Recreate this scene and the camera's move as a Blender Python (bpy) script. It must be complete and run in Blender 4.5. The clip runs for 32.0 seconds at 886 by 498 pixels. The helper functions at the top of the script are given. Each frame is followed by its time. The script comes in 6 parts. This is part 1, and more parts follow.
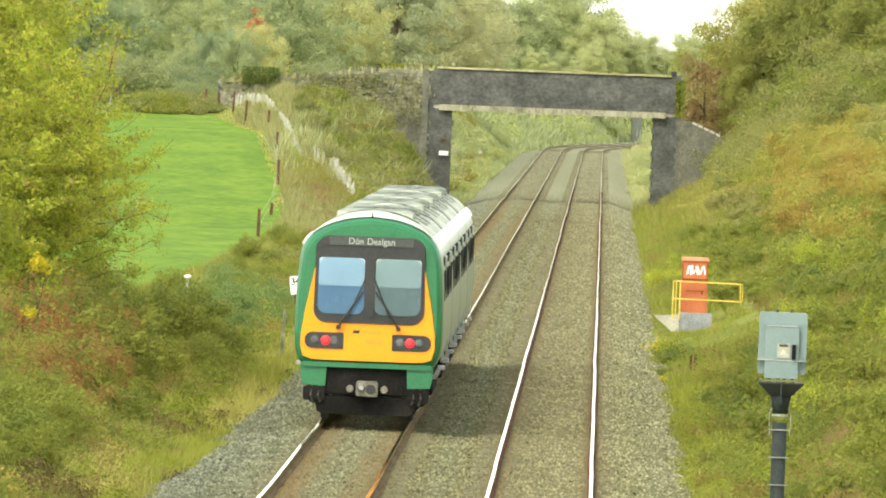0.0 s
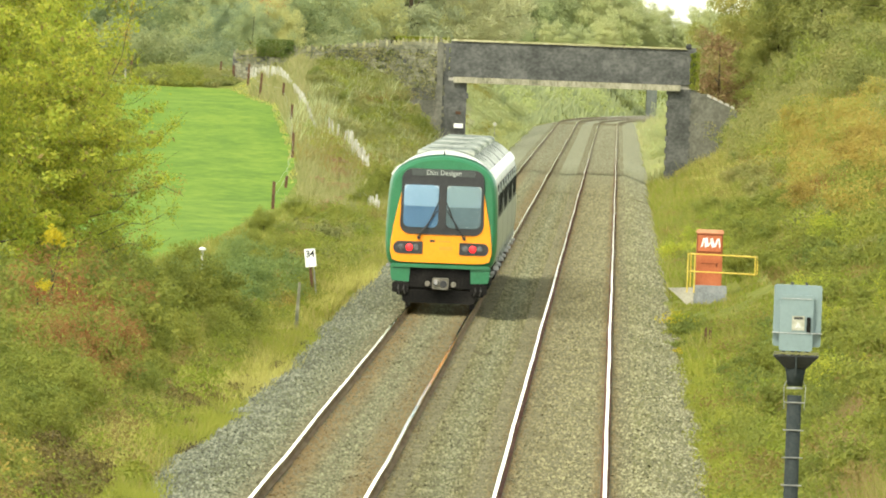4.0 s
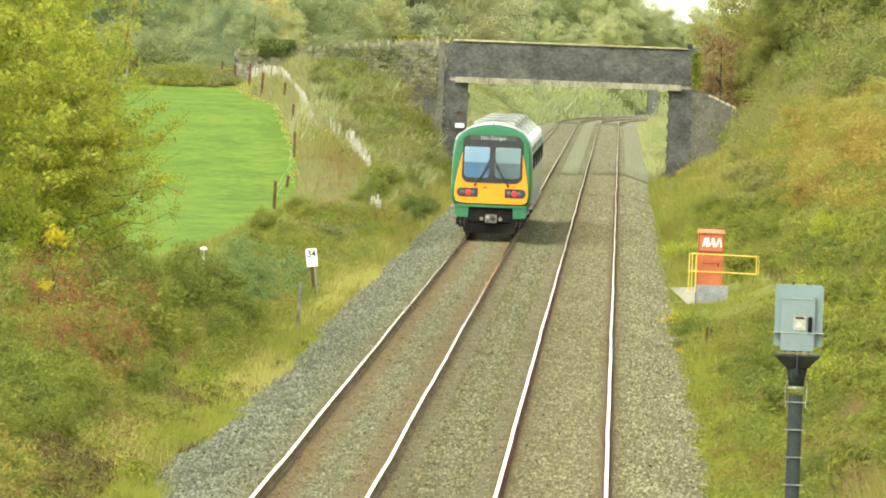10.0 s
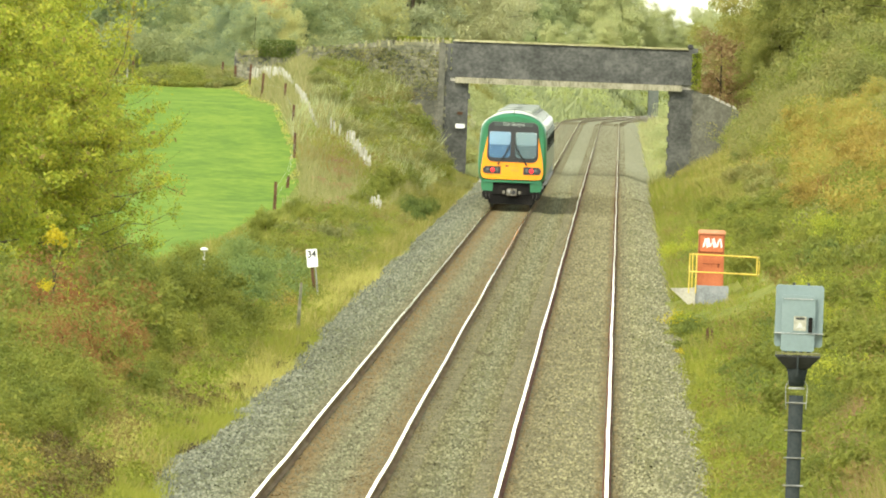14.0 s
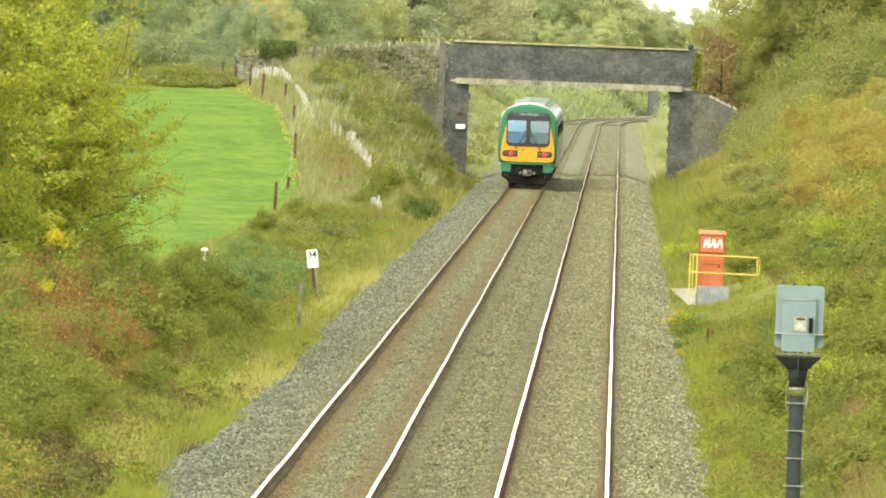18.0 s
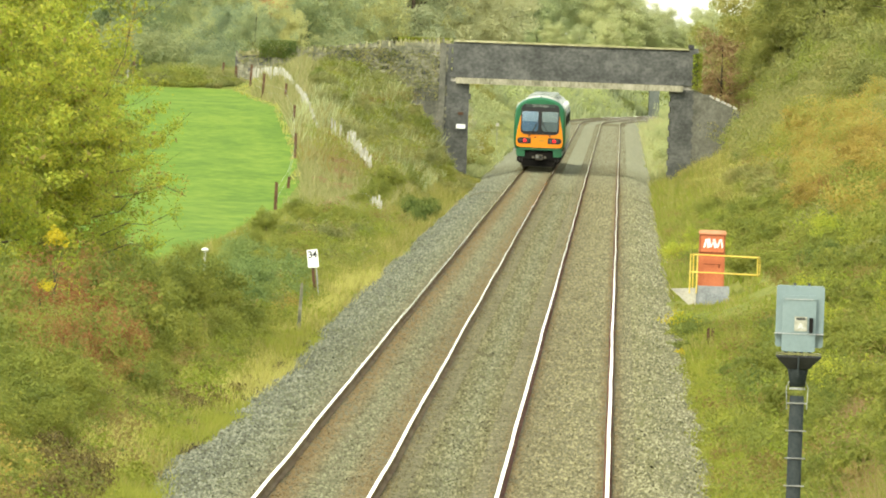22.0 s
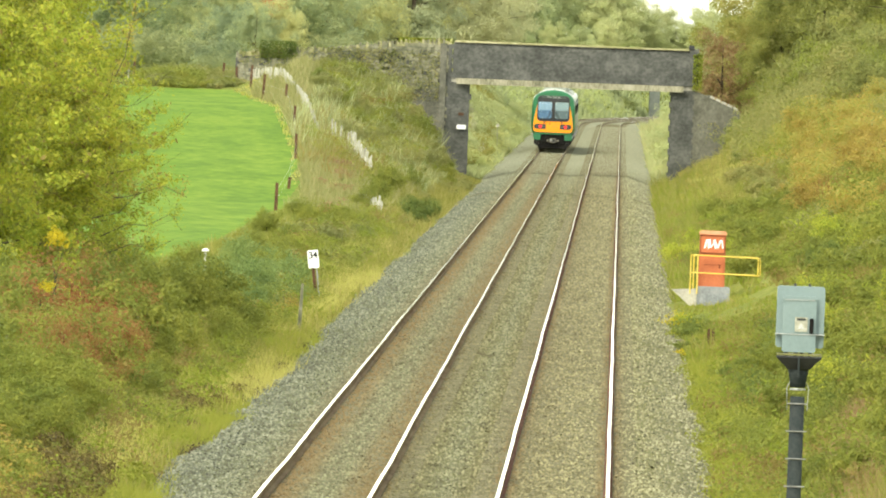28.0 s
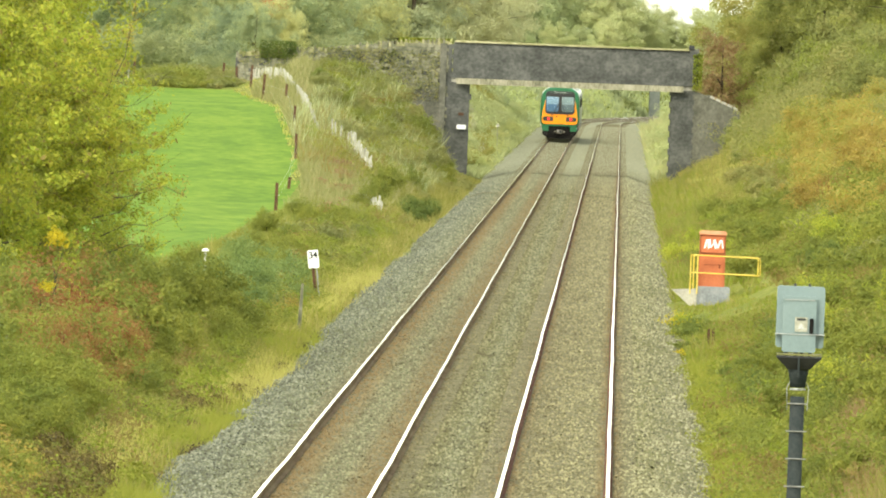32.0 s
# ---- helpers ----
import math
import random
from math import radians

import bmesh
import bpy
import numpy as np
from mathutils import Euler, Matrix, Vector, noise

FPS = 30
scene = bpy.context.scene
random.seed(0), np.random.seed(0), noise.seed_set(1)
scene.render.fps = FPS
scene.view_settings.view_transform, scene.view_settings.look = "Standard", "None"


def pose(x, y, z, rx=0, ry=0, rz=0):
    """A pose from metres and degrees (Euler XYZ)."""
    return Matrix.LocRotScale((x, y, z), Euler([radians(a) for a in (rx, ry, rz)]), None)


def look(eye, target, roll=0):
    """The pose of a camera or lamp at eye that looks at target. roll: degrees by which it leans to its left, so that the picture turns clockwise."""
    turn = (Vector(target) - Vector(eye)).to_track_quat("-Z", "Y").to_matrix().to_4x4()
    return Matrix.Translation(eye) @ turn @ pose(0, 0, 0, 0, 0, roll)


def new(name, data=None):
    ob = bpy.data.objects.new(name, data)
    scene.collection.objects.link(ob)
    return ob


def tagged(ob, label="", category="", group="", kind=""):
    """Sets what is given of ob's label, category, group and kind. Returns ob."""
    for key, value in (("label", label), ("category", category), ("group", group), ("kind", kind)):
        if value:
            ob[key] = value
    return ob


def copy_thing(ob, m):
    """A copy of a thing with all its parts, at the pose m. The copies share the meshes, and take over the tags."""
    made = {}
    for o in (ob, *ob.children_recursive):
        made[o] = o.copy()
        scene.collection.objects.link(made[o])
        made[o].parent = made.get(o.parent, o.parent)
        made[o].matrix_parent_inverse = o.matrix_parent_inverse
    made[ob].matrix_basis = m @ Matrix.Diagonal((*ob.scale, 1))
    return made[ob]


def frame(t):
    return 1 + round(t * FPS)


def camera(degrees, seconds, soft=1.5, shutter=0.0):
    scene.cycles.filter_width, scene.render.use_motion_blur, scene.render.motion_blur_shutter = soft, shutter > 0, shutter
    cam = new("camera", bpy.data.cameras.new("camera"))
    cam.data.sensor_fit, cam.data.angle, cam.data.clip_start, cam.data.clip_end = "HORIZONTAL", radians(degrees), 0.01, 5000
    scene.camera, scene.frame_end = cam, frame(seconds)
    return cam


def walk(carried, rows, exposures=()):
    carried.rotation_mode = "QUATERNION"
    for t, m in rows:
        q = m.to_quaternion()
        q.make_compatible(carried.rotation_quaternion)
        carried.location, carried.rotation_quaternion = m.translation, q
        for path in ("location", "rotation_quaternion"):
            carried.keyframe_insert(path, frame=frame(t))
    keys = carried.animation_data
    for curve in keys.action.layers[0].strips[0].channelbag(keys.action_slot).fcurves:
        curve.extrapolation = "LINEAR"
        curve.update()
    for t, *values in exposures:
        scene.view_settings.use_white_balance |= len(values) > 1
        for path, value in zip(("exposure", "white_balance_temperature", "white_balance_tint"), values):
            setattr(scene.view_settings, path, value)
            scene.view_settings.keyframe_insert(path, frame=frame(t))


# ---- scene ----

LENS = 32000.0 / 784.0           # focal length in half picture widths
cam = camera(2 * math.degrees(math.atan(1 / LENS)), 32.0, soft=1.9)
EYE = Vector((0.0, 0.0, 6.88))


def aim(dx, dy):
    """Pose of the camera turned by small angles (units of 1/32000 rad) from its resting aim."""
    return look(EYE, EYE + Vector((-dx / 32.0, 1000.0, -(368 - dy) / 32.0)), 2.2)


walk(cam, [(0.0, aim(-29.5, 47.5)), (0.5, aim(-21.5, 37.5)), (1.0, aim(-17.5, 27.5)), (1.5, aim(-12, 20.5)),
           (2.0, aim(-6, 11.5)), (2.5, aim(-7.5, 6.5)), (3.0, aim(-7, 3)), (3.5, aim(-6, 0)), (5.5, aim(-4.5, -3.5)),
           (7.0, aim(-3.5, -2.5)), (9.0, aim(-3, -2.5)), (13.0, aim(-2.5, -2)), (17.0, aim(-1.5, -0.5)),
           (19.0, aim(-1.5, -1)), (23.0, aim(-0.5, -1)), (25.0, aim(0, -0.5)), (28.0, aim(0, 0)), (32.0, aim(0, 0))],
     exposures=[(0.0, 0.80, 7250, 0), (3.0, 0.82, 7250, 0), (12.0, 0.84, 7250, 0), (32.0, 0.84, 7250, 0)])

# ---- light ----
SUN_ELEV, SUN_AZ = radians(44), radians(203)      # azimuth clockwise from +y: behind and to the left of the camera
world = bpy.data.worlds.new("sky")
scene.world = world
world.use_nodes = True
wn = world.node_tree.nodes
sky = wn.new("ShaderNodeTexSky")
sky.sky_type, sky.sun_disc = "NISHITA", False
sky.sun_elevation, sky.sun_rotation = SUN_ELEV, SUN_AZ
sky.air_density, sky.dust_density, sky.ozone_density = 1.0, 1.0, 1.0
wn["Background"].inputs["Strength"].default_value = 0.15
veil = wn.new("ShaderNodeHueSaturation")           # thin bright cloud: a paler sky
veil.inputs["Saturation"].default_value, veil.inputs["Value"].default_value = 0.35, 2.0
world.node_tree.links.new(sky.outputs[0], veil.inputs["Color"])
world.node_tree.links.new(veil.outputs[0], wn["Background"].inputs["Color"])
sun = new("sun", bpy.data.lights.new("sun", "SUN"))
sun.data.energy, sun.data.angle, sun.data.color = 1.5, radians(18), (1.0, 0.93, 0.80)
sun_from = Vector((math.sin(SUN_AZ) * math.cos(SUN_ELEV), math.cos(SUN_AZ) * math.cos(SUN_ELEV), math.sin(SUN_ELEV)))
sun.matrix_world = look(sun_from * 100, (0, 0, 0))

rng = np.random.default_rng(7)


# ---- materials ----
def mat(name, cols, rough=0.8, metal=0.0, scale=4.0, fine=40.0, bump=0.0, spread="noise", stretch=(1, 1, 1), dist=0.02, still=False):
    """Procedural material: a colour ramp over two scales of noise, with bump."""
    m = bpy.data.materials.new(name)
    m.use_nodes = True
    nt = m.node_tree
    n, l = nt.nodes, nt.links
    b = n["Principled BSDF"]
    b.inputs["Roughness"].default_value, b.inputs["Metallic"].default_value = rough, metal
    b.inputs["Specular IOR Level"].default_value = 0.06 if rough > 0.78 else 0.4
    tc = n.new("ShaderNodeTexCoord")
    mp = n.new("ShaderNodeMapping")
    mp.inputs["Scale"].default_value = stretch
    if still:          # coordinates of the place itself, so that alike pieces differ
        l.new(n.new("ShaderNodeNewGeometry").outputs["Position"], mp.inputs["Vector"])
    else:
        l.new(tc.outputs["Object"], mp.inputs["Vector"])
    n1, n2 = n.new("ShaderNodeTexNoise"), n.new("ShaderNodeTexNoise")
    n1.inputs["Scale"].default_value, n2.inputs["Scale"].default_value = scale, fine
    n1.inputs["Detail"].default_value, n2.inputs["Detail"].default_value = 4, 3
    for t in (n1, n2):
        l.new(mp.outputs[0], t.inputs["Vector"])
    mix = n.new("ShaderNodeMath")
    mix.operation = "MULTIPLY_ADD"
    mix.inputs[1].default_value = 0.45
    half = n.new("ShaderNodeMath")
    half.operation = "MULTIPLY"
    half.inputs[1].default_value = 0.55
    l.new(n1.outputs[0], half.inputs[0])
    l.new(n2.outputs[0], mix.inputs[0])
    l.new(half.outputs[0], mix.inputs[2])
    ramp = n.new("ShaderNodeValToRGB")
    e = ramp.color_ramp.elements
    lo, hi = 0.36, 0.64
    while len(e) < len(cols):
        e.new(0.5)
    for i, c in enumerate(cols):
        e[i].position = lo + (hi - lo) * i / max(1, len(cols) - 1)
        e[i].color = (*c, 1)
    l.new(mix.outputs[0], ramp.inputs[0])
    l.new(ramp.outputs[0], b.inputs["Base Color"])
    if bump:
        bp = n.new("ShaderNodeBump")
        bp.inputs["Strength"].default_value, bp.inputs["Distance"].default_value = bump, dist
        l.new(mix.outputs[0], bp.inputs["Height"])
        l.new(bp.outputs[0], b.inputs["Normal"])
    return m


def leafmat(name, cols, transl=0.35, rough=0.55, grain=0.26, vary=0.25):
    """Leaves: colour by leaf, shifted by plant, with light passing through."""
    cols = [(r, g, b + 0.014) for r, g, b in cols]
    m = bpy.data.materials.new(name)
    m.use_nodes = True
    nt = m.node_tree
    n, l = nt.nodes, nt.links
    b = n["Principled BSDF"]
    b.inputs["Roughness"].default_value, b.inputs["Specular IOR Level"].default_value = rough, 0.12
    geo, info = n.new("ShaderNodeNewGeometry"), n.new("ShaderNodeObjectInfo")
    tc = n.new("ShaderNodeTexCoord")
    ns = n.new("ShaderNodeTexNoise")
    ns.inputs["Scale"].default_value = 1.3
    l.new(tc.outputs["Object"], ns.inputs["Vector"])
    a = n.new("ShaderNodeMath")
    a.operation = "MULTIPLY_ADD"
    a.inputs[1].default_value, a.inputs[2].default_value = grain, 0.195 - vary / 2 - grain / 2
    l.new(geo.outputs["Random Per Island"], a.inputs[0])
    c = n.new("ShaderNodeMath")
    c.operation = "MULTIPLY_ADD"
    c.inputs[1].default_value = vary
    l.new(info.outputs["Random"], c.inputs[0])
    l.new(a.outputs[0], c.inputs[2])
    d = n.new("ShaderNodeMath")
    d.operation = "MULTIPLY_ADD"
    d.inputs[1].default_value = 0.9
    l.new(ns.outputs[0], d.inputs[0])
    l.new(c.outputs[0], d.inputs[2])
    ramp = n.new("ShaderNodeValToRGB")
    e = ramp.color_ramp.elements
    while len(e) < len(cols):
        e.new(0.5)
    for i, col in enumerate(cols):
        e[i].position = 0.15 + 0.75 * i / max(1, len(cols) - 1)
        e[i].color = (*col, 1)
    l.new(d.outputs[0], ramp.inputs[0])
    l.new(ramp.outputs[0], b.inputs["Base Color"])
    tr = n.new("ShaderNodeBsdfTranslucent")
    l.new(ramp.outputs[0], tr.inputs["Color"])
    mx = n.new("ShaderNodeMixShader")
    mx.inputs[0].default_value = transl
    l.new(b.outputs[0], mx.inputs[1])
    l.new(tr.outputs[0], mx.inputs[2])
    l.new(mx.outputs[0], n["Material Output"].inputs["Surface"])
    return m


def glow(name, col, strength):
    m = bpy.data.materials.new(name)
    m.use_nodes = True
    b = m.node_tree.nodes["Principled BSDF"]
    b.inputs["Base Color"].default_value = (*col, 1)
    b.inputs["Emission Color"].default_value = (*col, 1)
    b.inputs["Emission Strength"].default_value = strength
    return m


def pane_mat(name, tint):
    """Window glass: mostly clear, with a real reflection."""
    m = bpy.data.materials.new(name)
    m.use_nodes = True
    n, l = m.node_tree.nodes, m.node_tree.links
    tr, gl, mx, fr = (n.new("ShaderNodeBsdfTransparent"), n.new("ShaderNodeBsdfGlossy"), n.new("ShaderNodeMixShader"), n.new("ShaderNodeFresnel"))
    tr.inputs["Color"].default_value = (*tint, 1)
    gl.inputs["Roughness"].default_value = 0.03
    fr.inputs["IOR"].default_value = 1.55
    l.new(fr.outputs[0], mx.inputs[0])
    l.new(tr.outputs[0], mx.inputs[1])
    l.new(gl.outputs[0], mx.inputs[2])
    l.new(mx.outputs[0], n["Material Output"].inputs["Surface"])
    return m


M_GROUND = mat("rough_grass_ground", [(0.09, 0.11, 0.02), (0.15, 0.17, 0.03), (0.24, 0.22, 0.06)], 0.95, scale=0.6, fine=9, bump=0.6, dist=0.05)
M_FIELD = mat("pasture", [(0.078, 0.149, 0.011), (0.117, 0.196, 0.016), (0.160, 0.236, 0.025)], 0.9, scale=0.55, fine=2.6, bump=0.5, stretch=(0.8, 0.14, 1), dist=0.05)
M_RAILSIDE = mat("rusty_rail", [(0.10, 0.062, 0.03), (0.155, 0.105, 0.05), (0.21, 0.155, 0.08)], 0.85, scale=3, fine=60, bump=0.3, stretch=(1, 0.1, 1))
M_RAILRED = mat("dark_red_rusty_rail", [(0.07, 0.025, 0.014), (0.115, 0.045, 0.024), (0.165, 0.075, 0.04)], 0.85, scale=3, fine=60, bump=0.3, stretch=(1, 0.1, 1))
# web of the far rails, with distance haze painted in as pale buff
M_RAILHAZE = mat("haze_paled_rail", [(0.21, 0.165, 0.105), (0.27, 0.22, 0.145), (0.33, 0.28, 0.19)], 0.9, scale=3, fine=60, bump=0.3, stretch=(1, 0.1, 1))
M_RAILTOP = mat("polished_rail", [(0.5, 0.47, 0.43), (0.62, 0.59, 0.55), (0.72, 0.7, 0.66)], 0.06, 1.0, scale=3, fine=40, stretch=(1, 0.03, 1))
M_SLEEPER = mat("concrete_sleeper", [(0.11, 0.10, 0.055), (0.165, 0.15, 0.09), (0.22, 0.20, 0.125)], 0.9, scale=3, fine=50, bump=0.4, still=True)
M_CONC = mat("weathered_concrete", [(0.22, 0.21, 0.18), (0.34, 0.32, 0.27), (0.45, 0.42, 0.35)], 0.9, scale=1.2, fine=25, bump=0.4, still=True)
M_STONE = mat("dark_stone", [(0.052, 0.053, 0.048), (0.082, 0.083, 0.076), (0.125, 0.124, 0.112)], 0.92, scale=1.6, fine=7, bump=0.5, stretch=(0.8, 1, 1.0), still=True)
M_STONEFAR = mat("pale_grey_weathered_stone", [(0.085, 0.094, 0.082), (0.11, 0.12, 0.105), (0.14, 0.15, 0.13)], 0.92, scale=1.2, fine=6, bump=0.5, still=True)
M_STONE3 = mat("grey_brown_stone", [(0.075, 0.074, 0.058), (0.115, 0.111, 0.088), (0.165, 0.158, 0.128)], 0.92, scale=1.2, fine=6, bump=0.5, still=True)
M_STONE2 = mat("grey_rubble_stone", [(0.085, 0.088, 0.056), (0.165, 0.16, 0.108), (0.29, 0.275, 0.20)], 0.92, scale=0.9, fine=5, bump=0.7, still=True)
M_BEAM = mat("streaked_concrete_beam", [(0.12, 0.115, 0.075), (0.24, 0.225, 0.155), (0.34, 0.315, 0.235)], 0.9, scale=1.1, fine=9, bump=0.4, stretch=(1.2, 1, 0.5), still=True)
M_BLACK = mat("black_paint", [(0.012, 0.012, 0.013), (0.02, 0.02, 0.021), (0.03, 0.029, 0.028)], 0.5, scale=2, fine=30)
M_GREEN = mat("green_paint", [(0.014, 0.11, 0.045), (0.018, 0.135, 0.055), (0.024, 0.15, 0.062)], 0.35, scale=1.5, fine=20)
M_YELLOW = mat("yellow_paint", [(0.78, 0.245, 0.004), (0.83, 0.265, 0.004), (0.86, 0.29, 0.008)], 0.35, scale=1.5, fine=20)
M_SILVER = mat("pale_grey_paint", [(0.27, 0.27, 0.21), (0.34, 0.34, 0.27), (0.40, 0.39, 0.32)], 0.35, scale=1.0, fine=15)
M_ROOF = mat("pale_roof_paint", [(0.22, 0.24, 0.19), (0.46, 0.47, 0.40), (0.74, 0.74, 0.66)], 0.8, scale=0.9, fine=6, stretch=(0.35, 1, 1))
M_STEEL = mat("dull_steel", [(0.25, 0.25, 0.24), (0.38, 0.37, 0.36), (0.5, 0.49, 0.47)], 0.45, 0.8, scale=4, fine=40)
M_UNDER = mat("grimy_underframe", [(0.006, 0.006, 0.006), (0.012, 0.011, 0.01), (0.022, 0.02, 0.018)], 0.8, scale=2, fine=20)
M_DARKGLASS = mat("tinted_side_glass", [(0.025, 0.026, 0.022), (0.04, 0.04, 0.034), (0.055, 0.053, 0.045)], 0.08, scale=1, fine=2)
M_DARKGLASS.node_tree.nodes["Principled BSDF"].inputs["Specular IOR Level"].default_value = 0.0
M_SILVER.node_tree.nodes["Principled BSDF"].inputs["Specular IOR Level"].default_value = 0.05
M_PANE = pane_mat("windscreen_glass", (0.82, 0.9, 0.96))
M_SCREENTOP2 = mat("pale_green_screen_top", [(0.36, 0.40, 0.36), (0.42, 0.46, 0.42), (0.46, 0.5, 0.46)], 0.7, scale=1, fine=12)
M_SCREENLOW2 = mat("green_grey_screen_panel", [(0.16, 0.19, 0.18), (0.20, 0.23, 0.22), (0.24, 0.27, 0.25)], 0.7, scale=1, fine=12)
M_SCREENTOP = mat("pale_blue_screen_top", [(0.42, 0.52, 0.60), (0.48, 0.58, 0.66), (0.52, 0.62, 0.70)], 0.7, scale=1, fine=12)
M_SCREENLOW = mat("blue_grey_screen_panel", [(0.13, 0.22, 0.32), (0.16, 0.26, 0.38), (0.19, 0.30, 0.42)], 0.7, scale=1, fine=12)
M_RED = glow("red_tail_light", (0.9, 0.012, 0.02), 1.1)
M_LAMP = mat("lamp_lens", [(0.04, 0.04, 0.04), (0.08, 0.08, 0.08), (0.12, 0.12, 0.12)], 0.2, scale=6, fine=30)
M_DOTS = glow("led_dots", (0.34, 0.36, 0.32), 0.06)
M_ORANGE = mat("orange_cabinet_paint", [(0.35, 0.09, 0.032), (0.42, 0.115, 0.042), (0.48, 0.145, 0.055)], 0.6, scale=2, fine=25, bump=0.1)
M_YRAIL = mat("yellow_handrail_paint", [(0.55, 0.39, 0.05), (0.63, 0.45, 0.07), (0.68, 0.52, 0.12)], 0.5, scale=3, fine=30)
M_GREYBOX = mat("blue_grey_metal", [(0.135, 0.18, 0.18), (0.15, 0.20, 0.20), (0.165, 0.215, 0.215)], 0.45, scale=2, fine=25)
M_POLE = mat("dark_grey_pole", [(0.022, 0.027, 0.026), (0.032, 0.038, 0.037), (0.045, 0.050, 0.047)], 0.8, scale=2, fine=25)
M_WHITE = mat("white_paint", [(0.62, 0.62, 0.58), (0.74, 0.74, 0.70), (0.8, 0.8, 0.77)], 0.6, scale=5, fine=40)
M_PALE = mat("weathered_white_timber", [(0.22, 0.21, 0.155), (0.34, 0.33, 0.265), (0.46, 0.45, 0.385)], 0.85, scale=1.5, fine=20, bump=0.3, still=True)
M_POSTWOOD = mat("brown_fence_post", [(0.055, 0.03, 0.018), (0.09, 0.05, 0.03), (0.13, 0.075, 0.045)], 0.9, scale=3, fine=30, bump=0.4)
M_BARK = mat("bark", [(0.04, 0.03, 0.02), (0.075, 0.058, 0.04), (0.12, 0.095, 0.065)], 0.95, scale=3, fine=25, bump=0.8)
M_ASPHALT = mat("road_asphalt", [(0.04, 0.04, 0.04), (0.05, 0.05, 0.05), (0.065, 0.065, 0.062)], 0.9, scale=2, fine=50, bump=0.3)
L_YEL = leafmat("yellow_green_leaves", [(0.19, 0.242, 0.028), (0.29, 0.342, 0.036), (0.385, 0.415, 0.045), (0.485, 0.455, 0.056)], 0.5, grain=0.42)
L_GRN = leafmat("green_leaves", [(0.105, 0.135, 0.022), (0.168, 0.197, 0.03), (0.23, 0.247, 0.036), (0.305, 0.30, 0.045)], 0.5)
L_OLIVE = leafmat("olive_leaves", [(0.13, 0.155, 0.03), (0.20, 0.225, 0.035), (0.27, 0.28, 0.042), (0.35, 0.32, 0.055)], 0.5)
L_RED = leafmat("russet_leaves", [(0.225, 0.078, 0.026), (0.285, 0.122, 0.036), (0.295, 0.182, 0.043), (0.265, 0.245, 0.05)], 0.5)
L_ORG = leafmat("orange_brown_leaves", [(0.225, 0.17, 0.04), (0.34, 0.25, 0.054), (0.435, 0.32, 0.068), (0.33, 0.335, 0.068)], 0.5, grain=0.38, vary=0.45)
L_DARK = leafmat("dark_green_leaves", [(0.085, 0.125, 0.028), (0.13, 0.175, 0.034), (0.18, 0.215, 0.04), (0.23, 0.25, 0.048)], 0.5)
L_GRASS = leafmat("grass_blades", [(0.120, 0.145, 0.018), (0.178, 0.200, 0.024), (0.245, 0.239, 0.042), (0.375, 0.313, 0.098)], 0.4)
# distance haze is put into the far leaves' base colours: paler and bluer
L_FAR = leafmat("haze_paled_far_leaves", [(0.29, 0.33, 0.165), (0.375, 0.41, 0.195), (0.455, 0.475, 0.215), (0.53, 0.52, 0.245)], 0.45, grain=0.12, vary=0.6)
L_FARD = leafmat("haze_grey_green_far_leaves", [(0.23, 0.285, 0.155), (0.31, 0.36, 0.18), (0.40, 0.43, 0.195), (0.52, 0.50, 0.20)], 0.55, grain=0.14, vary=0.7)
L_FARB = leafmat("haze_brown_olive_far_leaves", [(0.35, 0.39, 0.225), (0.41, 0.43, 0.235), (0.46, 0.45, 0.23), (0.49, 0.48, 0.25)], 0.5, grain=0.1, vary=0.6)
# growth beyond the bridge: the haze there is painted in as paler leaves
L_CUT = leafmat("haze_paled_olive_leaves", [(0.27, 0.325, 0.165), (0.36, 0.41, 0.19), (0.44, 0.48, 0.21), (0.52, 0.52, 0.235)], 0.5, grain=0.15)
L_CUTY = leafmat("haze_paled_yellow_green_leaves", [(0.29, 0.35, 0.145), (0.38, 0.435, 0.165), (0.47, 0.50, 0.185), (0.55, 0.53, 0.215)], 0.5, grain=0.15)
L_CUTP = leafmat("haze_paled_pinkish_leaves", [(0.36, 0.335, 0.21), (0.44, 0.41, 0.26), (0.50, 0.46, 0.30), (0.46, 0.46, 0.24)], 0.5, grain=0.15)
L_BLUEG = leafmat("dark_blue_green_leaves", [(0.12, 0.165, 0.088), (0.175, 0.22, 0.108), (0.24, 0.275, 0.122), (0.31, 0.325, 0.13)], 0.5, grain=0.15, vary=0.5)
L_TUSS = leafmat("grey_green_tussock_blades", [(0.135, 0.152, 0.04), (0.195, 0.21, 0.056), (0.26, 0.255, 0.08), (0.35, 0.305, 0.13)], 0.4)
# blades of the far cutting, with its haze painted into the colour
L_HAZEG = leafmat("haze_paled_grey_green_blades", [(0.26, 0.295, 0.14), (0.34, 0.375, 0.165), (0.42, 0.44, 0.19), (0.51, 0.48, 0.22)], 0.4)
L_BANK = leafmat("olive_brown_bank_leaves", [(0.125, 0.145, 0.04), (0.185, 0.205, 0.052), (0.25, 0.255, 0.066), (0.32, 0.285, 0.088)], 0.45, grain=0.3)
L_HAW = leafmat("grey_green_hawthorn_leaves", [(0.118, 0.145, 0.02), (0.172, 0.202, 0.027), (0.23, 0.25, 0.034), (0.295, 0.29, 0.047)], 0.45, grain=0.3)
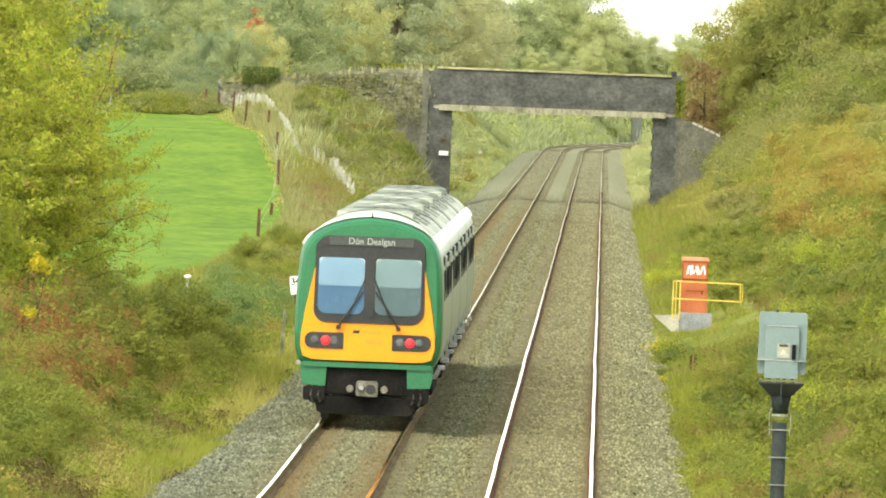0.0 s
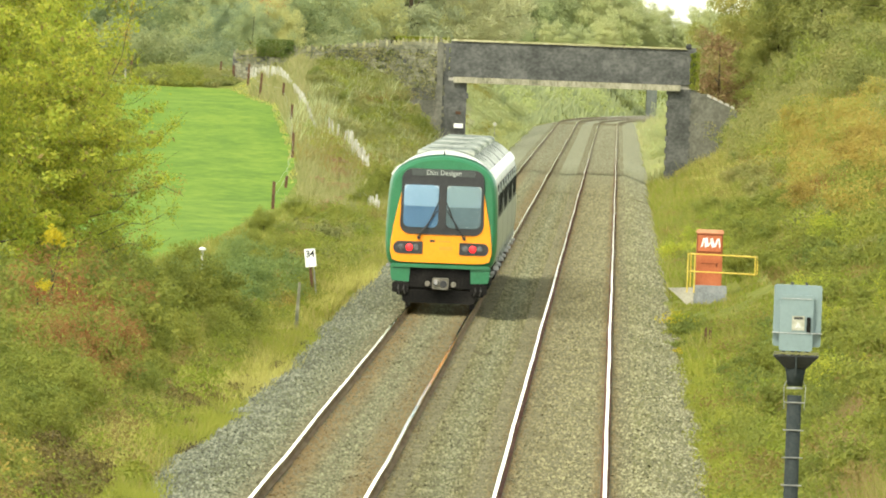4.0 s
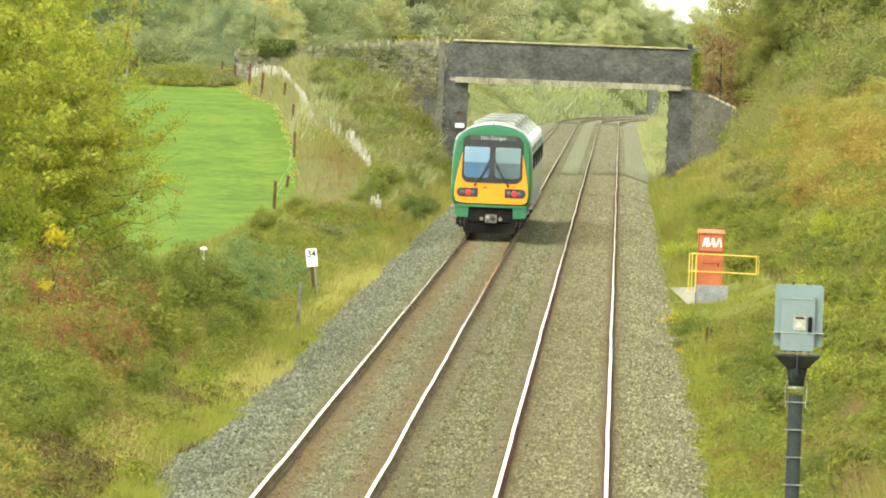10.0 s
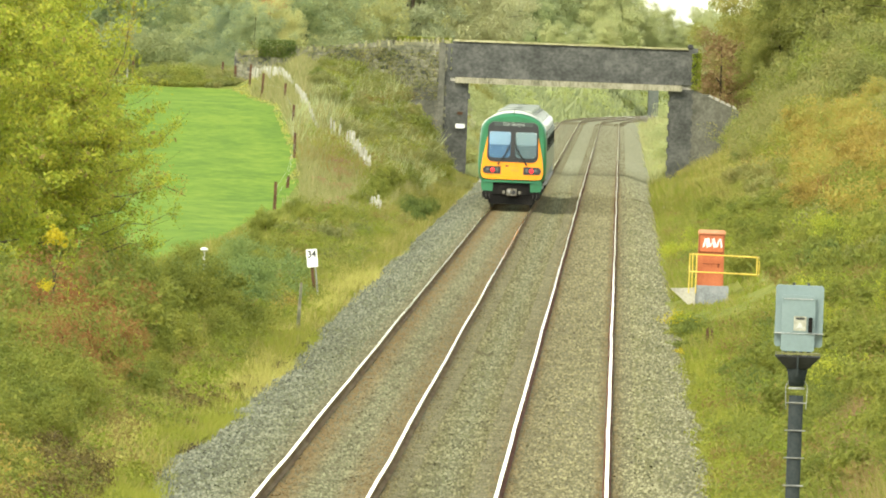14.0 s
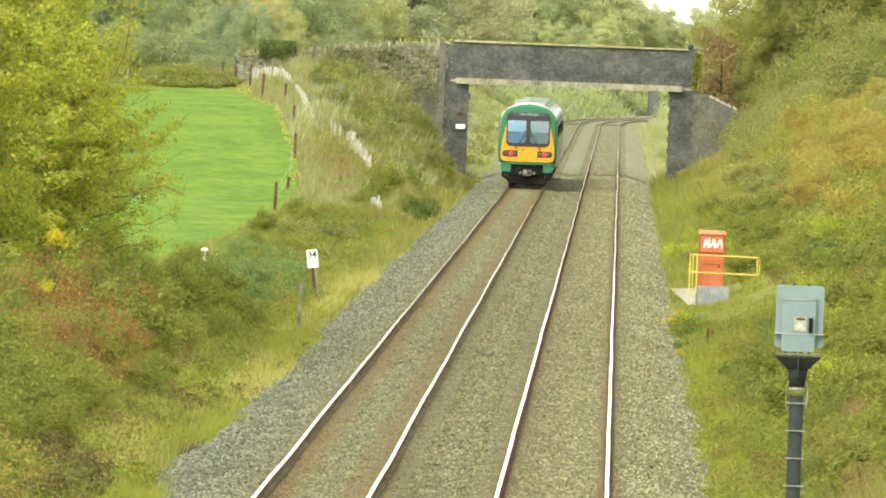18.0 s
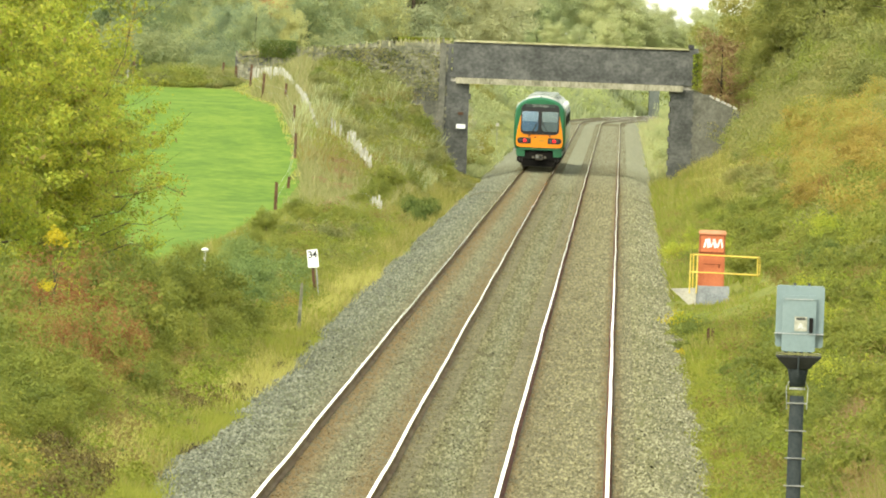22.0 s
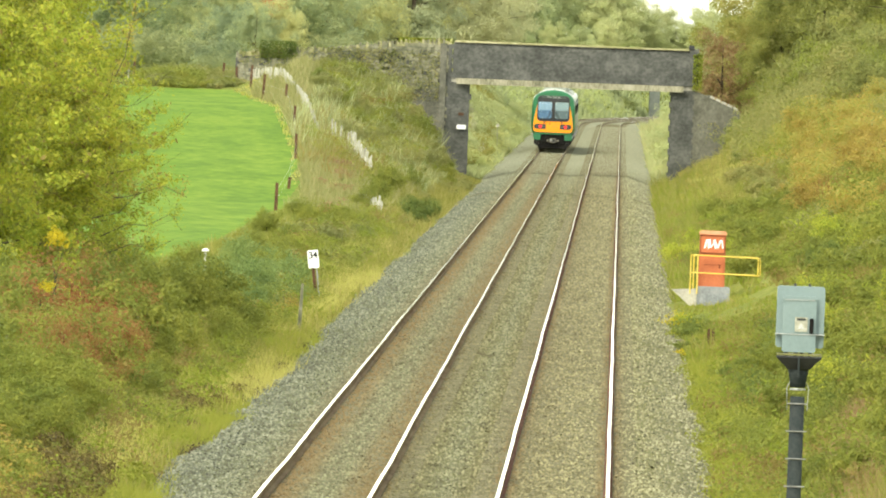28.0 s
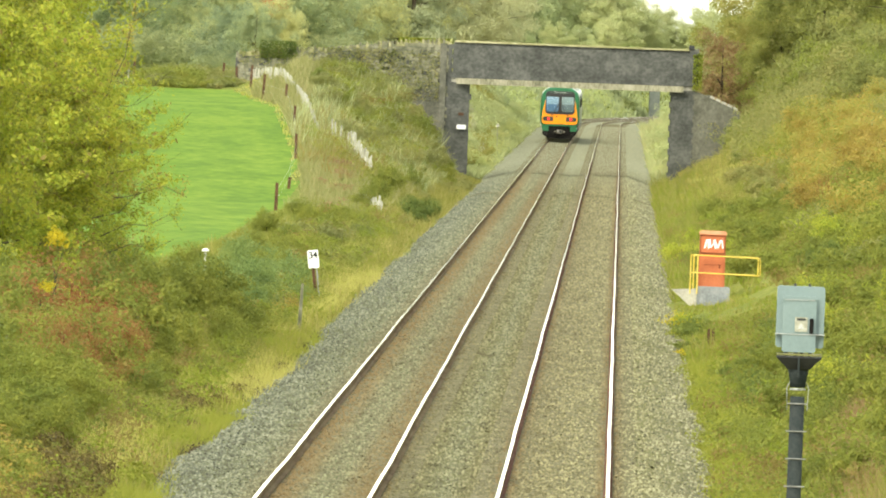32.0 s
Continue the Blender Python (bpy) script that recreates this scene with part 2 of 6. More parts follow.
L_UMBER = leafmat("dark_brown_dead_leaves", [(0.095, 0.075, 0.02), (0.14, 0.108, 0.026), (0.19, 0.145, 0.034), (0.22, 0.19, 0.044)], 0.35, grain=0.4)
L_STRAW = leafmat("dry_straw_blades", [(0.33, 0.31, 0.055), (0.42, 0.385, 0.085), (0.50, 0.45, 0.13), (0.38, 0.38, 0.065)], 0.4)
L_TEAL = leafmat("blue_green_leaves", [(0.112, 0.168, 0.047), (0.172, 0.236, 0.065), (0.235, 0.292, 0.076), (0.30, 0.335, 0.08)], 0.5)
L_GOLD = leafmat("golden_leaves", [(0.38, 0.30, 0.015), (0.50, 0.40, 0.02), (0.58, 0.46, 0.025), (0.45, 0.40, 0.03)], 0.5)
L_LUSH = leafmat("lush_grass_blades", [(0.135, 0.18, 0.014), (0.20, 0.25, 0.018), (0.255, 0.285, 0.028), (0.31, 0.30, 0.046)], 0.4)
L_BROWN = leafmat("dull_brown_leaves", [(0.17, 0.14, 0.035), (0.23, 0.18, 0.045), (0.28, 0.21, 0.055), (0.26, 0.25, 0.055)], 0.5)
L_FIRE = leafmat("orange_red_leaves", [(0.38, 0.13, 0.05), (0.48, 0.18, 0.07), (0.52, 0.25, 0.09), (0.42, 0.30, 0.09)], 0.5)
L_BANKTREE = leafmat("hazel_green_leaves", [(0.17, 0.185, 0.05), (0.245, 0.26, 0.06), (0.315, 0.315, 0.07), (0.38, 0.34, 0.09)], 0.5, vary=0.45)
L_PINK = leafmat("pinkish_brown_leaves", [(0.23, 0.125, 0.065), (0.29, 0.165, 0.08), (0.33, 0.22, 0.095), (0.31, 0.27, 0.095)], 0.5, grain=0.35)


# ---- mesh helpers ----
class MB:
    """Collects vertices and faces of one mesh."""

    def __init__(self):
        self.v, self.f = [], []

    def add(self, verts, faces):
        k = len(self.v)
        self.v += [tuple(p) for p in verts]
        self.f += [tuple(i + k for i in q) for q in faces]
        return self

    def box(self, c, size, rz=0.0, bev=0.0):
        hx, hy, hz = (d / 2 for d in size)
        if bev:
            return self.prism(rrect(hx, hz, bev), c, size[1], rz)
        pts = [Vector((x, y, z)) for z in (-hz, hz) for y in (-hy, hy) for x in (-hx, hx)]
        r = Matrix.Rotation(rz, 3, "Z")
        return self.add([Vector(c) + r @ p for p in pts], [(0, 2, 3, 1), (4, 5, 7, 6), (0, 1, 5, 4), (2, 6, 7, 3), (0, 4, 6, 2), (1, 3, 7, 5)])

    def prism(self, outline, c, depth, rz=0.0, inset=0.0):
        """Outline in x and z, extruded along y; inset shrinks the front face a little."""
        n = len(outline)
        r = Matrix.Rotation(rz, 3, "Z")
        cx, cz = sum(p[0] for p in outline) / n, sum(p[1] for p in outline) / n
        pts = []
        for y, q in ((-depth / 2, 1 - inset), (depth / 2, 1)):
            pts += [Vector(c) + r @ Vector((cx + (x - cx) * q, y, cz + (z - cz) * q)) for x, z in outline]
        faces = [tuple(range(n)), tuple(range(2 * n - 1, n - 1, -1))]
        faces += [(i, i + n, (i + 1) % n + n, (i + 1) % n) for i in range(n)]
        return self.add(pts, faces)

    def tube(self, pts, r0, r1=None, sides=8):
        """A tapered tube along the points."""
        r1 = r0 if r1 is None else r1
        pts = [Vector(p) for p in pts]
        n, rings = len(pts), []
        for i, p in enumerate(pts):
            d = (pts[min(i + 1, n - 1)] - pts[max(i - 1, 0)]).normalized()
            a = d.orthogonal().normalized() if abs(d.z) < 0.99 else Vector((1, 0, 0))
            b = d.cross(a)
            r = r0 + (r1 - r0) * i / max(1, n - 1)
            rings += [p + a * (r * math.cos(2 * math.pi * j / sides)) + b * (r * math.sin(2 * math.pi * j / sides)) for j in range(sides)]
        faces = [(i * sides + j, i * sides + (j + 1) % sides, (i + 1) * sides + (j + 1) % sides, (i + 1) * sides + j) for i in range(n - 1) for j in range(sides)]
        faces += [tuple(range(sides - 1, -1, -1)), tuple(range((n - 1) * sides, n * sides))]
        return self.add(rings, faces)

    def loft(self, sections, closed=True, caps=True):
        """Joins sections of equal length, each a list of points."""
        n = len(sections[0])
        pts = [p for s in sections for p in s]
        m = n if closed else n - 1
        faces = [(i * n + j, i * n + (j + 1) % n, (i + 1) * n + (j + 1) % n, (i + 1) * n + j) for i in range(len(sections) - 1) for j in range(m)]
        if closed and caps:
            faces += [tuple(range(n - 1, -1, -1)), tuple(range((len(sections) - 1) * n, len(sections) * n))]
        return self.add(pts, faces)

    def mesh(self, name, material, smooth=False):
        me = bpy.data.meshes.new(name)
        me.from_pydata(self.v, [], self.f)
        me.materials.append(material)
        if smooth:
            me.shade_smooth()
        me.update()
        return me


def rrect(hx, hz, r, n=4):
    """Outline of a rectangle with round corners."""
    out = []
    for cx, cz, a0 in ((hx - r, hz - r, 0), (-hx + r, hz - r, 90), (-hx + r, -hz + r, 180), (hx - r, -hz + r, 270)):
        out += [(cx + r * math.cos(radians(a0 + 90 * i / n)), cz + r * math.sin(radians(a0 + 90 * i / n))) for i in range(n + 1)]
    return out


def part(name, mb, material, parent=None, label="", m=None, smooth=False):
    """One mesh object, under a thing or a part."""
    ob = new(name, mb if isinstance(mb, bpy.types.Mesh) else mb.mesh(name, material, smooth))
    if parent is not None:
        ob.parent = parent
    if m is not None:
        ob.matrix_basis = m
    return tagged(ob, label)


def fast_mesh(name, verts, tris, material):
    """A big triangle mesh from arrays."""
    me = bpy.data.meshes.new(name)
    me.vertices.add(len(verts))
    me.vertices.foreach_set("co", np.ascontiguousarray(verts, dtype=np.float32).ravel())
    k = tris.shape[1]
    me.loops.add(tris.size)
    me.loops.foreach_set("vertex_index", np.ascontiguousarray(tris, dtype=np.int32).ravel())
    me.polygons.add(len(tris))
    me.polygons.foreach_set("loop_start", np.arange(0, tris.size, k, dtype=np.int32))
    me.update(calc_edges=True)
    me.materials.append(material)
    return me


def leaves(name, pts, size, material, up=0.3, spread=0.4, out=None, loose=0.5, small=False):
    """One folded four-sided leaf at every point; out: the way that its upper side faces."""
    n = len(pts)
    a = rng.normal(size=(n, 3))
    if out is None:
        a[:, 2] *= 0.55
        b = np.cross(a, rng.normal(size=(n, 3)) + np.array((0, 0, up)))
    else:
        f = out + rng.normal(scale=loose, size=(n, 3))
        f /= np.linalg.norm(f, axis=1)[:, None] + 1e-9
        a -= f * (a * f).sum(1)[:, None]
        b = np.cross(f, a)
    a /= np.linalg.norm(a, axis=1)[:, None]
    b /= np.linalg.norm(b, axis=1)[:, None] + 1e-9
    s = size * rng.uniform(1 - spread, 1 + spread, (n, 1))
    nn = np.cross(a, b)
    if small:                         # far off: a plain three-sided leaf
        v = np.stack([pts - a * s, pts + a * s * 0.6 + b * s * 0.55, pts + a * s * 0.6 - b * s * 0.55], 1).reshape(-1, 3)
        return fast_mesh(name, v, np.arange(n * 3).reshape(-1, 3), material)
    v = np.stack([pts - a * s, pts + b * s * 0.5 + nn * s * 0.15, pts + a * s, pts - b * s * 0.5 + nn * s * 0.15], 1).reshape(-1, 3)
    i = np.arange(n)[:, None] * 4
    tris = np.concatenate([i + np.array((0, 1, 2)), i + np.array((0, 2, 3))], 1).reshape(-1, 3)
    return fast_mesh(name, v, tris, material)


# ---- plan: the line of the tracks and the lie of the land ----
def mid(y):
    """X of the line midway between the two tracks."""
    return -2.586 + 0.00951 * y + (max(0.0, y - 1610.0) ** 2) / 5800.0


def lerp(x, xs, ys):
    return float(np.interp(x, xs, ys))


YS_B = (0, 600, 720, 800, 860, 890, 930, 965, 1000, 1060, 1300, 5000)
UB = (-9.5, -9.5, -7.2, -8.3, -11.6, -12.6, -14.0, -14.4, -14.4, -12, -12, -14)
ZB = (0.1, 0.1, 0.05, 0.6, 1.9, 2.9, 4.3, 5.3, 5.5, 4.6, 4.6, 5.0)
UF = (-13, -10.3, -9.9, -11.4, -13.2, -13.9, -16.0, -18.0, -18.5, -18, -18, -20)
ZF = (-0.1, 0.0, 0.2, 1.6, 2.9, 3.3, 3.5, 4.0, 4.1, 4.0, 4.4, 9.0)
ZM = (0.0, 0.0, 0.0, 0.2, 0.6, 1.0, 1.9, 3.9, 4.2, 2.6, 2.4, 2.4)
UM = (-7.2, -7.2, -6.4, -7.2, -8.2, -8.8, -9.4, -9.6, -9.8, -9, -9, -9)
UR2 = (6.2, 6.2, 6.2, 6.2, 6.2, 6.2, 6.2, 6.0, 6.0, 5.6, 5.6, 5.6)


def height(u, y):
    """Ground level at u metres right of the tracks' mid line, y metres along."""
    if u <= -4.8:
        us = (-60, lerp(y, YS_B, UF), lerp(y, YS_B, UB), lerp(y, YS_B, UM), -6.0, -4.8)
        zf = lerp(y, YS_B, ZF)
        return lerp(u, us, (zf, zf, lerp(y, YS_B, ZB), lerp(y, YS_B, ZM), -0.35, -0.62))
    if u < 4.4 or (506 < y < 534 and u < 6.3):      # the cess, and the level stand of the cabinet
        return -0.62 if u < 4.4 else -0.55
    return lerp(u, (4.4, 5.6, 7.0, 13.5, 17, 26, 60), (-0.62, -0.2, 0.45, 4.6, 5.6, 6.0, 6.2))


def on_land(u, y, dz=0.0):
    return Vector((mid(y) + u, y, height(u, y) + dz))


def ground():
    ys = [-400, -200, -60] + list(np.arange(0, 260, 20)) + list(np.arange(260, 1080, 5)) + list(np.arange(1080, 1900, 20)) + [2000, 2300, 2800, 3500, 4300, 5200]
    us = [-3000, -1500, -700, -300, -140, -80, -60, -48, -40] + list(np.arange(-34, 30, 0.6)) + [30, 36, 45, 60, 90, 160, 320, 700, 1500, 3000]
    nu = len(us)
    verts, faces, kinds = [], [], []
    for y in ys:
        for u in us:
            z = height(u, y)
            if abs(u) > 5.2 and abs(u) < 200:
                p = Vector((u * 0.5, y * 0.12, 0))
                z += (0.16 if u > lerp(y, YS_B, UF) else 0.04) * noise.noise(p)
            verts.append((mid(y) + u, y, z))
    for i in range(len(ys) - 1):
        for j in range(nu - 1):
            a = i * nu + j
            faces.append((a, a + 1, a + nu + 1, a + nu))
            y, u = (ys[i] + ys[i + 1]) / 2, (us[j] + us[j + 1]) / 2
            kinds.append(1 if u < lerp(y, YS_B, UF) - 0.3 and (y < 955 or y > 1010) else 0)
    me = bpy.data.meshes.new("ground")
    me.from_pydata(verts, [], faces)
    me.materials.append(M_GROUND)
    me.materials.append(M_FIELD)
    me.polygons.foreach_set("material_index", kinds)
    me.shade_smooth()
    me.update()
    tagged(new("ground", me), "rough grassy railway cutting with a mown green pasture", "ground", kind="structure")


ground()


def rust_bands(m):
    n, l = m.node_tree.nodes, m.node_tree.links
    # rust-brown dust in bands beside the rails of the track on the left
    geo, sep = n.new("ShaderNodeNewGeometry"), n.new("ShaderNodeSeparateXYZ")
    l.new(geo.outputs["Position"], sep.inputs[0])
    ma = n.new("ShaderNodeMath")
    ma.operation = "MULTIPLY_ADD"
    ma.inputs[1].default_value = -0.00951
    l.new(sep.outputs["Y"], ma.inputs[0])
    l.new(sep.outputs["X"], ma.inputs[2])
    rp = n.new("ShaderNodeValToRGB")
    rp.color_ramp.elements[0].position, rp.color_ramp.elements[0].color = 0.0, (0, 0, 0, 1)
    rp.color_ramp.elements[1].position, rp.color_ramp.elements[1].color = 1.0, (0, 0, 0, 1)
    for p, c in ((0.20, 0.0), (0.228, 0.25), (0.2385, 0.9), (0.262, 0.8), (0.285, 0.5), (0.302, 0.1), (0.34, 0.1), (0.36, 0.45), (0.39, 0.65), (0.4055, 0.9), (0.416, 0.4), (0.43, 0.05), (0.575, 0.05), (0.582, 0.6), (0.5945, 0.95), (0.606, 0.65), (0.622, 0.15), (0.735, 0.1), (0.749, 0.6), (0.7615, 0.95), (0.773, 0.55), (0.79, 0.05)):
        e = rp.color_ramp.elements.new(p)
        e.color = (c, c, c, 1)
    sc = n.new("ShaderNodeMapRange")
    sc.inputs["From Min"].default_value, sc.inputs["From Max"].default_value = -2.586 - 5.0, -2.586 + 5.0
    l.new(ma.outputs[0], sc.inputs["Value"])
    l.new(sc.outputs[0], rp.inputs[0])
    mx = n.new("ShaderNodeMix")
    mx.data_type = "RGBA"
    mx.inputs["B"].default_value = (0.19, 0.125, 0.058, 1)
    ramp = [x for x in n if x.type == "VALTORGB" and x != rp][0]
    # stone of several loads: blue-grey on the shoulder, dark in the left of the middle, buff on the track at the right
    load = n.new("ShaderNodeValToRGB")
    load.color_ramp.elements[0].position, load.color_ramp.elements[0].color = 0.10, (0.86, 0.92, 1.03, 1)
    load.color_ramp.elements[1].position, load.color_ramp.elements[1].color = 0.97, (1.18, 1.18, 1.2, 1)
    for p, c in ((0.20, (0.93, 0.97, 0.98)), (0.26, (0.92, 0.92, 0.8)), (0.32, (0.93, 1.0, 0.94)), (0.42, (0.76, 0.71, 0.56)), (0.46, (0.90, 0.88, 0.76)), (0.50, (0.96, 0.99, 0.95)), (0.54, (0.92, 0.89, 0.76)), (0.585, (1.0, 0.96, 0.84)), (0.68, (1.09, 1.06, 0.90)), (0.79, (1.22, 1.2, 1.06)), (0.86, (1.22, 1.22, 1.16))):
        load.color_ramp.elements.new(p).color = (*c, 1)
    tint = n.new("ShaderNodeMix")
    tint.data_type, tint.blend_type = "RGBA", "MULTIPLY"
    tint.inputs["Factor"].default_value = 1.0
    l.new(sc.outputs[0], load.inputs[0])
    l.new(ramp.outputs[0], tint.inputs["A"])
    l.new(load.outputs[0], tint.inputs["B"])
    haze_mix, pale = n.new("ShaderNodeMapRange"), n.new("ShaderNodeMix")
    haze_mix.inputs["From Min"].default_value, haze_mix.inputs["From Max"].default_value = 860, 1080
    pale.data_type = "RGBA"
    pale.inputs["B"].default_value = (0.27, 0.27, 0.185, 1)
    haze_mix.inputs["To Max"].default_value = 0.7     # distance haze put into the stone colour beyond the bridge
    l.new(sep.outputs["Y"], haze_mix.inputs["Value"])
    l.new(haze_mix.outputs[0], pale.inputs["Factor"])
    l.new(rp.outputs[0], mx.inputs["Factor"])
    l.new(tint.outputs["Result"], mx.inputs["A"])
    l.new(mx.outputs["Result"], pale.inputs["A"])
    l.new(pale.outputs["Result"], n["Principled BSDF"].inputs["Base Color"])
    return m


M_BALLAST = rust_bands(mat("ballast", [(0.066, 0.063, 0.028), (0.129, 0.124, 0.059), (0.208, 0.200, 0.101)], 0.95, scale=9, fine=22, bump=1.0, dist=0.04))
BALL_U = (-4.9, -4.2, -3.25, -2.6, -1.0, -0.45, 0.0, 0.45, 1.0, 2.6, 3.2, 3.9, 4.6)
BALL_Z = (-0.64, -0.42, -0.2, -0.19, -0.19, -0.22, -0.27, -0.22, -0.19, -0.19, -0.2, -0.45, -0.66)


def ballast():
    ys = [-100] + list(range(0, 260, 40)) + list(np.arange(260, 1000, 4)) + list(range(1000, 2300, 12))
    us = list(np.linspace(-4.95, 4.65, 64))
    verts, faces = [], []
    for y in ys:
        for u in us:
            e = 1.0 + 0.09 * noise.noise((3.3, y * 0.05, 0.5 if u > 0 else 7.5))
            z = lerp(u / e, BALL_U, BALL_Z) + 0.03 * noise.noise((u * 1.5, y * 0.3, 2))
            if min(abs(abs(u) - 0.945), abs(abs(u) - 2.615)) < 0.17:
                z -= 0.035
            verts.append((mid(y) + u, y, z))
    nu = len(us)
    faces = [(i * nu + j, i * nu + j + 1, (i + 1) * nu + j + 1, (i + 1) * nu + j) for i in range(len(ys) - 1) for j in range(nu - 1)]
    me = bpy.data.meshes.new("ballast_bed")
    me.from_pydata(verts, [], faces)
    me.materials.append(M_BALLAST)
    me.shade_smooth()
    tagged(new("ballast_bed", me), "grey stone ballast bed with rust-brown bands beside the rails", "ballast", kind="structure")
    # loose stones lying on the bed
    n = 190000
    y = np.concatenate([258 + (1000 - 258) * rng.uniform(0, 1, n - 30000) ** 1.8, rng.uniform(1000, 1600, 30000)])
    u = rng.uniform(-4.9, 4.6, n)
    keep = np.ones(n, bool)
    for r in (-1.78 - 0.835, -1.78 + 0.835, 1.78 - 0.835, 1.78 + 0.835):
        keep &= np.abs(u - r) > 0.1
    y, u = y[keep], u[keep]
    n = len(y)
    e = np.array([1.0 + 0.09 * noise.noise((3.3, b * 0.05, 0.5 if a > 0 else 7.5)) for a, b in zip(u, y)])
    z = np.interp(u / e, BALL_U, BALL_Z) + rng.uniform(0.005, 0.045, n)
    c = np.stack([-2.586 + 0.00951 * y + u, y, z], 1)
    s = rng.uniform(0.012, 0.034, (n, 1, 1)) * (1 + (y[:, None, None] - 258) / 2600)
    octa = np.array([(1, 0, -0.3), (-1, 0, -0.3), (0, 1, -0.3), (0, -1, -0.3), (0, 0, 0.8)])
    v = c[:, None, :] + s * (octa[None] + rng.normal(scale=0.28, size=(n, 5, 3)))
    tri = np.array([(0, 2, 4), (2, 1, 4), (1, 3, 4), (3, 0, 4)])
    t = (np.arange(n)[:, None, None] * 5 + tri[None]).reshape(-1, 3)
    st = fast_mesh("ballast_stones", v.reshape(-1, 3), t, M_BALLSTONE)
    tagged(new("ballast_stones", st), "loose grey ballast stones between the rails", "ballast", kind="stuff")


def stone_material():
    m = leafmat("ballast_stone", [(0.046, 0.044, 0.020), (0.102, 0.099, 0.049), (0.166, 0.159, 0.085), (0.285, 0.273, 0.16)], 0.0, 0.95, 0.6)
    n, l = m.node_tree.nodes, m.node_tree.links
    l.new(n["Principled BSDF"].outputs[0], n["Material Output"].inputs["Surface"])
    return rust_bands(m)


M_BALLSTONE = stone_material()
ballast()

RAIL_PROFILE = [(-0.07, -0.17), (0.07, -0.17), (0.07, -0.155), (0.012, -0.135), (0.012, -0.045), (0.035, -0.035), (0.035, -0.004), (-0.035, -0.004), (-0.035, -0.035), (-0.012, -0.045), (-0.012, -0.135), (-0.07, -0.155)]


def rails():
    for ti, tu in enumerate((-1.78, 1.78)):
        for side in (-1, 1):
            for near, ys in ((True, [-100, 0, 120, 200] + list(np.arange(240, 1105, 6.0))), (False, list(np.arange(1104.0, 2300, 12.0)))):
                secs, tops = [], []
                for y in ys:
                    w = 0.026 * noise.noise((ti * 9.1, y * 0.022, 1.0)) + 0.01 * noise.noise((ti * 5, y * 0.07, 3.0))
                    dz = 0.022 * noise.noise((ti * 3.3 + side, y * 0.03, 8.0))
                    x = mid(y) + tu + side * 0.835 + w
                    secs.append([(x + px, y, pz + dz) for px, pz in RAIL_PROFILE])
                    band = lerp(y, (400, 800), (1.0, 0.72))      # shaped wider nearby for the sun's bloom on the rail heads
                    tops.append([(x + px * band, y, pz + dz) for px, pz in ((-0.034, -0.0045), (0.031, -0.0045), (0.031, -0.003), (0.026, 0.003), (-0.028, 0.003), (-0.034, -0.002))])
                r = new("rail", MB().loft(secs).mesh("rail", (M_RAILSIDE, M_RAILRED)[ti] if near else M_RAILHAZE))
                tagged(r, "long welded steel rail with rusty web and polished head" if near else "long welded steel rail, buff-brown web paled by painted haze", "rail", "rails", "structure")
                part("running_surface", MB().loft(tops), M_RAILTOP, r, "polished steel head", smooth=False)


rails()


def sleepers():
    bed = tagged(new("sleeper_row"), "grey concrete sleepers set in the ballast", "sleepers", kind="structure")
    o = [(-1.3, -0.36), (1.3, -0.36), (1.3, -0.19), (1.2, -0.172), (-1.2, -0.172), (-1.3, -0.19)]
    me = MB().prism(o, (0, 0, 0), 0.25).mesh("sleeper", M_SLEEPER)
    rest = MB()
    for tu in (-1.78, 1.78):
        for i in range(2000):
            y = 256.0 + i * 0.7
            m = pose(mid(y) + tu, y, 0.0, 0, 0, -0.5)
            if i < 145:
                part("sleeper", me, M_SLEEPER, bed, m=m)
            else:
                rest.box((mid(y) + tu, y, -0.26), (2.6, 0.25, 0.176))
    for tu in (-1.78, 1.78):
        for i in range(460):
            y = 255.3 - i * 0.7
            rest.box((mid(y) + tu, y, -0.26), (2.6, 0.25, 0.176))
    tagged(part("sleeper_rest", rest, M_SLEEPER, bed), kind="stuff")


sleepers()


# ---- the road bridge ----
BY = 982.0                      # near face
BX = mid(BY)


def block_wall(parent, u0, u1, z0, z1, y, course, length, material, name="stone", top=None, jitter=0.005, tilt=0.0):
    """Courses of separate blocks with recessed joints in front of a wall's core."""
    shapes = []
    for k in range(6):
        w = length * (0.75 + 0.1 * k)
        h = course - 0.012
        o = [(x + random.uniform(-1, 1) * 0.006, z + random.uniform(-1, 1) * 0.006) for x, z in ((-w / 2, -h / 2), (w / 2, -h / 2), (w / 2, h / 2), (-w / 2, h / 2))]
        shapes.append((w, MB().prism(o, (0, 0, 0), 0.10, inset=0.012).mesh(name, material)))
    z, row = z0, 0
    while z + course * 0.6 < z1:
        u = u0 + (0.0 if row % 2 else -0.25 * length)
        while u < u1 - 0.08:
            w, me = random.choice(shapes)
            if u + w > u1:
                w, me = min(shapes, key=lambda s: abs(s[0] - (u1 - u)))
            c = u + w / 2
            lim = top(c) if top else z1
            if z + course * 0.7 < lim and c - w / 2 > u0 - 0.15 and c + w / 2 < u1 + 0.15:
                part(name, me, material, parent, m=pose(BX + c, y + random.uniform(-1, 1) * jitter, z + course / 2, 0, random.uniform(-1, 1) * tilt, 0))
            u += w + 0.01
        z += course
        row += 1


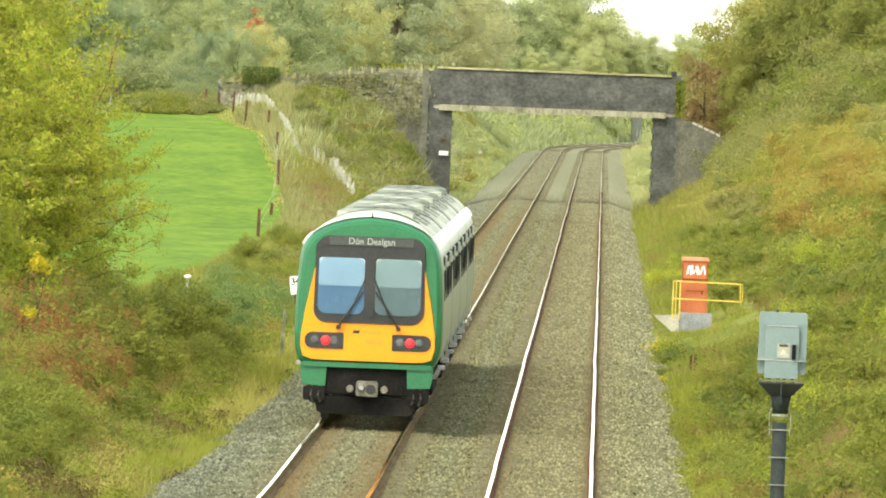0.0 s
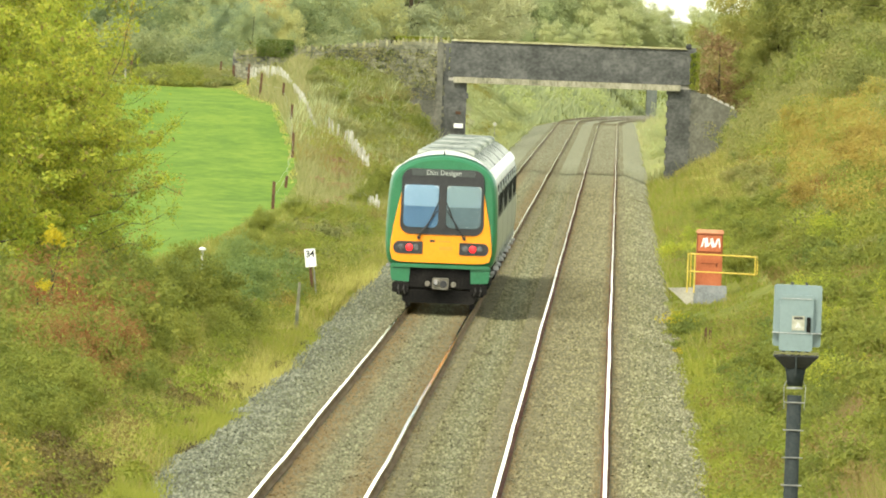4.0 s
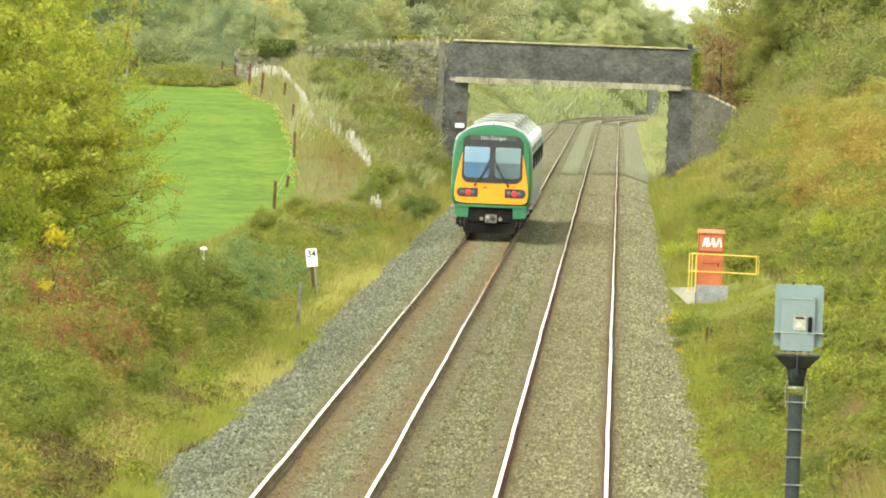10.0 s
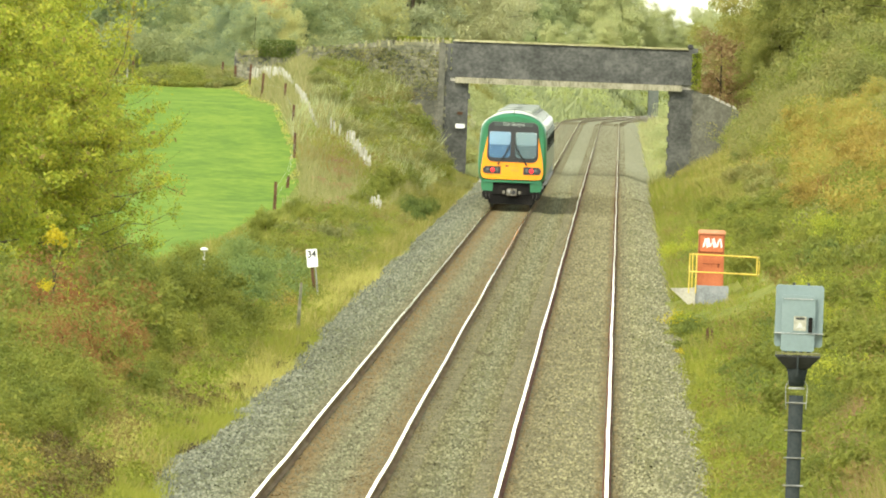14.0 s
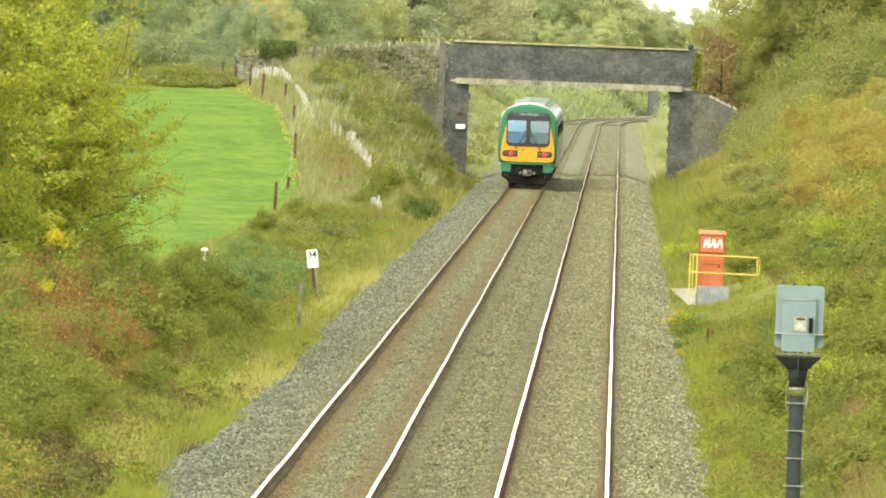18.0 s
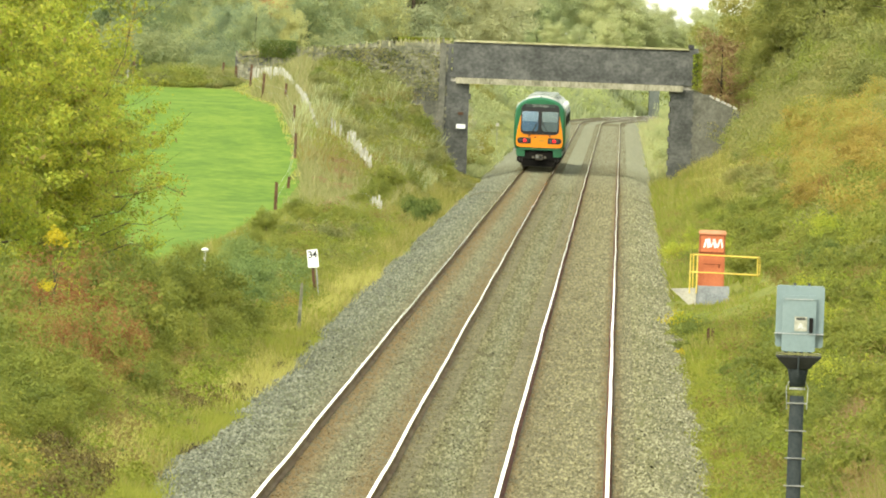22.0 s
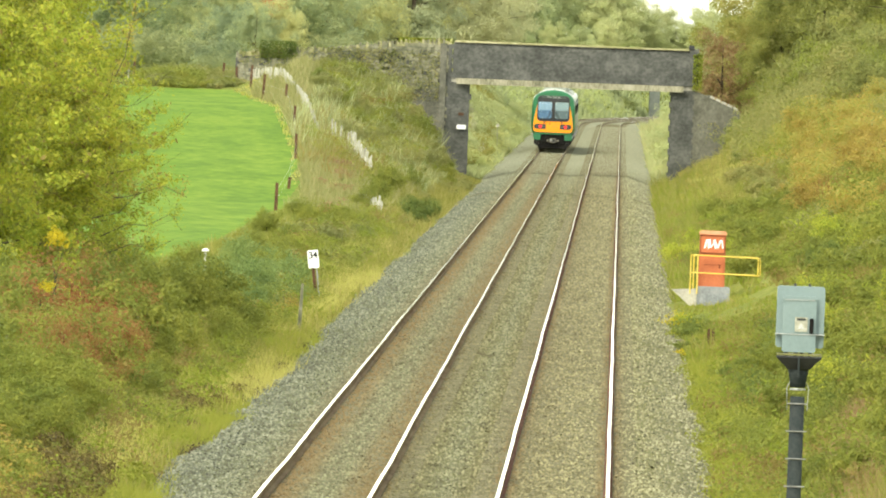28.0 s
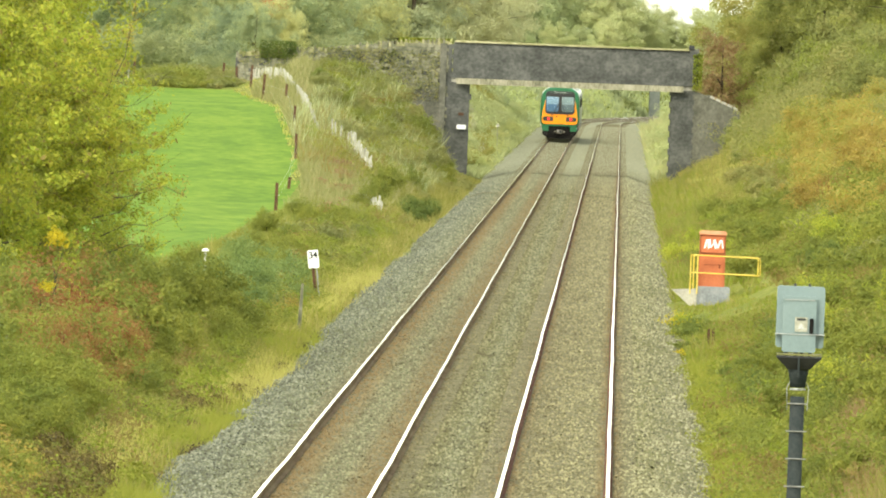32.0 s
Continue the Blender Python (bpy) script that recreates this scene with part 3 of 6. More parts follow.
def bridge():
    b = new("road_bridge")
    tagged(b, "dark stone road bridge with concrete beam over two tracks", "bridge", kind="structure")
    part("parapet_core", MB().box((BX - 0.1, BY + 0.3, 5.87), (12.95, 0.36, 1.94)), M_STONE, b)
    part("far_parapet", MB().box((BX - 0.1, BY + 4.6, 5.87), (12.95, 0.4, 1.94)), M_STONE, b)
    part("deck", MB().box((BX - 0.2, BY + 2.45, 4.9), (13.6, 4.5, 0.55)), M_CONC, b)
    part("road_surface", MB().box((BX - 0.2, BY + 2.45, 5.22), (13.4, 3.8, 0.08)), M_ASPHALT, b)
    part("edge_beam", MB().prism([(-6.38, 4.6), (-6.33, 4.58), (5.9, 4.58), (5.95, 4.6), (5.95, 4.87), (5.92, 4.9), (-6.35, 4.9), (-6.38, 4.87)], (BX, BY - 0.05, 0), 0.5), M_BEAM, b, "pale weathered concrete beam")
    part("coping", MB().prism([(-6.5, 6.84), (6.38, 6.84), (6.4, 6.87), (6.36, 6.93), (-6.48, 6.95), (-6.52, 6.9)], (BX, BY + 0.28, 0), 0.62), M_COPING, b, "mossy pale coping")
    for u0, u1 in ((-7.0, -5.63), (5.34, 6.6)):
        part("abutment", MB().box((BX + (u0 + u1) / 2, BY + 2.55, 1.9), (u1 - u0, 4.8, 5.4)), M_STONE, b)
        block_wall(b, u0, u1, -0.75, 4.6, BY + 0.176, 0.32, 0.5, M_STONE)
    block_wall(b, -6.6, 6.38, 4.9, 6.85, BY + 0.146, 0.26, 0.55, M_STONE)
    part("end_pier", MB().box((BX + 6.5, BY + 0.3, 5.95), (0.5, 0.7, 2.0)), M_STONE, b)
    part("pier_cap", MB().box((BX + 6.33, BY + 0.2, 7.02), (0.3, 0.5, 0.26), bev=0.05), M_BLACK, b, "dark stone cap")
    part("sign_plate", MB().box((BX - 6.02, BY - 0.03, 2.25), (0.5, 0.04, 0.24), bev=0.02), M_WHITE, b, "small white bridge plate")
    part("rust_stain", MB().box((BX - 6.05, BY + 0.1, 2.95), (0.3, 0.03, 0.16), bev=0.05), M_POSTWOOD, b, "small rust-brown plate")
    # rubble wall of the approach, and the wing wall on the other side
    w = new("approach_wall")
    tagged(w, "grey rubble stone wall of the bridge approach", "stone wall", kind="structure")

    def top(u):
        return lerp(u, (-18.4, -13, -9.8, -6.6), (5.72, 6.2, 6.6, 6.84))
    part("core", MB().prism([(-18.4, 3.2), (-7.1, -0.8), (-6.65, 4.6), (-6.65, top(-6.65) - 0.1), (-9.8, top(-9.8) - 0.1), (-18.4, top(-18.4) - 0.12)], (BX, BY + 0.35, 0), 0.4), M_STONE, w)
    block_wall(w, -18.3, -6.95, 1.0, 6.8, BY + 0.16, 0.19, 0.33, M_STONE2, top=top, jitter=0.05, tilt=7.0)
    part("quoin_pier", MB().box((BX - 7.12, BY + 0.2, 3.0), (0.34, 0.4, 7.5), bev=0.03), M_STONE3, w)
    block_wall(w, -9.9, -7.15, -0.6, 4.2, BY + 0.1, 0.3, 0.42, M_STONE3, jitter=0.02)
    u = -18.3
    while u < -6.7:
        s = random.uniform(0.12, 0.24)
        h = random.uniform(0.16, 0.36)
        o = [(-s / 2, -0.1), (s / 2, -0.1), (s * 0.4, h * 0.7), (s * 0.1, h), (-s * 0.3, h * 0.85)]
        part("cope_stone", MB().prism(o, (0, 0, 0), 0.35, inset=0.1), M_STONE2 if random.random() < 0.6 else M_COPING, w, m=pose(BX + u, BY + 0.3, top(u) - 0.04, 0, random.uniform(-12, 12), 0))
        u += s * 0.8
    w2 = new("wing_wall")
    tagged(w2, "dark stone wing wall sloping down from the bridge", "stone wall", kind="structure")
    part("core", MB().prism([(6.58, -0.8), (9.1, -0.8), (9.1, 3.62), (6.58, 4.72)], (BX, BY + 0.3, 0), 0.5), M_STONE3, w2)
    block_wall(w2, 6.62, 9.05, -0.6, 4.8, BY + 0.076, 0.3, 0.45, M_STONE3, top=lambda c: 4.72 - (c - 6.58) * 0.437)
    for i in range(5):
        c = 7.55 + i * 0.32
        part("coping_stone", MB().prism([(-0.15, -0.06), (0.15, -0.06), (0.14, 0.07), (-0.14, 0.08)], (0, 0, 0), 0.6, inset=0.05), M_CONC, w2, m=pose(BX + c, BY + 0.25, 4.78 - (c - 6.58) * 0.437, 0, 23.6, 0))


M_COPING = mat("mossy_coping", [(0.18, 0.17, 0.08), (0.29, 0.27, 0.145), (0.42, 0.39, 0.25)], 0.95, scale=2, fine=14, bump=0.5, still=True)
bridge()


def far_bridge():
    y = 1850.0
    x = -2.586 + 0.00951 * y + 1.3
    b = new("distant_bridge")
    tagged(b, "distant grey stone bridge in the cutting", "bridge", kind="structure")
    for u in (-6.3, 4.75):
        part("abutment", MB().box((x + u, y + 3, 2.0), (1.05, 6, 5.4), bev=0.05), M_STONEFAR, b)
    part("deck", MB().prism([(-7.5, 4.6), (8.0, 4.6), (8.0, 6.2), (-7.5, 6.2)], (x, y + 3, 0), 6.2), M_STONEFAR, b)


far_bridge()


# ---- lineside things ----
M_TRAY = mat("dull_olive_metal", [(0.10, 0.10, 0.03), (0.14, 0.135, 0.045), (0.17, 0.165, 0.06)], 0.6, scale=4, fine=30)


def signal():
    """Colour light signal seen from behind: post, platform bracket, head."""
    s = tagged(new("railway_signal"), "blue-grey signal box on a dark post with rungs", "signal")
    s.matrix_basis = pose(3.98, 200, 0, 0, 0, -0.5)
    part("post", MB().tube([(0, 0, -0.6), (0, 0, 1.2), (0, 0, 3.1)], 0.08, 0.08, 16), M_POLE, s, smooth=True)
    part("neck", MB().tube([(0, 0, 3.2), (0, 0, 3.32), (0, 0, 3.42)], 0.083, 0.12, 16), M_POLE, s, smooth=True)
    part("collar", MB().tube([(0, 0, 3.17), (0, 0, 3.19)], 0.088, 0.088, 16), M_STEEL, s)
    part("flange", MB().loft([[(hx * a, hy * b, z) for a, b in ((-1, -1), (1, -1), (1, 1), (-1, 1))] for hx, hy, z in ((0.12, 0.12, 3.40), (0.15, 0.14, 3.43), (0.25, 0.2, 3.53), (0.25, 0.2, 3.545))]), M_BLACK, s, "black flared bracket")
    part("rib", MB().box((0, -0.16, 3.42), (0.02, 0.12, 0.22)), M_POLE, s)
    head = part("head_case", MB().box((0.0, 0.05, 3.98), (0.53, 0.22, 0.68), bev=0.03), M_GREYBOX, s, "blue-grey metal case")
    part("back_door", MB().box((-0.01, -0.10, 3.90), (0.37, 0.10, 0.62), bev=0.025), M_GREYBOX, head)
    part("door_trim", MB().box((-0.01, -0.155, 4.17), (0.33, 0.012, 0.007)), M_STEEL, head)
    part("notice", MB().box((0.01, -0.158, 3.90), (0.14, 0.01, 0.16)), M_PALE, head, "dull white notice")
    part("notice_bar", MB().box((0.01, -0.166, 3.955), (0.10, 0.006, 0.022)), M_BLACK, head)
    part("notice_sign", MB().prism([(-0.035, 3.85), (0.035, 3.85), (0, 3.915)], (0.01, -0.166, 0), 0.006), M_STEEL, head)
    part("handle", MB().box((0.125, -0.165, 3.885), (0.045, 0.04, 0.17), bev=0.012), M_UNDER, head, "black handle slot")
    part("strap", MB().box((0, -0.06, 3.79), (0.55, 0.2, 0.007)), M_STEEL, head)
    for dx in (-0.07, 0.09):
        part("lifting_eye", MB().tube([(dx, 0, 4.31), (dx, 0, 4.35)], 0.018, 0.012, 8), M_BLACK, head)
    for dx in (-0.14, -0.04, 0.03, 0.12):
        part("cable_gland", MB().tube([(dx, -0.06, 3.60), (dx, -0.06, 3.54)], 0.022, 0.022, 8), M_BLACK, head)
    part("base_tray", MB().box((0, 0.0, 3.565), (0.49, 0.34, 0.022)), M_TRAY, s, "dull olive tray")
    for i in range(9):
        part("rung", MB().tube([(-0.115, -0.09, 3.02 - i * 0.305), (0.115, -0.09, 3.02 - i * 0.305)], 0.008, 0.008, 6), M_STEEL, s)
    for dx in (-0.11, 0.11):
        part("bracket_rod", MB().tube([(dx, -0.06, 2.95), (dx * 1.1, -0.06, 3.2), (dx * 0.8, -0.06, 3.26)], 0.004, 0.004, 6), M_STEEL, s)


signal()


def cabinet():
    """Orange location cabinet with handrails, on a concrete plinth."""
    y = 527.0
    x = 7.85
    c = tagged(new("location_cabinet"), "orange metal location cabinet with white scrawl on top", "cabinet")
    c.matrix_basis = pose(x, y, 0)
    part("body", MB().box((0, 0, 0.76), (0.76, 0.5, 1.56), bev=0.02), M_ORANGE, c)
    part("cap", MB().prism([(-0.4, 1.54), (0.4, 1.54), (0.4, 1.60), (0.36, 1.65), (-0.36, 1.65), (-0.4, 1.60)], (0, 0, 0), 0.56), M_CAPS, c, "paler orange roof cap")
    part("upper_panel", MB().box((0, -0.262, 1.26), (0.7, 0.02, 0.48), bev=0.015), M_ORANGE, c)
    part("door", MB().box((0, -0.262, 0.48), (0.68, 0.02, 0.94), bev=0.015), M_ORANGE, c)
    for q, w, h in (((0, 1.50), 0.72, 0.02), ((0, 1.0), 0.72, 0.03), ((-0.355, 1.25), 0.025, 0.5), ((0.355, 1.25), 0.025, 0.5)):
        part("panel_edge", MB().box((q[0], -0.276, q[1]), (w, 0.012, h)), M_RUST, c, "rusty panel edge")
    part("door_lock", MB().box((0.22, -0.28, 0.62), (0.05, 0.03, 0.12), bev=0.01), M_RUST, c)
    part("hazard_strip", MB().box((0.02, -0.276, 0.66), (0.5, 0.008, 0.02)), M_RUST, c)
    for i, (dx, w, rx) in enumerate(((-0.19, 0.05, 8), (-0.10, 0.10, -10), (0.0, 0.04, 25), (0.06, 0.09, -20), (0.16, 0.05, 15), (0.24, 0.04, -12))):
        part("paint_mark", MB().prism([(-w * 0.55, -0.14), (w * 0.55, -0.11), (w * 0.55 + 0.01, 0.14), (-w * 0.55 + 0.02, 0.125)], (0, 0, 0), 0.006), M_WHITE, c, "white scrawled bar", m=pose(dx * 1.12, -0.278, 1.27, 0, rx, 0))
    p = tagged(new("concrete_plinth"), "grey concrete base slab under the cabinet", "concrete slab")
    p.matrix_basis = pose(x, y, -0.25)
    part("slab", MB().box((0.05, -0.05, 0), (0.98, 0.9, 0.56), bev=0.04), M_PLINTH, p)
    part("step", MB().prism([(-1.15, 0.16), (-0.42, 0.2), (-0.42, -0.3), (-0.62, -0.3)], (0, -0.2, 0), 0.7), M_CONC, p, "pale concrete apron")
    h = tagged(new("handrail"), "yellow tubular handrail round the cabinet", "handrail")
    h.matrix_basis = pose(x, y, 0)
    for px, py in ((-0.62, -0.55), (-0.42, -0.55), (1.34, -0.5), (1.42, 0.4), (-0.52, 0.4)):
        part("post", MB().tube([(px, py, -0.2 if px < 0 else 0.35), (px, py, 0.95 if px < 0 else 0.88)], 0.019, 0.019, 8), M_YRAIL, h)
    for z in (0.42, 0.93):
        part("rail", MB().tube([(-0.42, -0.55, z), (0.4, -0.55, z - 0.01), (1.34, -0.5, z - 0.03)], 0.019, 0.019, 8), M_YRAIL, h)
        part("rail", MB().tube([(-0.52, 0.4, z), (1.42, 0.4, z - 0.03)], 0.018, 0.018, 8), M_YRAIL, h)
        part("rail", MB().tube([(-0.62, -0.55, z), (-0.42, -0.55, z)], 0.018, 0.018, 8), M_YRAIL, h)
        part("rail", MB().tube([(1.34, -0.5, z - 0.03), (1.42, 0.4, z - 0.03)], 0.018, 0.018, 8), M_YRAIL, h)


M_RUST = mat("dark_rusty_paint", [(0.12, 0.035, 0.018), (0.18, 0.055, 0.026), (0.25, 0.08, 0.035)], 0.8, scale=5, fine=40)
M_CAPS = mat("faded_orange_paint", [(0.5, 0.2, 0.1), (0.58, 0.26, 0.14), (0.62, 0.31, 0.18)], 0.7, scale=3, fine=25)
M_PLINTH = mat("blue_grey_concrete", [(0.17, 0.18, 0.19), (0.24, 0.25, 0.26), (0.30, 0.31, 0.31)], 0.9, scale=3, fine=25, bump=0.3)
cabinet()


def text_mesh(body, size, name, bold=0.0):
    cu = bpy.data.curves.new(name, "FONT")
    cu.body, cu.size, cu.extrude, cu.offset = body, size, 0.004, bold
    cu.align_x, cu.align_y = "CENTER", "CENTER"
    ob = new(name, cu)
    me = bpy.data.meshes.new_from_object(ob.evaluated_get(bpy.context.evaluated_depsgraph_get()))
    bpy.data.objects.remove(ob)
    bpy.data.curves.remove(cu)
    return me


def milepost():
    m = tagged(new("milepost"), "white mile plate numbered 34 on a leaning rusty post", "milepost")
    m.matrix_basis = pose(-3.42, 496, -0.42, 0, -7, 0)
    part("post", MB().prism([(-0.05, -0.2), (0.05, -0.2), (0.04, 1.0), (-0.04, 1.0)], (0, 0, 0), 0.07), M_POSTWOOD, m)
    part("steel_post", MB().tube([(0.09, 0.03, -0.2), (0.09, 0.03, 1.25)], 0.022, 0.022, 8), M_STEEL, m)
    plate = part("plate", MB().box((0.02, -0.05, 1.19), (0.3, 0.02, 0.5), bev=0.03), M_WHITE, m, "white mile plate")
    for digit, dx in (("3", -0.04), ("4", 0.08)):
        me = text_mesh(digit, 0.26, "numeral", 0.004)
        me.materials.append(M_BLACK)
        part("numeral", me, None, plate, "black numeral", m=pose(dx, -0.066, 1.29, 90, 0, 0))


milepost()


def lone_posts():
    a = tagged(new("concrete_post"), "thin weathered concrete post in the verge", "post")
    a.matrix_basis = pose(-3.5, 449, -0.5, 0, 2, 0)
    part("shaft", MB().prism([(-0.05, 0), (0.05, 0), (0.04, 1.2), (0.02, 1.24), (-0.03, 1.22)], (0, 0, 0), 0.09), M_STONE2, a)
    b = tagged(new("marker_post"), "low pole with a white cap by the field", "post")
    b.matrix_basis = pose(-6.3, 480, 0.1)
    part("shaft", MB().tube([(0, 0, 0), (0, 0, 1.0)], 0.03, 0.03, 8), M_PALE, b)
    part("cap", MB().loft([[(r * math.cos(i * math.pi / 5), r * math.sin(i * math.pi / 5), z) for i in range(10)] for r, z in ((0.08, 0.95), (0.10, 0.975), (0.09, 1.01), (0.04, 1.035))]), M_WHITE, b, "white domed cap")
    d = tagged(new("lineside_sign"), "small white sign on a thin grey post", "sign")
    d.matrix_basis = pose(mid(1150) - 5.17, 1150, -0.3)
    part("post", MB().tube([(0, 0, -0.2), (0, 0, 2.05)], 0.014, 0.014, 8), M_STEEL, d)
    part("plate", MB().box((0, -0.05, 1.95), (0.2, 0.02, 0.22), bev=0.03), M_PALE, d, "white sign plate")
    c = tagged(new("timber_stub"), "two short dark timber stubs in the grass", "timber stub")
    c.matrix_basis = pose(6.6, 440, -0.3)
    for dx in (-0.06, 0.05):
        part("stub", MB().prism([(-0.04, 0), (0.04, 0), (0.03, 0.45), (-0.03, 0.4)], (dx, 0, 0), 0.08), M_POSTWOOD, c)


lone_posts()


def cable():
    """A thin grey tube added across the ballast, under the rails."""
    c = tagged(new("lineside_cable"), "thin grey tube across the ballast under both tracks", "cable")
    run = [(-4.3, -0.35), (-3.7, -0.14), (-3.1, -0.13), (-2.5, -0.14), (-1.1, -0.14), (-0.5, -0.11), (0.1, -0.03), (0.65, -0.1), (1.45, -0.14), (2.8, -0.14), (3.4, -0.2), (4.1, -0.42), (5.0, -0.5)]
    part("cross_tube", MB().tube([(mid(846) + u, 846 + 0.3 * math.sin(u * 2), z) for u, z in run], 0.02, 0.02, 6), M_SLEEPER, c)


cable()


def field_fence():
    """Brown posts along the pasture's edge, two wires."""
    f = tagged(new("field_fence"), "wire fence with leaning brown timber posts beside the pasture", "fence")
    places = [(692, -10.45), (742, -10.9), (792, -11.55), (845, -12.65), (903, -14.15), (929, -15.8), (956, -17.0), (982, -18.3), (1005, -19.6), (1060, -26.0)]
    tops = []
    for i, (y, u) in enumerate(places):
        p = on_land(u, y)
        h = (1.05, 0.45, 1.1, 1.05, 1.05, 1.25, 1.15, 1.0, 1.1, 1.1)[i]
        lean = random.uniform(-5, 5)
        part("post", MB().prism([(-0.07, -0.4), (0.07, -0.4), (0.065, h), (-0.05, h + 0.03)], (0, 0, 0), 0.12), M_POSTWOOD, f, m=Matrix.Translation(p) @ pose(0, 0, 0, 0, lean, 0))
        tops.append(p)
    for dz in (0.4, 0.75):
        part("wire", MB().tube([p + Vector((0, 0, dz)) for p in tops], 0.003, 0.003, 4), M_STEEL, f)


field_fence()


def pale_fence():
    """Close-set whitened pales running down the bank from the bridge."""
    f = tagged(new("paling_fence"), "old whitened timber paling fence, broken, down the bank", "fence")
    line = [(975, -17.4, 5.0), (950, -15.2, 4.7), (930, -14.4, 4.15), (905, -13.2, 3.4), (890, -12.65, 2.9), (872, -12.1, 2.2), (858, -11.6, 1.75)]
    low = [(862, -11.1), (858, -10.6), (852, -10.0), (826, -9.2), (800, -8.35)]
    shapes = []
    for i in range(4):
        h = 0.62 + 0.09 * i
        shapes.append(MB().prism([(-0.055, -0.32), (0.055, -0.32), (0.05, h), (0.0, h + 0.07), (-0.05, h)], (0, 0, 0), 0.05).mesh("pale", M_PALE))

    def run(pts, step, gap=0.0, lift=0.1, drop=0.1, tall=1.0):
        for (y0, u0), (y1, u1) in zip(pts, pts[1:]):
            n = max(2, int(math.hypot((y1 - y0) * 0.13, u1 - u0) / step))
            for i in range(n):
                if random.random() < gap:
                    continue
                t = (i + random.uniform(-0.2, 0.2)) / n
                dz = lift + (drop - lift) * (pts.index((y0, u0)) + t) / (len(pts) - 1)
                part("pale", random.choice(shapes), M_PALE, f, m=Matrix.Translation(on_land(u0 + (u1 - u0) * t, y0 + (y1 - y0) * t, dz)) @ pose(0, 0, 0, random.uniform(-4, 4), random.uniform(-6, 6), 0) @ Matrix.Diagonal((0.8, 1, tall, 1)))
    run([(y, u) for y, u, _ in line[:3]], 0.15, 0.1, 0.12, 0.08, 0.62)
    run([(y, u) for y, u, _ in line[2:]], 0.15, 0.08, 0.1, 0.06, 0.55)
    run(low[:3], 0.34, 0.0, 0.32, 0.28)
    run(low[2:], 0.13, 0.03, 0.28, 0.06)
    run([(984, -24.25), (986, -23.45)], 0.14, 0.1, 0.0, 0.05)
    run([(718, -7.5), (694, -6.4)], 0.2, 0.0, -0.3, -0.05)


pale_fence()


# ---- the train ----
SHELL = [(1.22, 0.98), (1.35, 1.10), (1.42, 1.45), (1.43, 1.9), (1.41, 2.5), (1.37, 3.0), (1.31, 3.23), (1.16, 3.43), (0.88, 3.61), (0.47, 3.74), (0.0, 3.79)]


def rounded(pts, n=3):
    """Smooth curve through the points."""
    out = []
    for i in range(len(pts) - 1):
        p0, p1, p2, p3 = (Vector(pts[max(0, min(len(pts) - 1, i + k))]) for k in (-1, 0, 1, 2))
        for k in range(n):
            t = k / n
            q = 0.5 * (2 * p1 + (p2 - p0) * t + (2 * p0 - 5 * p1 + 4 * p2 - p3) * t * t + (3 * p1 - p0 - 3 * p2 + p3) * t ** 3)
            out.append((q.x, q.y))
    return out + [tuple(pts[-1])]


SHELL = rounded(SHELL)


def shell_outline(q=1.0, dz=0.0):
    right = [(x * q, 2.2 + (z - 2.2) * q + dz) for x, z in SHELL]
    return right + [(-x, z) for x, z in right[-2::-1]]


CAR_LEN, CAR_STEP = 20.0, 20.6


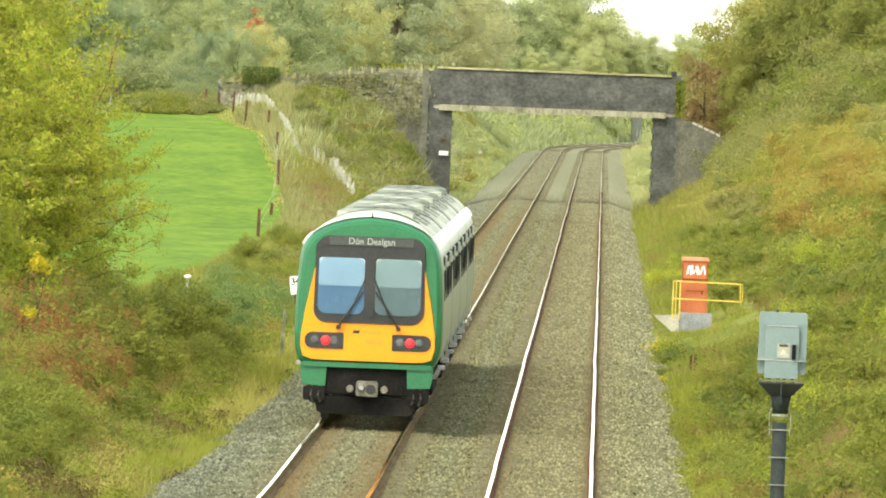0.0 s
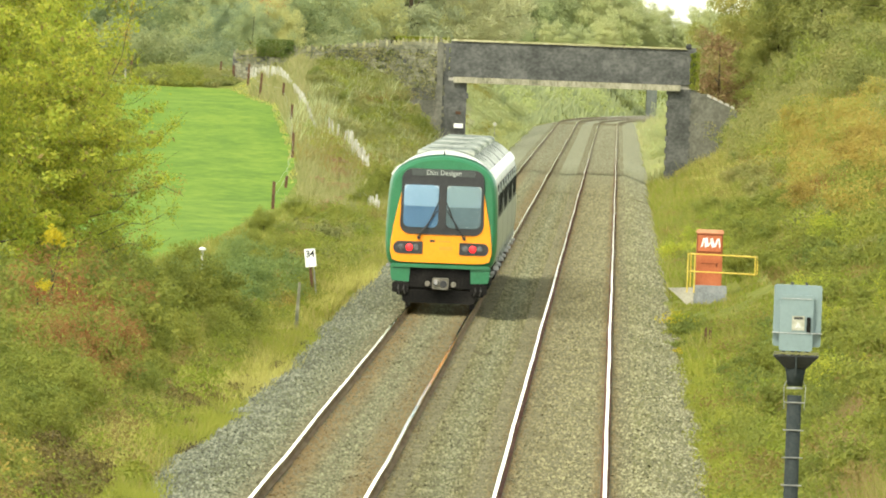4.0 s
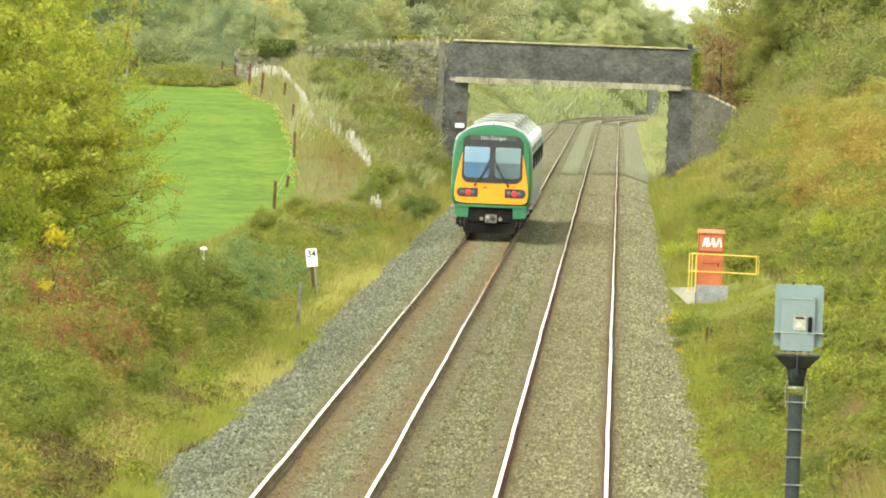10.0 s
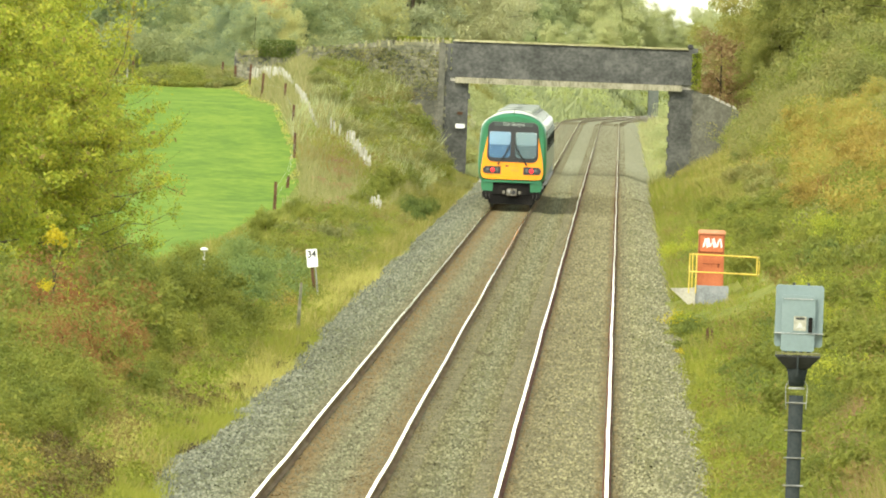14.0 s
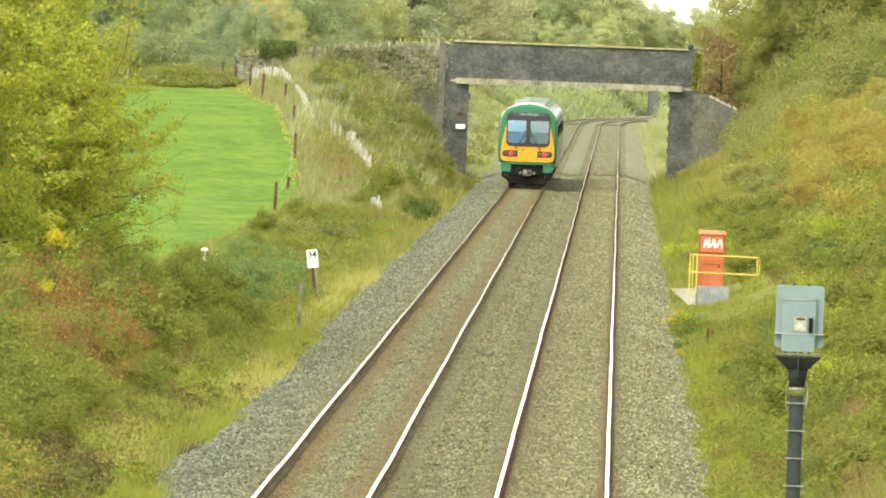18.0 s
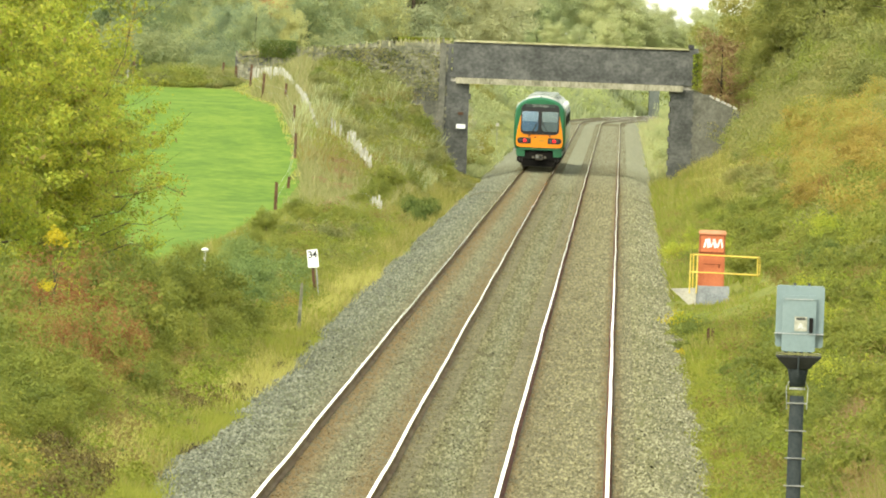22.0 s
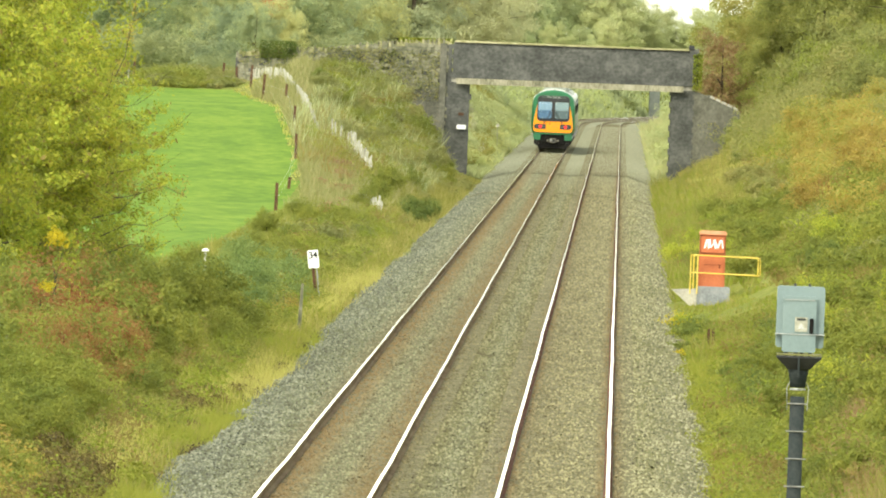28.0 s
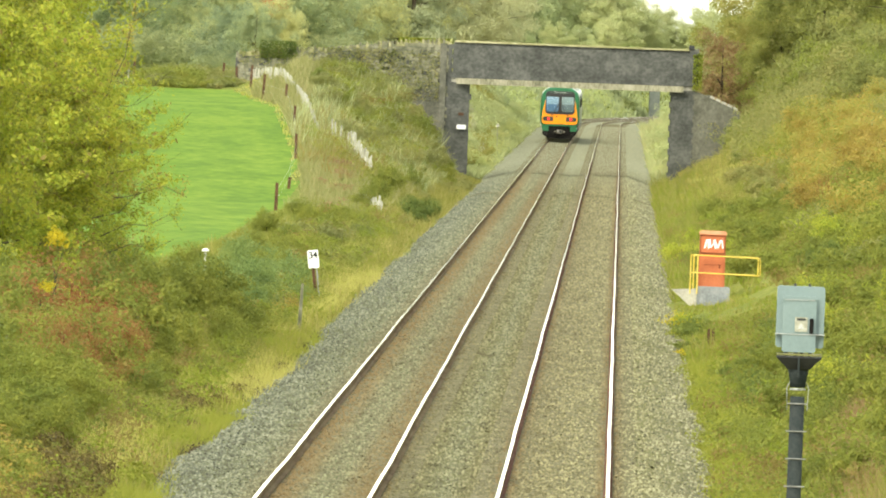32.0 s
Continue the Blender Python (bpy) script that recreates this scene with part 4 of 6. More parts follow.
def car_body(c, y0, y1, cab):
    """Shell in side walls and roof, so that each has its own paint."""
    ys = (y0, y0 + 0.3, y1 - 0.3, y1)
    qs = (0.945, 1.0, 1.0, 0.945)
    side_i, roof_i = list(range(0, 22)), list(range(21, 31))
    for sgn in (-1, 1):
        secs = [[(sgn * x, y, z) for x, z in (((SHELL[i][0] * q), 2.2 + (SHELL[i][1] - 2.2) * q) for i in side_i)] for y, q in zip(ys, qs)]
        part("side_wall", MB().loft(secs, closed=False), M_SILVER, c, "pale grey painted side", smooth=False)
    r = [(x, z) for x, z in (SHELL[i] for i in roof_i)]
    ro = [(x * 1.0, z) for x, z in r] + [(-x, z) for x, z in r[-2::-1]]

    def crowned(z, k):
        """The roof stands higher along the car than at its ends."""
        return z + k * max(0.0, z - 3.43) / 0.36
    runs = ((y0, 0.945, 0.0), (y0 + 0.3, 1.0, 0.0), (y0 + 2.0, 1.0, 0.1), (y1 - 0.3, 1.0, 0.1), (y1, 0.945, 0.08)) if cab else ((y0, 0.945, 0.08), (y0 + 0.3, 1.0, 0.1), (y1 - 0.3, 1.0, 0.1), (y1, 0.945, 0.08))
    part("roof", MB().loft([[(x * q, y, crowned(2.2 + (z - 2.2) * q, k)) for x, z in ro] for y, q, k in runs], closed=False), M_ROOF, c, "pale whitish roof", smooth=True)
    ro = [(x, crowned(z, 0.1)) for x, z in ro]
    part("end_wall", MB().prism(shell_outline(0.945), (0, y1 - 0.03, 0), 0.04), M_GREEN, c)
    if not cab:
        part("end_wall", MB().prism(shell_outline(0.945), (0, y0 + 0.03, 0), 0.04), M_GREEN, c)
    part("floor", MB().box((0, (y0 + y1) / 2, 1.0), (2.4, y1 - y0 - 0.1, 0.1)), M_UNDER, c)
    if not cab:
        # the dark of the gap between cars, painted as a black roof end
        dome = [SHELL[i] for i in range(18, 31)]
        dome = dome + [(-x, z) for x, z in dome[-2::-1]]
        part("end_dome", MB().loft([[(x * q, y, crowned(2.2 + (z - 2.2) * q, 0.09) + 0.006) for x, z in dome] for y, q in ((y0 - 0.02, 0.945), (y0 + 0.3, 1.0), (y0 + 0.55, 1.002))], closed=False), M_BLACK, c, "black roof end painted for the dark gap between cars")
    for sgn in (-1, 1):
        part("cantrail", MB().loft([[(sgn * x, y, z) for x, z in ((1.315, 3.21), (1.345, 3.25), (1.29, 3.345), (1.205, 3.44), (1.16, 3.42))] for y in (y0 + 0.1, y1 - 0.1)]), M_CANT, c, "bright white cantrail")
        # windows and doors
        for yy, w in ((2.9, 1.8), (8.1, 1.6), (10.5, 1.5), (12.6, 1.3), (17.4, 1.9)):
            o = rrect(w / 2, 0.46, 0.1)
            wi = part("window", MB().prism(o, (0, 0, 0), 0.03), M_DARKGLASS, c, "dark tinted side window", m=Matrix.Translation((sgn * 1.407, y0 + yy, 2.32)) @ pose(0, 0, 0, 0, -1.5 * sgn, 90))
            part("hopper", MB().prism(rrect(w * 0.2, 0.08, 0.03), (0, 0, 0), 0.03), M_DARKGLASS, wi, m=pose(0, sgn * 0.022, 0.66))
        for yy in (5.6, 14.8):
            for dy in (-0.34, 0.34):
                d = part("door_leaf", MB().prism(rrect(0.33, 1.0, 0.05), (0, 0, 0), 0.04), M_DOOR, c, "grey-green sliding door leaf", m=Matrix.Translation((sgn * 1.396, y0 + yy + dy, 2.05)) @ pose(0, 0, 0, 0, -1.8 * sgn, 90))
                part("door_glass", MB().prism(rrect(0.22, 0.55, 0.06), (0, 0, 0), 0.052), M_DARKGLASS, d, m=pose(0, 0, 0.26))
            part("step_board", MB().box((sgn * 1.38, y0 + yy, 0.93), (0.14, 1.5, 0.06)), M_STEEL, c, "bright door step")
    # roof modules
    for yy, w, l in ((5.0, 1.5, 3.0), (10.0, 1.2, 2.4), (15.0, 1.5, 3.0)):
        part("roof_unit", MB().loft([[(a * w / 2 * q, y0 + yy + b * l / 2 * q, z) for a, b in ((-1, -1), (1, -1), (1, 1), (-1, 1))] for q, z in ((1.0, 3.70), (0.97, 3.85), (0.82, 3.895))]), M_ROOFUNIT, c, "grey roof equipment cover")
    for yy, l, i0, i1 in ((1.5, 0.35, 2, 17), (2.6, 1.3, 3, 8), (3.6, 0.3, 6, 17), (6.6, 0.9, 2, 7), (7.4, 1.2, 9, 16), (8.9, 0.4, 2, 17), (12.2, 1.3, 2, 8), (12.9, 0.5, 8, 15), (13.6, 0.3, 2, 17), (17.4, 1.2, 3, 9), (18.9, 0.5, 2, 17)):
        if cab and yy < 2.4:
            continue
        ro2 = [(x * 1.002, z + 0.01) for x, z in ro[i0:i1]]
        part("roof_panel", MB().loft([[(x, y, z) for x, z in ro2] for y in (y0 + yy - l / 2, y0 + yy + l / 2)], closed=False), M_ROOFDARK, c, "dark green-grey roof panel")
    # running gear
    for yb in (3.2, CAR_LEN - 3.2):
        bg = part("bogie", MB().box((0, y0 + yb, 0.62), (2.1, 3.2, 0.28)), M_UNDER, c)
        for dy in (-1.05, 1.05):
            for sgn in (-1, 1):
                part("wheel", MB().loft([[(sgn * xx, y0 + yb + dy + r * math.cos(i * math.pi / 10), 0.43 + r * math.sin(i * math.pi / 10)) for i in range(20)] for xx, r in ((0.76, 0.46), (0.79, 0.43), (0.89, 0.42))]), M_STEELDARK, bg)
                part("axlebox", MB().box((sgn * 1.02, y0 + yb + dy, 0.45), (0.2, 0.3, 0.3), bev=0.06), M_UNDER, bg)
    for yy, l in ((6.9, 2.0), (9.3, 2.2), (11.8, 2.0), (14.0, 1.4)):
        part("underfloor_case", MB().box((0, y0 + yy, 0.66), (2.45, l, 0.55), bev=0.06), M_UNDER, c)
        for sgn in (-1, 1):
            part("case_edge", MB().box((sgn * 1.24, y0 + yy - l / 2, 0.74), (0.12, 0.1, 0.08)), M_STEEL, c, "worn bright bracket")


M_CANT = mat("white_cantrail", [(0.50, 0.50, 0.44), (0.60, 0.60, 0.53), (0.68, 0.68, 0.60)], 0.5, scale=1, fine=12)
M_ROOFDARK = mat("dark_roof_panel", [(0.03, 0.05, 0.032), (0.06, 0.085, 0.055), (0.11, 0.13, 0.09)], 0.8, scale=1.0, fine=9)
M_DOOR = mat("grey_green_door", [(0.24, 0.27, 0.23), (0.29, 0.32, 0.28), (0.33, 0.36, 0.32)], 0.4, scale=1, fine=12)
M_ROOFUNIT = mat("grey_green_roof_unit", [(0.04, 0.06, 0.045), (0.15, 0.17, 0.13), (0.36, 0.37, 0.31)], 0.7, scale=1.2, fine=8, stretch=(0.35, 1, 1))
M_STEELDARK = mat("dark_wheel_steel", [(0.03, 0.028, 0.025), (0.06, 0.055, 0.05), (0.09, 0.085, 0.08)], 0.6, 0.5, scale=3, fine=20)


def cab_front(c):
    """The cab end, at y = 0 and facing back along the line."""
    secs = []
    for y, q in ((0.5, 1.0), (0.2, 0.995), (0.02, 0.985), (-0.1, 0.955), (-0.16, 0.915)):
        secs.append([(x, y, z) for x, z in shell_outline(q)])
    part("cab_shell", MB().loft(secs[::-1]), M_GREEN, c, "green cab end", smooth=False)
    ycab = -0.165
    part("cab_brow", MB().loft([[(x * q, y, 2.2 + (z - 2.2) * q + 0.012) for x, z in SHELL[21:] + [(-a, b) for a, b in SHELL[-2:20:-1]]] for y, q in ((0.06, 1.0), (0.5, 1.004))], closed=False), M_CANT, c, "white band over the cab")
    yel = [(-1.10, 1.10), (-0.9, 1.085), (0.9, 1.085), (1.10, 1.10), (1.245, 1.15), (1.30, 1.34), (1.29, 1.6), (1.235, 2.0), (1.15, 2.4), (1.06, 2.84), (-1.06, 2.84), (-1.15, 2.4), (-1.235, 2.0), (-1.29, 1.6), (-1.30, 1.34), (-1.245, 1.15)]
    part("yellow_panel", MB().prism(yel, (0, ycab - 0.02, 0), 0.06, inset=0.012), M_YELLOW, c, "yellow warning panel")
    surround = [(x, z + 2.60) for x, z in rrect(1.075, 0.815, 0.26, 6)]
    surround = [(x * (1.0 - 0.035 * max(0, (z - 2.6))), z) for x, z in surround]
    part("window_surround", MB().prism(surround, (0, ycab - 0.05, 0), 0.07, inset=0.01), M_BLACK, c, "black window surround")
    for sgn in (-1, 1):
        o = rrect(0.445, 0.525, 0.16, 5)
        o = [(x if (x * sgn > 0 and z < 0) else max(-0.445, min(0.445, x)), z) for x, z in o]
        cx = sgn * 0.545
        # flat panels close behind each pane, paler in the upper half
        part("screen_panel", MB().prism(o, (cx, ycab - 0.092, 2.485), 0.012), M_SCREENLOW if sgn < 0 else M_SCREENLOW2, c, "blue-grey panel behind the windscreen")
        part("screen_top_panel", MB().prism(rrect(0.44, 0.26, 0.06), (cx, ycab - 0.104, 2.745), 0.008), M_SCREENTOP if sgn < 0 else M_SCREENTOP2, c, "pale panel behind the upper windscreen")
        g = part("windscreen", MB().prism(o, (cx, ycab - 0.125, 2.485), 0.008), M_PANE, c, "windscreen pane")
        g.visible_shadow = False
        cl = part("lamp_housing", MB().prism([(sgn * x, z) for x, z in rrect(0.38, 0.155, 0.15, 5)[18:] + rrect(0.38, 0.155, 0.15, 5)[:6] + [(-0.365, 0.155), (-0.38, 0.14), (-0.38, -0.14), (-0.365, -0.155)]][::sgn], (sgn * 0.84, ycab - 0.05, 1.455), 0.05, inset=0.02), M_BLACK, c, "dark lamp housing")
        part("tail_lamp", MB().loft([[(sgn * 0.81 + r * math.cos(i * math.pi / 8), y, 1.455 + r * math.sin(i * math.pi / 8)) for i in range(16)] for r, y in ((0.088, ycab - 0.075), (0.082, ycab - 0.10), (0.05, ycab - 0.115))]), M_RED, cl, "glowing red tail lamp")
        for dx, r in ((-0.2, 0.085), (0.17, 0.085)):
            part("headlamp", MB().loft([[(sgn * 0.82 + dx + q * r * math.cos(i * math.pi / 8), y, 1.455 + q * r * math.sin(i * math.pi / 8)) for i in range(16)] for q, y in ((1, ycab - 0.075), (0.8, ycab - 0.09), (0.4, ycab - 0.095))]), M_LAMP, cl, "unlit headlamp lens")
        # wiper
        wp = part("wiper", MB().tube([(sgn * 0.56, ycab - 0.14, 1.73), (sgn * 0.50, ycab - 0.17, 1.86), (sgn * 0.12, ycab - 0.15, 2.39)], 0.022, 0.016, 6), M_BLACK, c)
        part("blade", MB().tube([(sgn * 0.40, ycab - 0.145, 1.91), (sgn * 0.10, ycab - 0.145, 2.60)], 0.014, 0.014, 6), M_BLACK, wp)
        part("pivot", MB().tube([(sgn * 0.58, ycab - 0.05, 1.71), (sgn * 0.58, ycab - 0.16, 1.71)], 0.05, 0.04, 8), M_BLACK, wp)
        # skirts and steps
        part("skirt", MB().prism([(sgn * 1.28, 1.02), (sgn * 0.77, 1.02), (sgn * 0.79, 0.60), (sgn * 1.22, 0.62), (sgn * 1.26, 0.75)], (0, -0.0, 0), 0.24), M_GREEN, c, "green lower skirt")
        part("footstep", MB().box((sgn * 1.0, 0.0, 0.46), (0.42, 0.34, 0.26), bev=0.05), M_UNDER, c)
        for dx in (-0.08, 0.06):
            part("hose", MB().tube([(sgn * (0.98 + dx), -0.14, 0.6), (sgn * (1.0 + dx), -0.2, 0.42), (sgn * (0.96 + dx), -0.16, 0.3)], 0.025, 0.025, 6), M_STEELDARK, c)
    part("pillar", MB().box((0, ycab - 0.11, 2.475), (0.19, 0.06, 1.12), bev=0.02), M_BLACK, c, "black centre pillar")
    disp = part("destination_display", MB().box((0, ycab - 0.095, 3.325), (1.62, 0.03, 0.17), bev=0.03), M_DISPLAY, c, "lit destination display")
    for word, dx in (("Dún", -0.29), ("Dealgan", 0.19)):
        me = text_mesh(word, 0.17, "destination_word")
        me.materials.append(M_DOTS)
        part("destination_word", me, None, disp, "pale lit letters", m=pose(dx, ycab - 0.116, 3.32, 90, 0, 0))
    part("emblem", MB().prism([(-0.30, 1.60), (-0.17, 1.60), (-0.15, 1.66), (-0.28, 1.66)], (0, ycab - 0.054, 0), 0.006), M_BLACK, c, "small dark emblem")
    part("lettering_bar", MB().box((0.08, ycab - 0.054, 1.63), (0.3, 0.006, 0.05)), M_MARK, c)
    part("number_bar", MB().box((0.12, ycab - 0.054, 1.46), (0.34, 0.006, 0.085)), M_MARK, c)
    part("lower_lip", MB().prism([(-1.22, 0.96), (1.22, 0.96), (1.24, 1.05), (-1.24, 1.05)], (0, -0.06, 0), 0.24), M_GREEN, c, "green lower lip")
    part("antenna", MB().tube([(0, 0.1, 3.7), (0, 0.1, 3.86)], 0.02, 0.012, 6), M_BLACK, c)
    cp = part("coupler", MB().box((0.02, -0.25, 0.58), (0.42, 0.5, 0.28), bev=0.04), M_COUPLER, c, "dull steel coupler head")
    part("coupler_face", MB().tube([(0.1, -0.49, 0.57), (0.1, -0.53, 0.57)], 0.10, 0.09, 12), M_BLACK, cp)
    part("coupler_cone", MB().tube([(-0.09, -0.49, 0.6), (-0.09, -0.6, 0.6)], 0.085, 0.05, 12), M_STEEL, cp)
    for sgn in (-1, 1):
        part("buffer_pad", MB().tube([(sgn * 0.33 + 0.02, -0.2, 0.57), (sgn * 0.33 + 0.02, -0.42, 0.57)], 0.07, 0.07, 10), M_COUPLER, cp)
    part("buffer_beam", MB().box((0, 0.1, 0.72), (1.6, 0.3, 0.5)), M_UNDER, c)
    part("snowplough", MB().prism([(-1.0, 0.42), (1.0, 0.42), (0.94, 0.12), (0.85, 0.08), (-0.85, 0.08), (-0.94, 0.12)], (0, 0.05, 0), 0.3, inset=0.04), M_UNDER, c)


M_DISPLAY = mat("display_panel", [(0.03, 0.034, 0.033), (0.045, 0.05, 0.048), (0.06, 0.065, 0.06)], 0.3, scale=2, fine=20)
M_COUPLER = mat("grimy_coupler_steel", [(0.07, 0.062, 0.045), (0.15, 0.135, 0.105), (0.28, 0.26, 0.22)], 0.5, 0.5, scale=6, fine=40)
M_MARK = mat("faded_brown_lettering", [(0.45, 0.20, 0.02), (0.52, 0.24, 0.02), (0.56, 0.27, 0.03)], 0.5, scale=4, fine=30)
TRAIN_LABEL = ("green and yellow railcar with red tail lamps, driving away", "pale grey railcar with whitish roof and dark windows")
RAILCARS = []
for i in range(4):
    if i < 2:
        car = tagged(new("railcar"), TRAIN_LABEL[min(i, 1)], "train car", "cars of the train")
        car_body(car, 0.3 if i == 0 else 0.0, CAR_LEN, i == 0)
        if i == 0:
            cab_front(car)
        part("gangway", MB().loft([[(x * q, y, 2.2 + (z - 2.2) * q) for x, z in shell_outline(0.72)] for y, q in ((CAR_LEN - 0.02, 1.0), (CAR_LEN + 0.15, 0.95), (CAR_LEN + 0.3, 1.0), (CAR_LEN + 0.45, 0.95), (CAR_LEN + 0.58, 1.0))]), M_BLACK, car, "black gangway bellows")
    else:
        car = copy_thing(RAILCARS[1], Matrix.Identity(4))
    if i < 2:
        for ch in car.children:      # the body rides on its springs, above the bogies
            if not ch.name.startswith("bogie"):
                ch.matrix_basis = Matrix.Translation((0, 0, 0.06)) @ Matrix.Diagonal((1, 1, 1.03, 1)) @ ch.matrix_basis
    RAILCARS.append(car)


# ---- plants ----
def clumps(n_cl, per, rx, ry, z0, z1, sig, skew=0.6, flat=1.0):
    """Leaf points in clumps that fill a lumpy crown, thinner inside, with gaps."""
    d = rng.normal(size=(n_cl, 3))
    d /= np.linalg.norm(d, axis=1)[:, None]
    r = rng.uniform(0.25, 1.0, n_cl) ** skew
    lump = 1 + 0.34 * np.sin(d[:, 0] * 5 + 1.3) * np.cos(d[:, 1] * 4 + d[:, 2] * 6) + rng.normal(scale=0.15, size=n_cl)
    c = d * (r * lump)[:, None] * np.array((rx, ry, (z1 - z0) / 2)) + np.array((0, 0, (z0 + z1) / 2))
    n = n_cl * per
    w = rng.normal(size=(n, 3))
    w /= np.linalg.norm(w, axis=1)[:, None]
    far = np.where(rng.uniform(size=n) < 0.8, 1.7 * rng.uniform(0.1, 1, n) ** 0.4, 2.3 * rng.uniform(0, 1, n))
    p = np.repeat(c, per, 0) + w * (far * sig)[:, None] * np.array((1, 1, 0.75 * flat))
    out = w * 0.75 + np.repeat(d, per, 0) * 0.55 + np.array((0, 0, 0.3))
    return c, p, out


def shrub(label, material, rx, h, leaf, n_cl, per, sig):
    """A bush: stems from the ground and a lumpy crown of leaves."""
    s = tagged(new("bush"), label, "bush")
    c, p, o = clumps(n_cl, int(per * 1.6), rx, rx, 0.02, h, sig)
    p[:, 2] = np.abs(p[:, 2]) + 0.02
    part("foliage", leaves("foliage", p, leaf * 0.78, material, out=o, loose=0.65), None, s)
    q = Vector(c[0])
    part("stem", MB().tube([(0, 0, -0.3), (0.04, 0.0, h * 0.3), (q.x * 0.3, q.y * 0.3, h * 0.7)], 0.05, 0.015, 6), M_BARK, s)
    return s


def tree(label, material, h, trunk_h, rx, leaf, n_cl, per, sig, r0=0.2, bare=0, inner=None, seed=5):
    """A tree: tapered trunk, limbs to the clumps, crown of leaves."""
    global rng
    rng = np.random.default_rng(seed)
    t = tagged(new("tree"), label, "tree")
    c, p, o = clumps(n_cl, per, rx, rx, trunk_h, h, sig, 0.5)
    if inner is None:
        part("crown", leaves("crown", p, leaf, material, out=o, loose=0.8), None, t)
    else:
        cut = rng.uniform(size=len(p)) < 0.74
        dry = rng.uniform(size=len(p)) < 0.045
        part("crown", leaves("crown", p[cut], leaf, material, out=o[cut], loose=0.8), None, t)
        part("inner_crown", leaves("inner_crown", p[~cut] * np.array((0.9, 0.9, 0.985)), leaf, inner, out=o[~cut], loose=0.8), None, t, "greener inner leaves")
        part("browned_leaves", leaves("browned_leaves", p[dry] * np.array((1.01, 1.01, 1.0)), leaf * 1.2, L_BROWN, out=o[dry], loose=0.8), None, t, "leaves turned brown")
    top = Vector((0.1, 0, h * 0.8))
    part("trunk", MB().tube([(0, 0, -0.4), (0.05, 0.02, h * 0.25), (-0.04, 0.03, h * 0.5), top], r0, r0 * 0.2, 10), M_BARK, t)
    for q in c[:6]:
        a, e = Vector((0, 0, min(max(trunk_h * 0.6, q[2] * random.uniform(0.45, 0.75)), h * 0.7))), Vector(q) * 0.8
        part("limb", MB().tube([a, a.lerp(e, 0.55) + Vector((0, 0, 0.1 * rx)), e], r0 * 0.35, r0 * 0.05, 6), M_BARK, t)
    for _ in range(bare):
        ang, z = random.uniform(0, 6.28), random.uniform(trunk_h, h)
        a = Vector((math.cos(ang), math.sin(ang), 0)) * rx * 0.5 + Vector((0, 0, z))
        e = a + Vector((math.cos(ang), math.sin(ang), random.uniform(-0.1, 0.5))) * rx * random.uniform(0.3, 0.8)
        part("twig", MB().tube([a, a.lerp(e, 0.5) + Vector((0, 0, random.uniform(-0.15, 0.15))), e], 0.03, 0.006, 5), M_BARK, t)
    return t


def plant(proto, group, places):
    """Puts the prototype at the first place and copies of it at the others."""
    tagged(proto, group=group)
    places = [q for q in places if not (440 < q[1] < 532 and 4.6 < q[0] < 7.4)]
    for i, (u, y, s) in enumerate(places):
        if y < 480 and -0.0145 < (mid(y) + u) / y < -0.0118:
            s *= 0.7                      # low growth before the white post
        m = Matrix.Translation(on_land(u, y, -0.05)) @ pose(0, 0, 0, 0, 0, random.uniform(0, 360)) @ Matrix.Diagonal((s, s, s * random.uniform(0.85, 1.15), 1))
        if i == 0:
            proto.matrix_basis = m
        else:
            copy_thing(proto, m)


def strip(n, u0, u1, y0, y1, s0, s1, power=1.0):
    """Loose places in a strip of the plan."""
    random.seed(int(n * 7 + abs(u0) * 970 + y0 * 13 + y1 + s0 * 101))
    out = []
    for i in range(n):
        t = ((i + random.random()) / n) ** power
        out.append((random.uniform(u0, u1), y0 + (y1 - y0) * t, random.uniform(s0, s1)))
    random.shuffle(out)
    return out


def scrub_mass(name, label, material, rx, h, leaf, n_cl, per, sig, places):
    """Scrub too dense to tell apart, as one object."""
    pts, outs = [], []
    for u, y, k in places:
        if u < lerp(y, YS_B, UF) + 0.5 and y < 990 and name != "headland_weeds" or (450 < y < 530 and 4.4 < u < 7.2 and "apron" not in label):
            continue                      # the pasture and the cabinet's front stay clear
        if 640 < y < 852 and u < -6.2 and name == "embankment_bushes" or 850 < y < 980 and u < lerp(y, YS_B, UB) + 1.0 and name != "headland_weeds":
            continue                      # nor does it grow over the pales
        _, p, o = clumps(n_cl, int(per * 1.3), rx, rx, 0.02, h, sig)
        p[:, 2] = np.abs(p[:, 2]) + 0.02
        pts.append(p * k + np.array(on_land(u, y, -0.05)))
        outs.append(o)
    tagged(new(name, leaves(name, np.concatenate(pts), leaf * 0.8, material, out=np.concatenate(outs), loose=0.65, small=leaf >= 0.06)), label, "scrub", kind="stuff")


